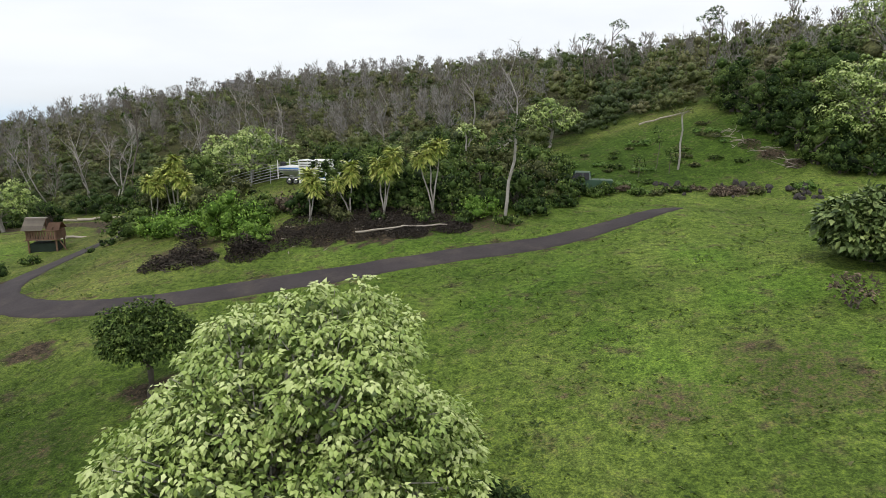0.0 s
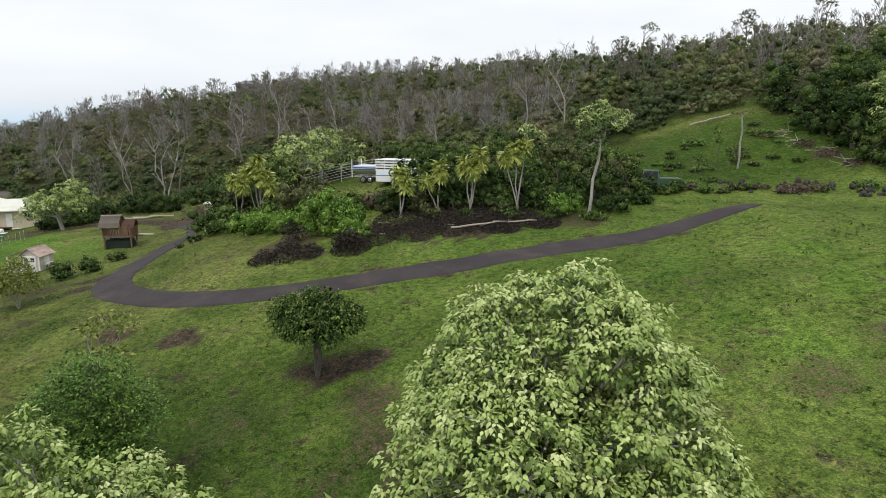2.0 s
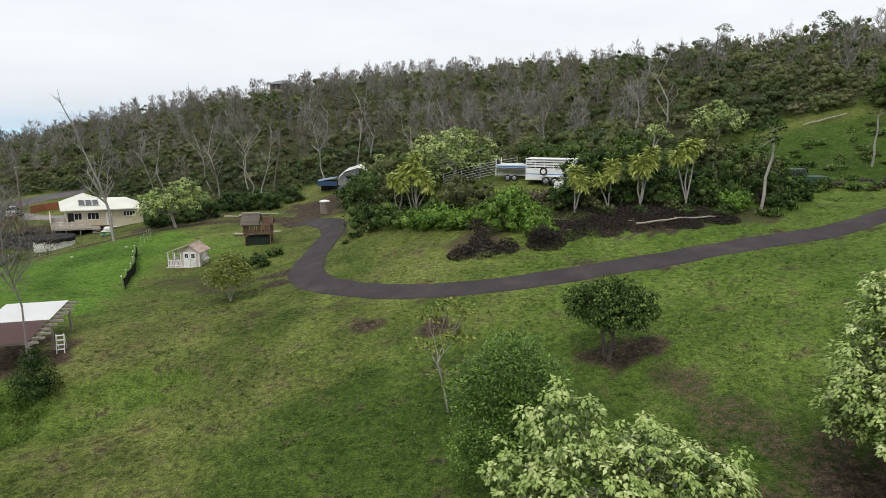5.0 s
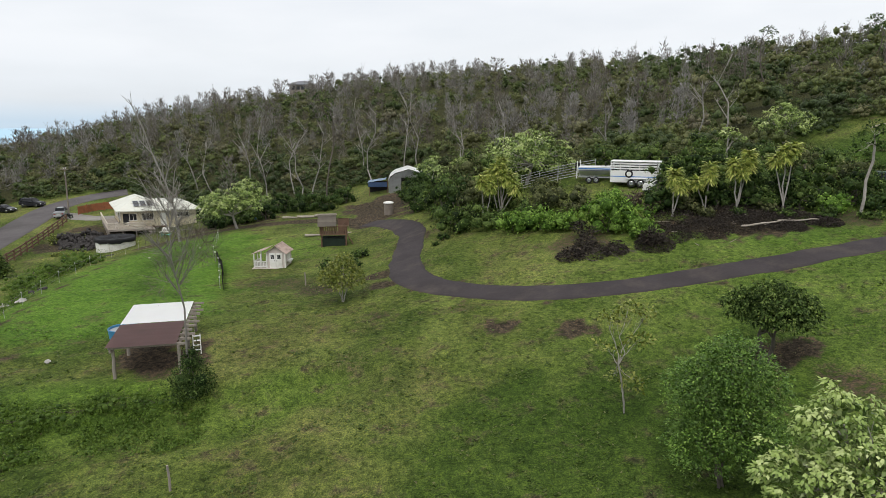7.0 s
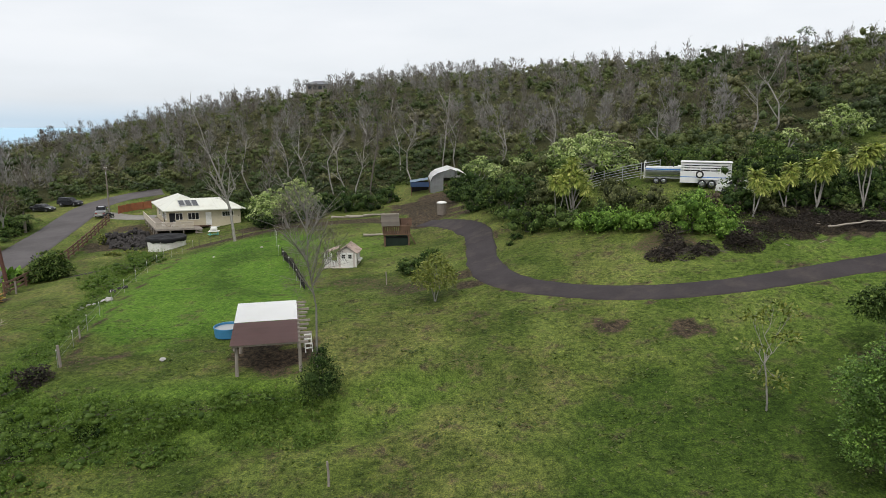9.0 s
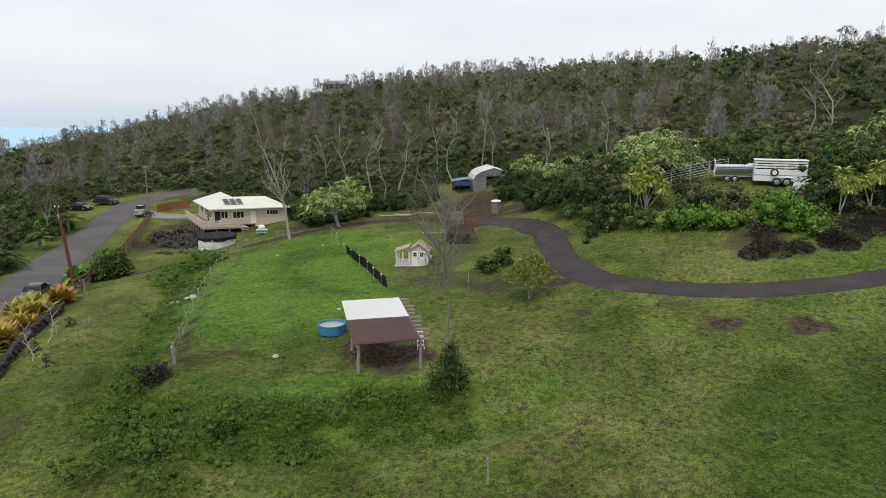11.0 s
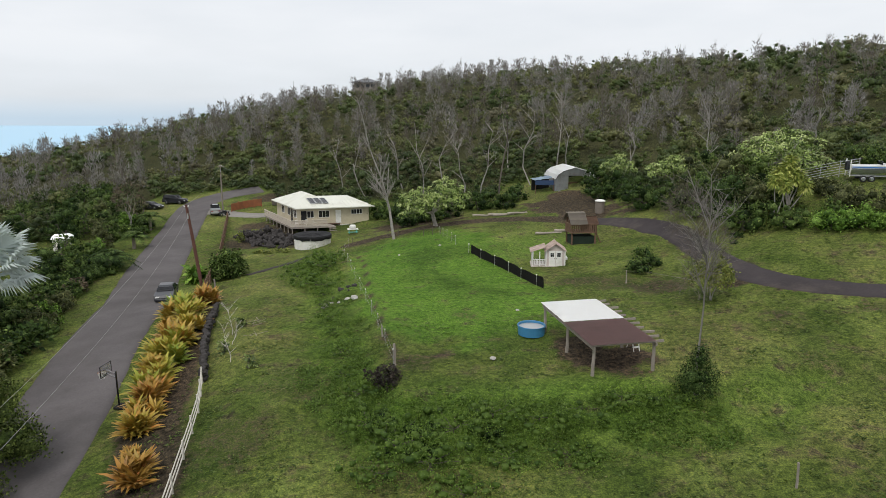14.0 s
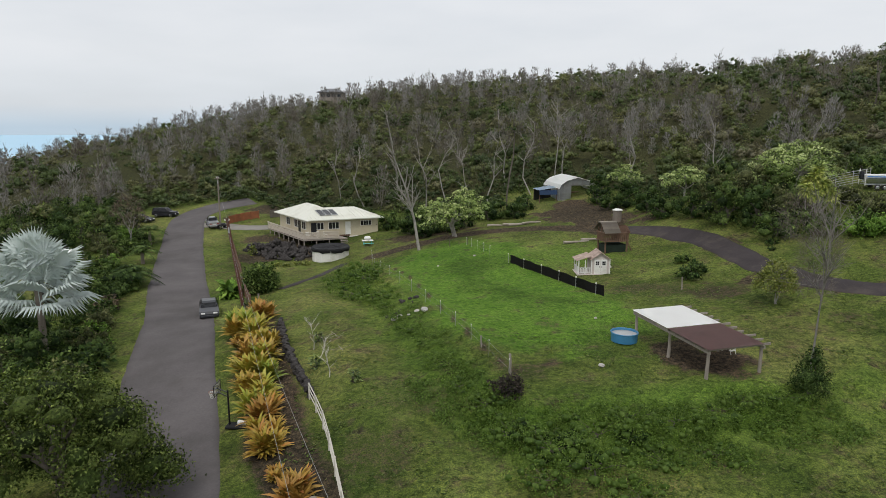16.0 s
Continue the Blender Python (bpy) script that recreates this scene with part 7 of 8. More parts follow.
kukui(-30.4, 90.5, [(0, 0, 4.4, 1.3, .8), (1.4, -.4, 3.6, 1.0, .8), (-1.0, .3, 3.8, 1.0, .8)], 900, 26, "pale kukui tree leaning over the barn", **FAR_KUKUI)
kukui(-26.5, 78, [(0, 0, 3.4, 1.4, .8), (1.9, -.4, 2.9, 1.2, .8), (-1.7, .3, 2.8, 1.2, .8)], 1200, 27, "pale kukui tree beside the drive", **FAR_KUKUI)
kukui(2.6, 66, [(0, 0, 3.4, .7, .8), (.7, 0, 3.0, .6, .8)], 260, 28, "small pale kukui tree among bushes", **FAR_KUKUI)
tree("yellow_green_tree", -36.0, 40.4, [(0, 0, 2.2, 1.15, .85), (.7, .2, 1.8, .9, .8), (-.8, 0, 1.7, .95, .8), (.1, -.6, 1.5, .8, .8), (0, .3, 2.9, .7, .8)],
     dict(n=1000, size=.2, shape="oval", per=3, droop=.3, depth=.5, low=-.5), .05, 31, "thin yellow-green young tree with several stems", material="yellow_leaf", stems=3, fork=.4, bark="pale_bark")
tree("sapling", -20.3, 22.3, [(0, .3, 4.9, .5, .6), (.8, .2, 4.6, .45, .6), (-.8, .3, 4.4, .5, .5), (.3, -.3, 3.6, .6, .4), (-.9, 0, 3.2, .5, .3), (.3, 0, 1.5, .55, .35), (-.4, .2, 1.7, .4, .3)],
     dict(n=210, size=.2, shape="oval", per=3, droop=.3, depth=.6, spread=.7), .05, 32, "slender young tree with sparse bright leaves", material="yellow_leaf", stems=1, fork=.5, bark="pale_bark")
tree("feathery_tree", -18.1, 17.0, [(0, 0, 4.7, 1.15, .9), (.9, .2, 3.8, 1.1, .9), (-.9, .1, 3.7, 1.15, .9), (.2, -.8, 2.6, 1.2, .9), (.1, .7, 2.4, 1.2, .9), (-1.1, -.4, 1.8, 1.0, .9), (1.1, -.3, 1.6, 1.0, .9)],
     dict(n=19000, size=.11, shape="oval", clump=18, clump_r=.28, droop=.1, depth=.45, low=-.6, spread=.6, inner=.3), .07, 33, "soft green tree with fine feathery foliage", material="weed_leaf", stems=3, fork=.3)
bush("round_bush", 19.6, 28.6, 2.1, 3.1, 900, "sage_leaf", 34, "bushy green tree with long drooping leaves", .34, "oval", 6, per=4, droop=.5)
bush("dry_bush", 16.0, 24.0, 1.0, 1.4, 120, "dry_leaf", 35, "sparse dry bush with bare twigs", .16, "oval", 3)
tree("dark_bush", -42.0, 27.0, [(0, 0, .5, .95, .7), (.35, .1, 1.0, .75, .8), (-.35, -.15, 1.1, .75, .8), (.05, .2, 1.7, .6, .9), (.0, -.2, 2.1, .45, .9), (.1, 0, 2.6, .35, 1.0)], dict(n=3600, size=.1, core=.55, cuts=2, low=-.6, depth=.4, rough=.32, lean=.9), .05, 36,
     "dark leafy bush beside the pole shelter", "bush", material="dark_leaf", stems=3, fork=.3)
bush("dark_bush", -38.6, 50.0, 1.25, 2.0, 420, "dark_leaf", 37, "dark-leaved shrub with dead twigs on worn ground", .2, "spray", 5)
bush("dark_bush", -37.0, 51.6, 1.1, 1.4, 360, "dark_leaf", 57, "dark-leaved shrub with dead twigs on worn ground", .2, "spray", 5)
bush("dark_bush", -36.6, 55.5, 1.0, 1.1, 300, "mid_leaf", 38, "low green shrub beside the drive", .2, "spray", 5)
bush("dark_bush", -28.6, 53.6, .8, .7, 160, "dark_leaf", 39, "low dark shrub beside the drive", .18, "spray", 3)
bush("dark_bush", -29.4, 52.2, .45, .5, 90, "dark_leaf", 40, "low dark shrub beside the drive", .16, "spray", 3)
bush("dark_bush", -58.9, 29.0, 1.0, .95, 300, "litter_leaf", 41, "dark dry-looking shrub on the bank", .18, "spray", 4)
for k, (x, y, r, h) in enumerate(((-58.9, 25.6, 1.1, .8), (-57.6, 23.0, .9, .8), (-56.0, 22.9, .8, .8), (-56.6, 24.6, 1.2, .7), (-53.4, 24.4, .9, .6))):
    bush("bank_bush", x, y, r, h, 300, "dark_leaf", 480 + k, "low dark-green scrubby bush on the grassy bank", .14, "spray", 5)
bush("large_shrub", -80.6, 65.8, 2.1, 3.2, 700, "mid_leaf", 42, "leafy green shrub beside the brown fence", .3, "oval", 6, per=2)
bush("banana_plant", -83.6, 63.8, .8, 1.8, 60, "bright_leaf", 43, "small plant with broad green leaves", .8, "oval", 3, droop=.3)
bush("yellow_shrub", -86.2, 87.5, .5, 1.4, 90, "yellow_leaf", 44, "small yellow-leaved shrub among lava stones", .25, "oval", 3)
for k, (x, y) in enumerate(((-81.6, 80.4), (-80.2, 79.6), (-78.6, 80.3), (-77.6, 79.8))):
    bush("yellow_groundcover", x, y, .9, .5, 130, "yellow_leaf", 45 + k, "low yellow flowering groundcover by the tank", .18, "spray", 3, category="plant")
bush("hedge_shrub", -13.2, 8.6, 1.0, 1.2, 200, "dark_leaf", 52, "dark low shrub under the kukui trees", .2)
bush("dark_bush", 1.4, 15.6, 1.2, 1.0, 340, "dark_leaf", 53, "dark weedy bush under the kukui tree", .18)


def grove(rows, name, label, **more):
    for k, (x, y, r, h, n, mat) in enumerate(rows):
        bush(name, x, y, r, h, n, mat, 700 + k + int(abs(x) * 3), label, **more)


# thicket on the bank above the drive
grove([(-15.4, 45.6, 2.3, 3.7, 1500, "bright_leaf"), (-13.6, 44.9, 1.7, 2.2, 700, "bright_leaf"), (-22.4, 49.8, 2.0, 2.0, 800, "bright_leaf"), (-20.3, 48.6, 1.9, 2.1, 800, "bright_leaf"), (-13.2, 43.2, 1.4, 1.1, 400, "bright_leaf"), (-18.6, 47.6, 1.8, 1.7, 500, "bright_leaf")],
      "vine_mound", "mound of bright green climbing vines on the bank", size=.19, lobes=9)
bush("dark_bush", -13.3, 41.6, .95, 1.2, 420, "litter_leaf", 51, "dark brown half-dead bush at the foot of the bank", .16, "spray", 4)
bush("dark_bush", -17.7, 44.4, 1.0, 1.7, 260, "litter_leaf", 56, "dead purple-brown bush between vine mounds", .15, "spray", 5)
grove([(-27.4, 55.0, 2.4, 3.2, 600, "mid_leaf"), (-27.0, 59.0, 2.6, 5.2, 700, "dark_leaf"), (-24.6, 52.6, 2.0, 2.4, 450, "mid_leaf"), (-28.6, 63.0, 2.6, 5.6, 700, "mid_leaf"), (-25.4, 64.0, 2.8, 6.2, 700, "olive_leaf"), (-28.2, 66.4, 2.2, 6.4, 700, "olive_leaf"), (-23.2, 61.4, 2.2, 5.4, 700, "mid_leaf"),
       (-31.5, 73.0, 2.4, 3.6, 600, "dark_leaf"), (-29.2, 69.0, 2.6, 4.4, 650, "dark_leaf"), (-31.0, 79, 2.4, 4.0, 600, "dark_leaf"), (-31.2, 86, 2.6, 4.6, 600, "dark_leaf"), (-25.5, 71, 2.8, 5.4, 650, "mid_leaf"),
       (-22.8, 57.6, 2.3, 3.6, 500, "mid_leaf"), (-25.6, 57.2, 2.2, 4.6, 500, "olive_leaf")],
      "thicket_bush", "dense green bush in the thicket beside the drive", size=.34)
grove([(-19.2, 53.0, 2.3, 3.4, 700, "olive_leaf"), (-16.8, 51.0, 1.9, 2.5, 500, "olive_leaf"), (-18.6, 57.6, 1.9, 2.4, 400, "olive_leaf"), (-14.2, 49.6, 1.5, 2.1, 420, "mid_leaf"), (-12.4, 50.2, 1.3, 1.9, 340, "dry_leaf"),
       (-8.6, 49.2, 1.5, 4.9, 760, "mid_leaf"), (-9.9, 49.5, 1.0, 4.6, 500, "dark_leaf"), (-7.0, 50.0, 1.8, 4.8, 720, "dark_leaf"), (-11.0, 48.6, 1.0, 1.5, 240, "dry_leaf"), (-21.4, 51.0, 1.6, 2.4, 420, "mid_leaf")],
      "dry_bush", "brownish half-dry bush on the bank", size=.22)
grove([(-6.2, 51.0, 2.2, 3.4, 600, "mid_leaf"), (-2.6, 51.0, 2.3, 3.5, 620, "mid_leaf"), (0.6, 50.6, 2.4, 3.8, 640, "dark_leaf"), (3.4, 50.2, 2.5, 4.0, 640, "mid_leaf"), (-4.4, 53.4, 2.4, 4.2, 560, "mid_leaf"),
       (0.2, 54.0, 2.6, 4.4, 560, "mid_leaf"), (5.8, 48.6, 2.2, 3.6, 560, "dark_leaf"), (7.4, 51.6, 2.2, 3.8, 500, "olive_leaf"), (3.6, 55.2, 2.6, 4.6, 500, "olive_leaf"), (8.4, 56.4, 2.4, 4.2, 460, "mid_leaf"),
       (0.9, 47.6, 1.5, 3.2, 460, "mid_leaf"), (2.6, 46.0, 1.5, 2.0, 420, "bright_leaf"), (6.4, 46.4, 1.4, 1.5, 300, "dark_leaf"), (9.2, 48.6, 1.2, 1.0, 240, "dark_leaf"), (9.8, 51.0, 1.3, 2.2, 260, "mid_leaf"), (-8.6, 52.6, 2.0, 3.0, 460, "mid_leaf"),
       (4.6, 44.2, 1.0, .7, 160, "mid_leaf"), (13.6, 52.6, 1.0, 1.6, 200, "mid_leaf"), (11.2, 52.3, 1.1, 1.7, 200, "dark_leaf"), (12.4, 51.9, .9, 1.1, 200, "mid_leaf"), (9.9, 53.4, 1.3, 3.4, 200, "mid_leaf")],
      "thicket_bush", "dense dark-green bush in the thicket on the bank", size=.3)
grove([(-61.5, 85.5, 1.8, 2.2, 460, "dark_leaf"), (-60.0, 88.4, 2.2, 3.0, 520, "dark_leaf"), (-57.6, 87.0, 2.0, 2.4, 460, "mid_leaf"), (-63.4, 91.0, 2.4, 3.2, 520, "dark_leaf"), (-59.0, 92.4, 2.4, 3.6, 520, "dark_leaf"), (-55.4, 89.4, 2.2, 3.2, 500, "dark_leaf"),
       (-66.5, 97.5, 2.4, 3.0, 480, "mid_leaf"), (-70.5, 101, 2.4, 2.8, 480, "dark_leaf"), (-62.0, 96.0, 2.4, 4.0, 520, "dark_leaf"), (-75.5, 104, 2.2, 2.4, 420, "dry_leaf")],
      "yard_bush", "dark leafy bush behind the house", size=.32)
grove([(-10.6, 48.4, 1.5, 2.6, 500, "dark_leaf"), (-8.4, 47.9, 1.3, 2.0, 500, "olive_leaf"), (-5.8, 48.6, 1.5, 2.9, 500, "dark_leaf"), (-3.0, 48.7, 1.6, 3.0, 500, "dark_leaf"), (-1.8, 48.0, 1.2, 2.2, 400, "mid_leaf"), (0.0, 48.2, 1.4, 2.6, 400, "dark_leaf"),
       (-7.4, 46.4, .9, 1.0, 200, "olive_leaf"), (-4.8, 46.2, .8, .8, 200, "dark_leaf"), (-1.4, 45.6, .9, .9, 200, "mid_leaf"), (1.6, 44.9, 1.0, 1.1, 200, "dark_leaf"), (-2.2, 46.8, .8, 1.1, 200, "olive_leaf")],
      "thicket_bush", "dark shaded bush under the dracaenas", size=.2)
# second row between bank and woods
rng = random.Random(77)
grove([(-22, 67.5, 2.0, 2.6, 400, "olive_leaf"), (-18, 68.5, 2.2, 2.8, 400, "mid_leaf"), (-14, 67.5, 2.2, 3.0, 420, "olive_leaf"), (-10.5, 66, 2.2, 3.0, 420, "mid_leaf"), (-7, 64.5, 2.2, 3.2, 420, "mid_leaf"), (-4, 62, 2.2, 3.4, 420, "olive_leaf"), (-5.6, 58.4, 2.0, 3.2, 420, "mid_leaf"),
       (-33.4, 93.0, 2.0, 3.4, 420, "dark_leaf"), (-31.8, 97.0, 2.2, 4.6, 460, "dark_leaf"), (-33.8, 87.0, 1.8, 3.0, 400, "dark_leaf"), (-46.8, 92.6, 2.4, 3.6, 460, "dark_leaf"), (-50.6, 93.5, 2.4, 4.0, 460, "dark_leaf"), (-44.5, 97.5, 2.2, 3.6, 420, "dark_leaf"), (-54, 95.4, 2.2, 3.6, 420, "dark_leaf")],
      "thicket_bush", "dense green bush at the edge of the yard", size=.36)
for k in range(34):
    x = rng.uniform(-26, 12)
    y = rng.uniform(57, 70) + (4 if x < -14 else 0)
    if -24 < x < -5 and y < 66:
        continue
    bush("woodland_bush", x, y, rng.uniform(1.6, 2.6), rng.uniform(2.2, 3.8), 330, rng.choice(("mid_leaf", "dark_leaf", "olive_leaf", "mid_leaf")), 800 + k, "green bush at the edge of the woods", .36)
# knoll and brush beside it
for k in range(16):
    x, y = rng.uniform(30, 44), rng.uniform(54, 72)
    bush("woodland_bush", x, y, rng.uniform(2.0, 3.2), rng.uniform(3.6, 6.4), 420, rng.choice(("dark_leaf", "dark_leaf", "mid_leaf")), 860 + k, "dark-green bush at the edge of the woods", .36)
for k in range(10):
    x, y = rng.uniform(21.5, 25.5), rng.uniform(49.6, 52)
    bush("dry_brush", x, y, rng.uniform(.5, .9), rng.uniform(.3, .6), 110, "dry_leaf", 890 + k, "low reddish-brown dry brush at the foot of the slope", .16)
for k in range(20):
    x = rng.uniform(9, 29)
    y = 53.6 - .012 * (x - 10) ** 2 + rng.uniform(-1.6, 1.8)
    bush("weed_clump", x, y, rng.uniform(.5, 1.3), rng.uniform(.25, .7), 150, rng.choice(("weed_leaf", "mid_leaf", "dark_leaf", "olive_leaf", "dry_leaf")), 910 + k, "dark weedy clump at the foot of the knoll", .16)
for k, (x, y, q, h) in enumerate(((31.4, 61.5, 2.4, 5.0), (32.0, 58.0, 2.4, 5.6), (31.8, 54.8, 2.0, 4.2), (32.4, 52.2, 1.8, 3.2), (34.0, 50.8, 1.8, 3.0), (35.8, 51.4, 2.0, 3.4), (34.0, 55.4, 2.4, 4.4), (33.6, 60.6, 2.6, 5.4), (36.4, 61.0, 3.0, 5.6), (38.6, 54.0, 2.6, 4.6))):
    bush("woodland_bush", x, y, q, h, 460, ("dark_leaf", "dark_leaf", "mid_leaf")[k % 3], 960 + k, "dark-green bush at the edge of the woods", .3)
for k in range(34):
    x, y = rng.uniform(11, 28), rng.uniform(53.5, 67)
    bush("weed_clump", x, y, rng.uniform(.5, 1.2), rng.uniform(.2, .5), 130, rng.choice(("weed_leaf", "mid_leaf", "olive_leaf")), 980 + k, "low weeds on the grassy knoll", .14)
for k, (x, y, h) in enumerate(((17.4, 57.3, 1.6), (19.5, 59.0, 3.4), (20.3, 57.6, 1.8))):
    tree("sapling", x, y, [(0, 0, h, .4, .7), (.25, 0, h * .75, .35, .7)], dict(n=70, size=.22, shape="oval", per=2, droop=.3), .035, 930 + k, "thin young tree on the grassy knoll", material="mid_leaf", fork=.6)

# bank of litter, dead wood
def litter(name, rows, n, material, seed, label, size=.2):
    """Loose leaves and twigs strewn over rounds (x, y, r, heap)."""
    r = np.random.RandomState(seed)
    k = r.randint(0, len(rows), n)
    q, a = np.sqrt(r.rand(n)), r.rand(n) * 6.283
    L = np.array(rows, float)[k]
    x, y = L[:, 0] + L[:, 2] * q * np.cos(a), L[:, 1] + L[:, 2] * q * np.sin(a)
    z = heights(x, y) + L[:, 3] * (1 - q ** 2) * r.rand(n) + .03
    h = r.normal(0, 1, (n, 3))
    h[:, 2] *= .35
    v, f = leaves(np.stack([x, y, z], 1), h, size * r.uniform(.5, 1.5, n), "flake", r, 1.0)
    return tagged(new(name, mesh_of(name, v, f, M[material])), label, "litter", kind="stuff")


litter("leaf_litter", [(-8.5, 43.8, 2.2, .7), (-6, 44.6, 2.4, .7), (-3.4, 45.0, 2.4, .6), (-11.6, 43.4, 2.0, .7), (-.8, 45.2, 2.0, .5), (-9.6, 46.6, 2.4, .6), (-5.4, 47.2, 2.4, .5), (-2.0, 47.4, 2.4, .5), (-13.0, 41.6, 1.5, .8), (-2.4, 43.2, 1.4, .4), (.8, 43.8, 1.3, .4)],
       30000, "litter_leaf", 51, "dark leaf litter and mulch over the bank", .11)
litter("brush_pile", [(-19.2, 41.5, 1.1, .8), (-17.6, 41.4, 1.3, 1.1), (-15.9, 41.4, 1.0, .8), (-17.8, 42.6, 1.1, 1.2)], 3200, "litter_leaf", 52, "pile of dark cut branches and dead leaves", .15)
litter("brush_pile", [(28.6, 60.4, 1.0, .4), (29.4, 57.6, 1.0, .4), (30.2, 55.2, .9, .3), (23.4, 50.6, 1.2, .3)], 2200, "dry_leaf", 53, "strewn brown cut brush down the slope", .14)


def sticks(name, rows, n, seed, label, length=1.4, material="pale_stick", r0=.035):
    r = random.Random(seed)
    x0, y0 = rows[0][:2]
    s = thing(name, x0, y0, None, 0, label, "branches")
    o = Vector((x0, y0, ground_z(x0, y0)))
    for i in range(n):
        x, y, rad, heap = r.choice(rows)
        a, q = r.uniform(0, 6.283), rad * math.sqrt(r.random())
        px, py = x + q * math.cos(a), y + q * math.sin(a)
        c = Vector((px, py, ground_z(px, py) + heap * (1 - q / rad) * r.random() + .06)) - o
        d = Vector((r.uniform(-1, 1), r.uniform(-1, 1), r.uniform(-.15, .25))).normalized() * length * r.uniform(.4, 1)
        bm = bmesh.new()
        limb(bm, c - d * .5, c + d * .5, r0 * r.uniform(.6, 1.3), r0 * .4, r, .15, 3, 5)
        part("branch", bm, M[material], s)


sticks("cut_branches", [(-19.2, 41.5, 1.2, .6), (-17.4, 41.2, 1.2, .6), (-17.4, 43.8, 1.4, 1.6), (-15.9, 41.2, 1.0, .4)], 40, 61, "tangle of dead branches on the brush pile", 1.7, "bark")
sticks("cut_branches", [(28.4, 61, 1.2, .4), (29.2, 58.2, 1.2, .4), (30.0, 55.6, 1.1, .4), (27.6, 63.5, 1.2, .4)], 40, 62, "pale dead branches strewn down the slope", 2.4)
sticks("cut_branches", [(-9, 44, 3.5, .4), (-3, 45, 3.5, .4)], 22, 63, "dead sticks scattered over the bank", 1.2)
surface("pale_stone", (0.42, 0.40, 0.37), 0.9, 0.2, 2.0, 14.0, 0.4)
for k, (x, y, r) in enumerate(((-65.6, 45.6, .34), (-65.1, 45.8, .26), (-63.7, 45.7, .28), (-63.1, 45.4, .36), (-64.4, 45.4, .16), (-52.6, 31.6, .2), (-50.2, 40.5, .14), (-56.4, 66.4, .16), (-60.8, 63.2, .14))):
    stone = bmesh.new()
    bmesh.ops.create_icosphere(stone, subdivisions=2, radius=r)
    q = random.Random(90 + k)
    for v in stone.verts:
        v.co *= q.uniform(.82, 1.12)
        v.co.z *= .6
    me = bpy.data.meshes.new("field_stone")
    stone.to_mesh(me)
    stone.free()
    me.materials.append(M["pale_stone"])
    ob = new("field_stone", me)
    ob.matrix_world = pose(x, y, ground_z(x, y) + .25 * r, 0, 0, 40 * k)
    tagged(ob, "pale weathered stone lying in the grass", "stone", "pale stones on the grass")
sticks("fallen_twigs", [(-69.6, 39.5, .7, .2), (-70.6, 42.0, .8, .4)], 9, 64, "pale fallen twigs beside the wall", 1.6, "pale_stick", .02)
for a, b, r0 in (((-6.0, 43.0, .35), (-2.8, 43.5, .38), .08), ((-2.9, 43.7, .35), (.3, 43.8, .25), .07), ((21.5, 71.4, .3), (26.0, 70.8, .35), .10)):
    g = thing("fallen_tree", a[0], a[1], None, 0, "long weathered grey trunk lying across the bank", "log")
    bm = bmesh.new()
    o = Vector((a[0], a[1], ground_z(a[0], a[1])))
    limb(bm, Vector((a[0], a[1], ground_z(a[0], a[1]) + a[2])) - o, Vector((b[0], b[1], ground_z(b[0], b[1]) + b[2])) - o, r0, r0 * .7, random.Random(int(r0 * 100)), .05, 6, 8)
    part("trunk", bm, M["pale_stick"], g)


def dracaena(x, y, heads, label, seed, z=None, size=.72):
    """Cane plants: bare pale canes, each with a long shaggy head of strap leaves. Heads: (dx, dy, height, length of head)."""
    t = thing("dracaena", x, y, z, 0, label, "plant", "dracaena plants")
    r = random.Random(seed)
    q = np.random.RandomState(seed)
    for dx, dy, h, hl in heads:
        bm = bmesh.new()
        limb(bm, (r.uniform(-.12, .12), r.uniform(-.12, .12), -.1), (dx, dy, h - hl * .5), .07, .045, r, .05, 4, 7)
        c = part("cane", bm, M["pale_bark"], t)
        n = int(360 * hl / 1.4)
        u = q.rand(n)
        a = q.rand(n) * 6.283
        pos = np.stack([dx + .05 * np.cos(a), dy + .05 * np.sin(a), h - hl * .5 + hl * .62 * u], 1)
        head = np.stack([np.cos(a), np.sin(a), .9 * u - .65 + q.normal(0, .25, n)], 1)
        v, f = leaves(pos, head, size * q.uniform(.75, 1.2, n), "strap", q, .25)
        part("leaf_head", mesh_of("leaf_head", v, f, M["dracaena_leaf"]), None, c, "shaggy head of yellow-green strap leaves")
    return t


dracaena(-4.4, 47.6, [(-.45, 0, 3.9, 1.6), (.1, -.2, 3.6, 1.5), (.75, .1, 4.5, 2.2)], "group of tall dracaenas with pale canes", 101)
dracaena(-6.9, 47.6, [(.1, 0, 3.6, 1.9), (-.9, -.1, 2.6, 1.0)], "slim dracaena with one shaggy head", 102)
dracaena(-9.9, 47.0, [(.0, 0, 3.5, 1.6), (.5, -.2, 2.9, 1.5)], "pair of dracaenas with shaggy heads", 103)
dracaena(-.8, 47.2, [(-.2, 0, 4.9, 1.6), (.5, .1, 5.2, 1.2), (-.9, .1, 4.3, 1.2)], "tall dracaena clump with yellow-green heads", 104)
dracaena(-23.3, 55.4, [(-.3, 0, 4.6, 1.6), (.4, -.2, 4.0, 1.5), (.1, .3, 5.3, 1.2), (.9, 0, 3.8, 1.4), (-1.0, 0, 4.2, 1.3), (1.3, -.5, 3.0, 1.4)], "leafy clump of yellow-green dracaenas", 105)
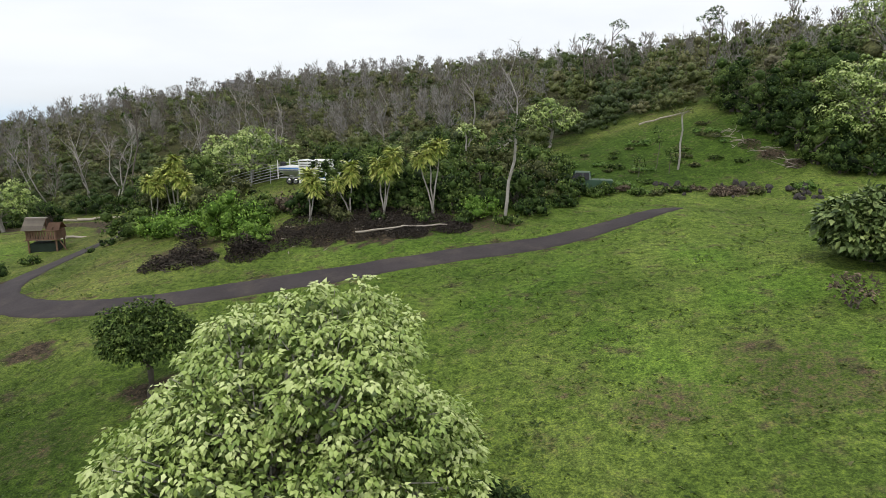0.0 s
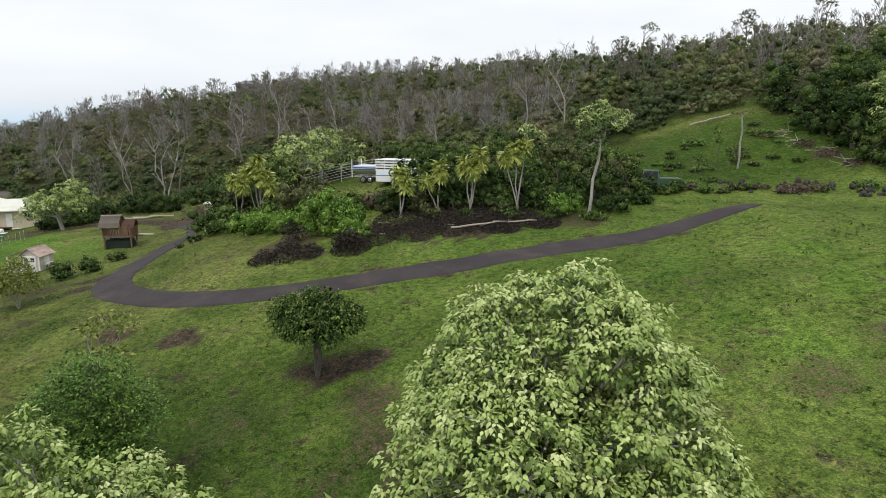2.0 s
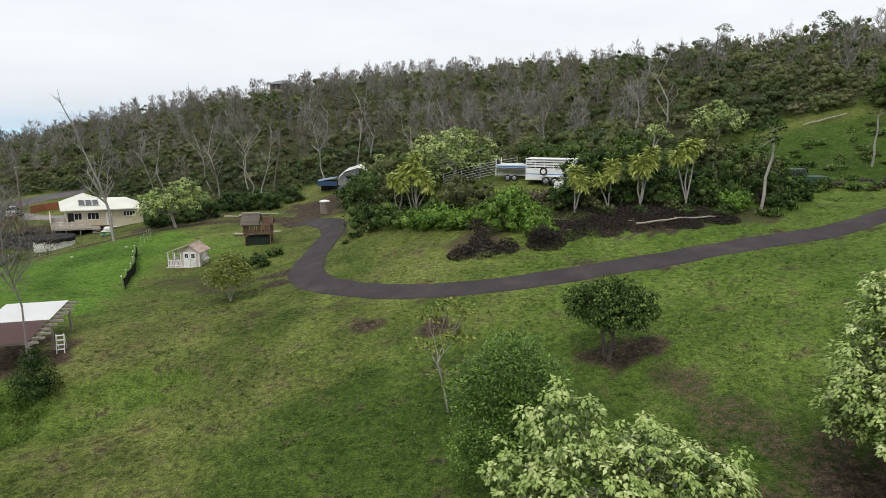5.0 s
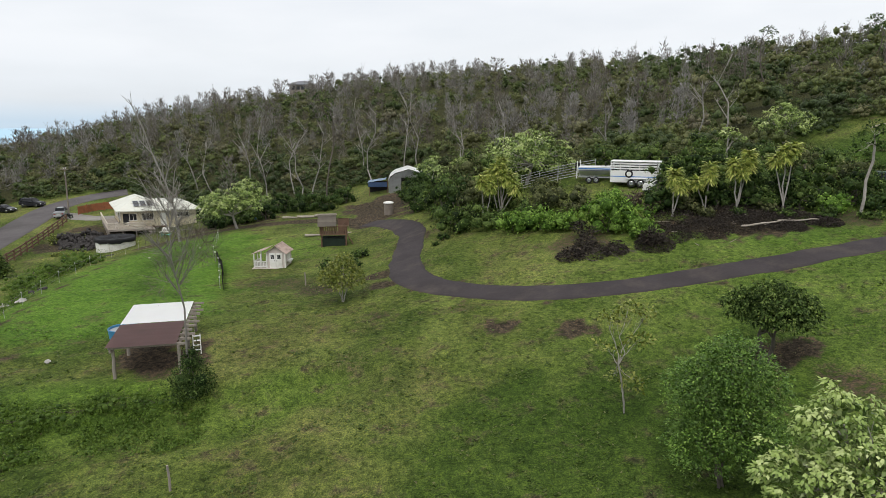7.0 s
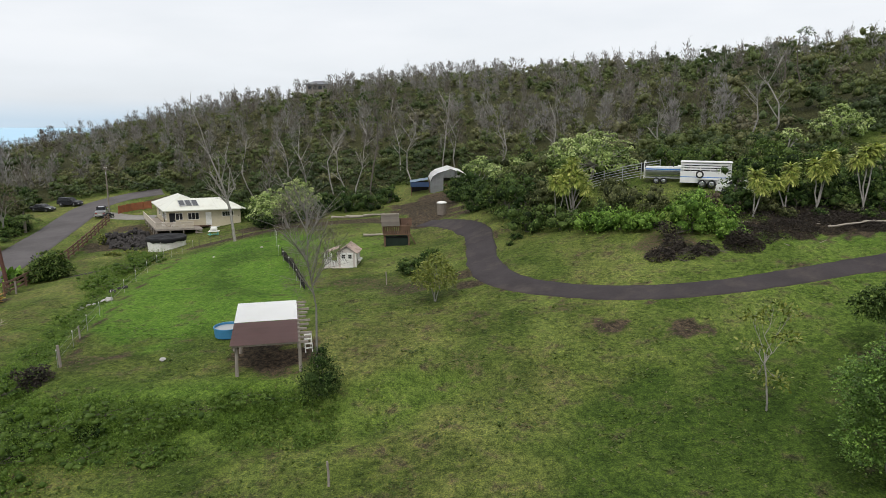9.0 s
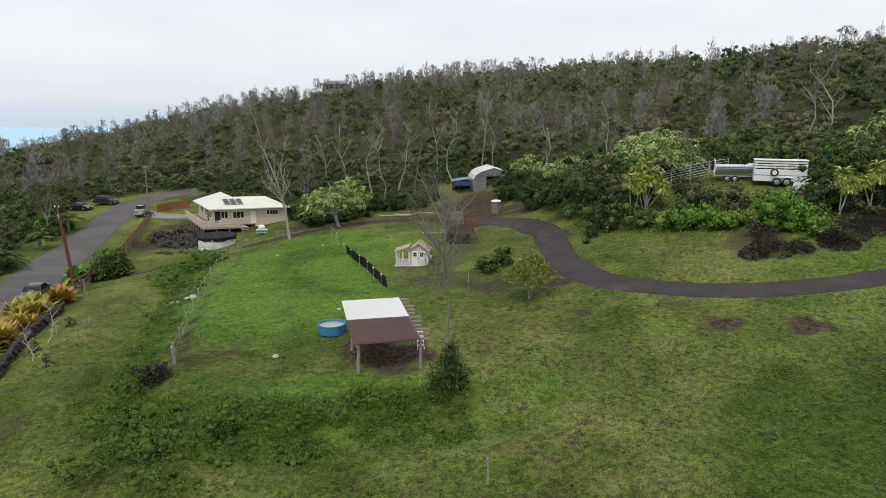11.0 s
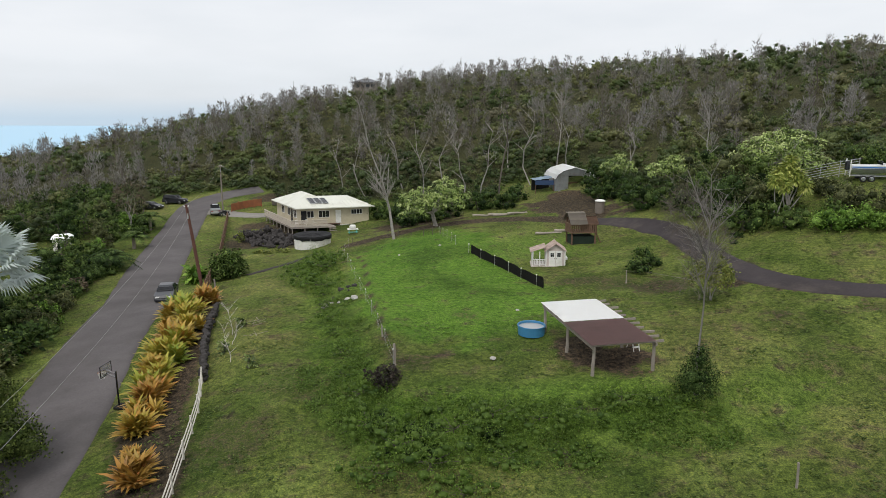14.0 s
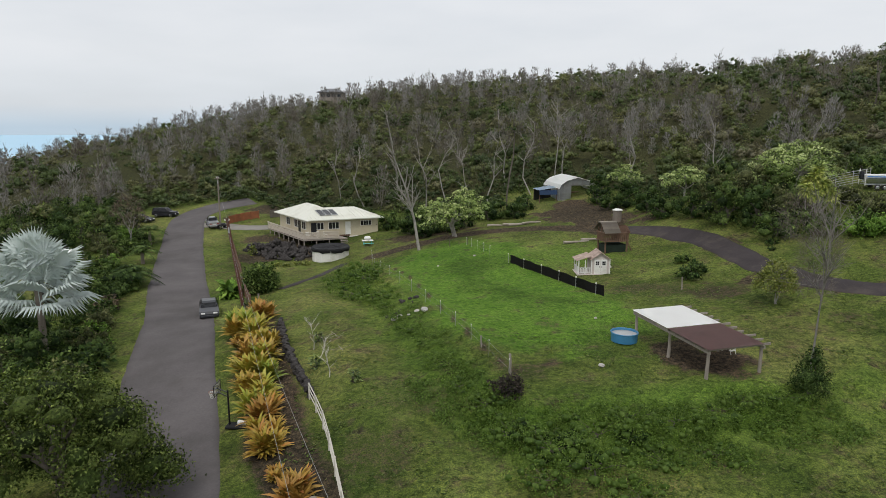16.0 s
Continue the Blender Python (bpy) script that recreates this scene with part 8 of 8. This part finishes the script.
dracaena(-8.5, 8.6, [(0, 0, 4.9, .9), (.5, .3, 4.6, .7)], "single dracaena with a pale yellow-green head", 106, size=.75)
dracaena(-24.8, 54.4, [(-.3, 0, 4.2, 1.4), (.5, -.2, 3.7, 1.3)], "leafy clump of yellow-green dracaenas", 107)


def ti_plant(x, y, seed, tint, scale=1.0):
    """A rosette hedge plant of long pointed leaves."""
    q = np.random.RandomState(seed)
    t = thing("ti_plant", x, y, None, 0, "spiky hedge plant with yellow, green and red leaves" if tint < .6 else "spiky hedge plant with orange-red leaves", "plant", "hedge plants by the road")
    for s in range(4):
        n = 64
        a, u = q.rand(n) * 6.283, q.rand(n)
        cx, cy, h = q.uniform(-.55, .55) * scale, q.uniform(-.55, .55) * scale, q.uniform(.25, .7) * scale
        pos = np.stack([cx + 0 * a, cy + 0 * a, h * u * .6], 1)
        head = np.stack([np.cos(a) * (1.1 - .6 * u), np.sin(a) * (1.1 - .6 * u), .35 + .9 * u], 1)
        v, f = leaves(pos, head, 1.0 * scale * q.uniform(.7, 1.2, n), "strap", q, .15)
        part("rosette", mesh_of("rosette", v, f, M["ti_leaf"], np.full(len(v), np.clip(tint + q.normal(0, .12), 0, 1))), None, t)


rng = random.Random(5)
for k, (x, y, tn) in enumerate(((-78.2, 51.8, .9), (-77.0, 50.4, 1.0), (-79.0, 49.0, .1), (-77.6, 47.6, .2), (-78.2, 45.9, .5), (-76.6, 45.0, .25), (-77.0, 43.2, .8), (-75.6, 42.6, .5), (-76.4, 40.4, .6), (-75.0, 39.6, .45), (-75.6, 37.4, .3),
                                (-74.4, 36.6, .1), (-75.0, 34.8, .55), (-73.6, 34.0, .25), (-74.2, 32.4, .3), (-73.2, 31.0, .8), (-73.0, 28.6, .65), (-72.6, 27.0, .6), (-70.2, 22.4, .9), (-69.0, 17.6, .7), (-71.4, 24.6, .75))):
    ti_plant(x, y, 200 + k, min(1, tn * .85 + .1), rng.uniform(1.05, 1.4) if k not in (20,) else .55)


def fan_palm(x, y, z_crown, label):
    """A silver fan palm: stout trunk, long stalks, and pleated round fans split into fingers."""
    t = thing("fan_palm", x, y, None, 0, label, "palm")
    z0 = ground_z(x, y)
    h = z_crown - z0
    part("trunk", tube(bmesh.new(), [(0, 0, -.2), (.05, 0, h * .5), (0, 0, h)], [.32, .27, .24], 12), M["grey_pole"], t)
    r = random.Random(3)
    for i in range(36):
        a = 2.399 * i
        e = math.radians(80 - 3.6 * i + r.uniform(-9, 9))
        d = Vector((math.cos(a) * math.cos(e), math.sin(a) * math.cos(e), math.sin(e)))
        base, hub = Vector((0, 0, h)), Vector((0, 0, h)) + d * r.uniform(1.9, 2.9)
        frond = part("frond", tube(bmesh.new(), [base, base.lerp(hub, .5) + Vector((0, 0, .08)), hub], [.045, .035, .025], 5), M["silver_leaf"], t)
        side = d.cross(Vector((0, 0, 1))).normalized()
        up = side.cross(d)
        out = (d * .8 + up * .6).normalized()
        up = side.cross(out)
        bm = bmesh.new()
        n = 30
        centre = bm.verts.new(hub)
        prev = None
        for k in range(n + 1):
            q = math.radians(-128 + 256 * k / n)
            ray = out * math.cos(q) + side * math.sin(q)
            fold = up * (.10 if k % 2 else -.06)
            m = bm.verts.new(hub + ray * 1.15 + fold + up * .10 * math.cos(q))
            if prev:
                bm.faces.new((centre, prev[0], m))
            tip = bm.verts.new(hub + ray * r.uniform(1.6, 1.95) - Vector((0, 0, .36)) + d * .35)
            if prev and k % 1 == 0:
                g = bm.verts.new((prev[0].co + m.co) / 2 + ray * .02)
                bm.faces.new((prev[0], tip, m))
            prev = (m, tip)
        part("fan", bm, M["silver_leaf"], frond, "silvery pleated fan leaf")
    return t


fan_palm(-93.7, 45.6, 4.7, "large silver-blue fan palm beside the road")


def feather_palm(x, y, h, n, length, label, seed, material="dark_leaf"):
    """A palm with arching feathered fronds."""
    t = thing("feather_palm", x, y, None, 0, label, "palm")
    part("trunk", tube(bmesh.new(), [(0, 0, -.2), (0, 0, h)], [.26, .22], 10), M["grey_pole"], t)
    q = np.random.RandomState(seed)
    for i in range(n):
        a, e = 2.399 * i, math.radians(q.uniform(15, 80))
        d = np.array([math.cos(a), math.sin(a), 0])
        u = np.linspace(0, 1, 26)[1:]
        p = np.array([0, 0, h]) + d * (u * length * math.cos(e) * (1 + .25 * u))[:, None] + np.array([0, 0, 1]) * (u * length * math.sin(e) - .75 * length * u ** 2)[:, None]
        tan = np.gradient(p, axis=0)
        side = np.cross(tan, (0, 0, 1))
        side /= np.maximum(np.linalg.norm(side, axis=1, keepdims=True), 1e-6)
        tan /= np.linalg.norm(tan, axis=1, keepdims=True)
        pos = np.concatenate([p, p])
        hd = np.concatenate([side * .9 + tan * .7 - (0, 0, .25), -side * .9 + tan * .7 - (0, 0, .25)])
        sz = length * .26 * np.sin(np.clip(np.concatenate([u, u]) * 2.6 + .35, 0, 3.1))
        v, f = leaves(pos, hd, np.maximum(sz, .12), "blade", q, .1)
        st = bmesh.new()
        tube(st, [Vector(k) for k in p[::4]], [.03 * (1 - .1 * j) for j in range(len(p[::4]))], 4)
        s = part("frond", st, M[material], t)
        tagged(part("frond_blade", mesh_of("frond_blade", v, f, M[material]), None, s, "narrow green leaflets along the frond"), kind="stuff")
    return t


feather_palm(-96.6, 70.0, 1.6, 26, 3.2, "dark-green date palm with arching fronds", 301)
feather_palm(-94.8, 48.6, 1.4, 16, 2.6, "small green palm below the fan palm", 302, "mid_leaf")
feather_palm(-91.6, 41.4, .8, 16, 2.4, "small green palm with upright fronds", 303, "mid_leaf")
feather_palm(-100.5, 84, 1.6, 18, 2.8, "small green palm in the roadside thicket", 304, "mid_leaf")
feather_palm(-104.6, 98, 2.2, 18, 2.8, "green palm in the roadside thicket", 305, "mid_leaf")
tree("roadside_tree", -81.4, 22.8, boughs(311, 4.7, 4.7, 0.6, 7.0, 54, 1.0), dict(n=30000, size=.15, core=.6, cuts=1, low=-.6, depth=.4, rough=.3, lean=.85), .26, 311,
     "large olive-green roadside tree with a dense uneven crown", material="roadside_leaf", fork=.4)
tree("dry_tree", -106.8, 96, [(0, 0, 6.4, 2.0, .9), (1.2, 0, 5.0, 1.5, .9), (-1.2, .4, 5.4, 1.6, .9), (0, -1, 4.2, 1.4, .9)], dict(n=1500, size=.22, shape="spray", depth=.6, spread=.9), .14, 312,
     "greyish dry tree beside the road", material="dry_leaf", bark="pale_bark", stems=2, fork=.35)
rng = random.Random(41)
for k in range(120):
    y = 34 + 94 * rng.random() ** 1.25
    edge = np.interp(y, [30, 45, 57, 67, 82, 98, 112, 130], [-84.6, -88.6, -91.4, -95.0, -99.4, -104.0, -113, -117])
    x = edge - 1.0 - rng.random() ** 1.4 * 22
    if (x < -101 and 72 < y < 92) or (x > -113 and 80 < y < 86) or (x > -116 and 110 < y < 122) or math.hypot(x + 92.8, y - 45.6) < 1.6:
        continue
    h = rng.uniform(1.2, 2.6) if edge - x < 5 else rng.uniform(2.4, 5.0)
    bush("roadside_bush", x, y, rng.uniform(1.4, 2.4), h, 160, rng.choice(("mid_leaf", "dark_leaf", "dark_leaf", "olive_leaf", "mid_leaf", "dark_leaf")), 1000 + k, "leafy green bush in the roadside garden", rng.choice((.28, .34, .45)), rng.choice(("oval", "spray")))
for k, (x, y, q, h) in enumerate(((-88.6, 38.0, 1.8, 2.6), (-89.8, 33.0, 2.2, 3.2), (-87.5, 30.0, 2.2, 3.4), (-92.0, 36.0, 2.4, 3.4), (-86.4, 34.5, 1.4, 1.6), (-90.6, 41.6, 1.6, 2.2))):
    bush("roadside_bush", x, y, q, h, 420, ("olive_leaf", "mid_leaf")[k % 2], 1070 + k, "leafy dark-green bush below the fan palm", .3, "oval")
for k in range(46):
    y = rng.uniform(42, 104)
    edge = np.interp(y, [30, 45, 57, 67, 82, 98, 112], [-84.6, -88.6, -91.4, -95.0, -99.4, -104.0, -113])
    x = edge - rng.uniform(.9, 6.5)
    if (x > -113 and 81 < y < 85) or math.hypot(x + 92.8, y - 45.6) < 2.0 or (x < -101 and 74 < y < 90):
        continue
    bush("roadside_bush", x, y, rng.uniform(1.0, 1.9), rng.uniform(1.2, 2.6) if edge - x < 3 else rng.uniform(2.2, 4.0), 300, rng.choice(("mid_leaf", "dark_leaf", "olive_leaf", "bright_leaf", "mid_leaf")), 1200 + k, "leafy green bush along the roadside verge", .2)
for k, (x, y, q, h) in enumerate(((-107, 90, 2.2, 5.2), (-110.5, 95, 2.4, 6.2), (-114, 90, 2.4, 6.0), (-113.5, 101, 2.4, 6.4), (-109, 103.5, 2.0, 5.4), (-117, 97, 2.4, 6.4), (-118, 107, 2.6, 6.6), (-105.4, 84.6, 1.8, 4.2), (-120, 88, 2.6, 6.2), (-106.4, 78, 1.6, 3.4))):
    bush("roadside_bush", x, y, q, h, 400, ("mid_leaf", "olive_leaf", "dark_leaf")[k % 3], 1300 + k, "tall green bush in the roadside thicket", .2)
bush("red_shrub", -95.2, 60.4, 1.1, 1.4, 240, "dry_leaf", 1060, "reddish-brown shrub in the roadside garden", .3, "oval")
bush("yellow_shrub", -88.2, 35.6, 1.0, 1.0, 160, "yellow_leaf", 1061, "small yellow-leaved plant beside the road", .3, "oval")
bush("grey_shrub", -93.6, 55.0, 1.5, 1.8, 340, "olive_leaf", 1062, "greyish shrub in the roadside garden", .2, "spray")

# weeds on the paddock banks
WEEDS = [(-61.6, 31.0, 1.3, .5), (-60.2, 28.4, 1.8, .8), (-59.4, 25.6, 2.0, .9), (-57.6, 23.6, 2.3, 1.0), (-56.0, 21.6, 2.3, .9), (-58.6, 21.2, 1.8, .7), (-55.0, 24.6, 2.2, .8), (-53.0, 25.4, 2.0, .7), (-50.6, 25.2, 2.0, .6), (-48.2, 25.8, 1.9, .55),
         (-46.0, 26.8, 1.7, .45), (-43.8, 26.6, 1.6, .5), (-52.4, 22.6, 1.9, .5), (-49.4, 22.8, 1.7, .4), (-54.6, 19.6, 1.8, .6), (-69.6, 56.2, 2.1, .7), (-68.4, 60.6, 2.1, .8), (-68.8, 64.6, 2.2, .9), (-67.6, 53.0, 1.9, .65), (-66.4, 49.4, 1.8, .6), (-65.2, 45.6, 1.8, .55),
         (-64.2, 41.8, 1.8, .55), (-63.2, 38.2, 1.7, .5), (-62.4, 34.6, 1.6, .5), (-71.2, 62.0, 1.7, .7), (-70.6, 68.4, 1.8, .8)]
for k, (x, y, r, h) in enumerate(WEEDS):
    r, h = (r * 1.25, h * 1.9) if y > 52 else (r * .72, h * .8) if k > 14 else (r, h * 1.35 if k < 8 else h)
    bush("weed_mound", x, y, r, h, int(330 * r), "bank_leaf", 1100 + k, "low mound of tangled green weeds on the bank", .10, "spray", 9, stems=1, category="weeds", clump_r=.2)
for k, (x, y) in enumerate(((-69.0, 66.6), (-80.4, 57.8), (-71.0, 37.0), (-71.4, 41.8), (-68.2, 33.6))):
    bush("young_plant", x, y, .35, .8, 40, "sage_leaf", 1140 + k, "small planted shrub on the grass bank", .22, "oval", 3)


# dead and tall trees that stand out
def dead_tree(x, y, top, seed, label, thick=.16, limbs=9, shoots=6, spread=.5, material="pale_bark", z=None, sway=.05, haze=1100, first=1.2):
    z = ground_z(x, y) if z is None else z
    t = thing("dead_tree", x, y, z, 0, label, "tree", "leafless trees")
    lean = Vector(top) - Vector((x, y, z))
    v, f = bare_tree(seed, lean.z, limbs, shoots, thick, spread, sway, first)
    v = v + np.outer((np.clip(v[:, 2], 0, None) / lean.z) ** 2.5, (lean.x, lean.y, 0))
    v[:, 2] -= .2
    part("trunk", mesh_of("trunk", v, f, M[material]), None, t)
    r = random.Random(seed)
    lobes = [(lean.x * q + r.uniform(-.1, .1) * lean.z, lean.y * q + r.uniform(-.1, .1) * lean.z, lean.z * q, lean.z * r.uniform(.06, .11), 1.1) for q in (r.uniform(.3 + .12 * first, 1.0) for i in range(7))]
    v, f = crown(lobes, haze, 0.085 * lean.z ** .5 + .4, "twig", seed, -.4, low=-.8, depth=.9, spread=.8)
    tagged(part("twig_haze", mesh_of("twig_haze", v, f, M["woods_twig"]), None, t, "fine grey twigs"), kind="stuff")


dead_tree(-62.4, 75.4, (-65.6, 74.4, 16.6), 401, "tall pale leafless tree leaning over the yard", .25, 12, 6, .42, sway=.035, haze=700)
dead_tree(-42.1, 27.0, (-42.2, 27.2, 12.3), 402, "slender grey leafless tree beside the shelter", .09, 18, 12, .4, "grey_twig", sway=.014, haze=2000, first=2.2)
surface("white_twig", (0.52, 0.49, 0.44), 0.85, 0.2, 2.0, 14.0, 0.2)
for k, (x, y, h) in enumerate(((-69.9, 34.9, 2.6), (-71.6, 40.4, 2.4), (-70.9, 38.2, 1.6))):
    dead_tree(x, y, (x - .3 + .3 * k, y + .2, ground_z(x, y) + h), 460 + k, "small leafless sapling with white twigs", .042, 9, 4, .8, "white_twig", haze=30, sway=.07)
for k, (x, y, h) in enumerate(((-50.5, 99, 12), (-53, 103, 11), (-60, 108, 12), (-41, 108, 13), (-36, 112, 14), (-33.5, 115, 13), (-71, 114, 11), (-76, 118, 10), (-64, 116, 12), (-27, 100, 11), (-20, 84, 9), (-8, 80, 9), (4, 78, 9), (9, 84, 11), (-44, 118, 13), (-56, 112, 12))):
    dead_tree(x, y, (x + rng.uniform(-1.5, 1.5), y + rng.uniform(-.8, .8), ground_z(x, y) + h), 410 + k, "pale leafless tree standing in the woods", .17, 7, 5, .6, sway=.085, haze=500)
tree("bare_stem_tree", 4.4, 45.3, [(0, .3, 5.6, 1.0, .9), (.5, .3, 6.6, .8, .9), (-.6, .2, 5.0, .7, .8)], dict(n=420, size=.24, shape="spray", depth=.6, spread=.9), .13, 431, "tree with a straight pale trunk and a thin dark top", material="dark_leaf", bark="pale_bark", fork=.85)
tree("thin_tree", 21.3, 58.2, [(0, 0, 5.0, .9, .25), (.5, 0, 5.2, .6, .2)], dict(n=120, size=.2, shape="spray", depth=.6, spread=.9), .1, 432, "slim tree with a tall pale bare trunk", material="olive_leaf", bark="pale_bark", fork=.9)
for k, (x, y, h) in enumerate(((24, 110, 11), (31, 118, 12), (15, 122, 10), (44, 108, 11), (52, 100, 11), (38, 96, 10), (-47.4, 96.8, 18.2))):
    tree("tall_tree", x, y, [(0, 0, h * .96, .9, .5), (.9, .2, h * .9, .8, .5), (-.9, -.2, h * .92, .8, .5), (.4, 0, h * .75, .8, .5)], dict(n=200, size=.34, shape="spray", depth=.5, spread=.9), .14, 440 + k, "tall thin tree with tufted leaves above the woods", material="dark_leaf", fork=.75)


# ------------------------------------------------------------ grass
def grass():
    r = np.random.RandomState(8)
    n = 56000
    x, y = r.uniform(-72, 30, n), 12 + 64 * r.rand(n) ** 1.4
    drive, road = segment_distance(x, y, [tuple(p) for p in spline(DRIVE, 2)]), segment_distance(x, y, [tuple(p) for p in spline(ROAD, 3)])
    clump = soft_noise(x, y, 5, 61) + .6 * soft_noise(x, y, 1.7, 62)
    bare = np.zeros(n)
    for bx, by, q, s in BARE_AND_SHADED:
        bare = np.maximum(bare, s * smooth(1.2, .6, np.hypot(x - bx, y - by) / q))
    keep = (y < 52) & (np.hypot((x + 56) / 11, (y - 54) / 16) > 1) & (drive > 1.6) & (road > 4) & (y < treeline(x) - 1) & (clump > r.uniform(-1.2, .9, n)) & (bare < r.rand(n)) & ~((np.abs(x + 45.6) < 2.6) & (np.abs(y - 32.5) < 4)) & ~((np.abs(x + 45.7) < 2.1) & (np.abs(y - 55.8) < 1.6))
    x, y = x[keep], y[keep]
    k = 3
    pos = np.stack([x, y, heights(x, y) - .01], 1).repeat(k, 0) + np.concatenate([r.normal(0, .09, (len(x) * k, 2)), np.zeros((len(x) * k, 1))], 1)
    hd = r.normal(0, 1, pos.shape)
    hd[:, 2] = np.abs(hd[:, 2]) * .3 + .1
    v, f = leaves(pos, hd, r.uniform(.08, .2, len(pos)), "flake", r, 0.2)
    up = unit(r.normal(0, .3, (len(v) // 4, 3)) + (0, 0, 1)).repeat(4, 0)
    tagged(new("grass_tufts", mesh_of("grass_tufts", v, f, M["grass_blade"], None, up)), "tufts of grass and weeds over the slope", "grass", kind="stuff")
    # rank weeds down the face of the terrace
    m = 34000
    line = np.array(RIM[:-1])
    run = np.concatenate([[0], np.cumsum(np.hypot(*np.diff(line, axis=0).T))])
    at = r.rand(m) ** .8 * run[-1]
    px, py = np.interp(at, run, line[:, 0]), np.interp(at, run, line[:, 1])
    qx, qy = np.interp(at + .5, run, line[:, 0]) - np.interp(at - .5, run, line[:, 0]), np.interp(at + .5, run, line[:, 1]) - np.interp(at - .5, run, line[:, 1])
    size = np.maximum(np.hypot(qx, qy), .1)
    out = -.4 + 4.4 * r.rand(m) ** 1.1 * np.where(py > 34, .6, 1)
    x, y = px + qy / size * out + r.normal(0, .25, m), py - qx / size * out + r.normal(0, .25, m)
    keep = soft_noise(x, y, 2.6, 63) + .7 * soft_noise(x, y, 1.1, 64) > r.uniform(-1.3, .8, m) + np.where(py > 34, 1.1, 0)
    x, y = x[keep], y[keep]
    pos = np.stack([x, y, heights(x, y) + .12 * r.rand(len(x))], 1).repeat(2, 0)
    pos[:, :2] += r.normal(0, .1, (len(pos), 2))
    hd = r.normal(0, 1, pos.shape)
    hd[:, 2] = np.abs(hd[:, 2]) * .5 + .3
    v, f = leaves(pos, hd, r.uniform(.07, .17, len(pos)), "flake", r, .3)
    up = unit(r.normal(0, .4, (len(v) // 4, 3)) + (0, 0, 1)).repeat(4, 0)
    tagged(new("bank_weeds", mesh_of("bank_weeds", v, f, M["bank_leaf"], None, up)), "low dark-green weeds covering the paddock bank", "weeds", kind="stuff")


grass()
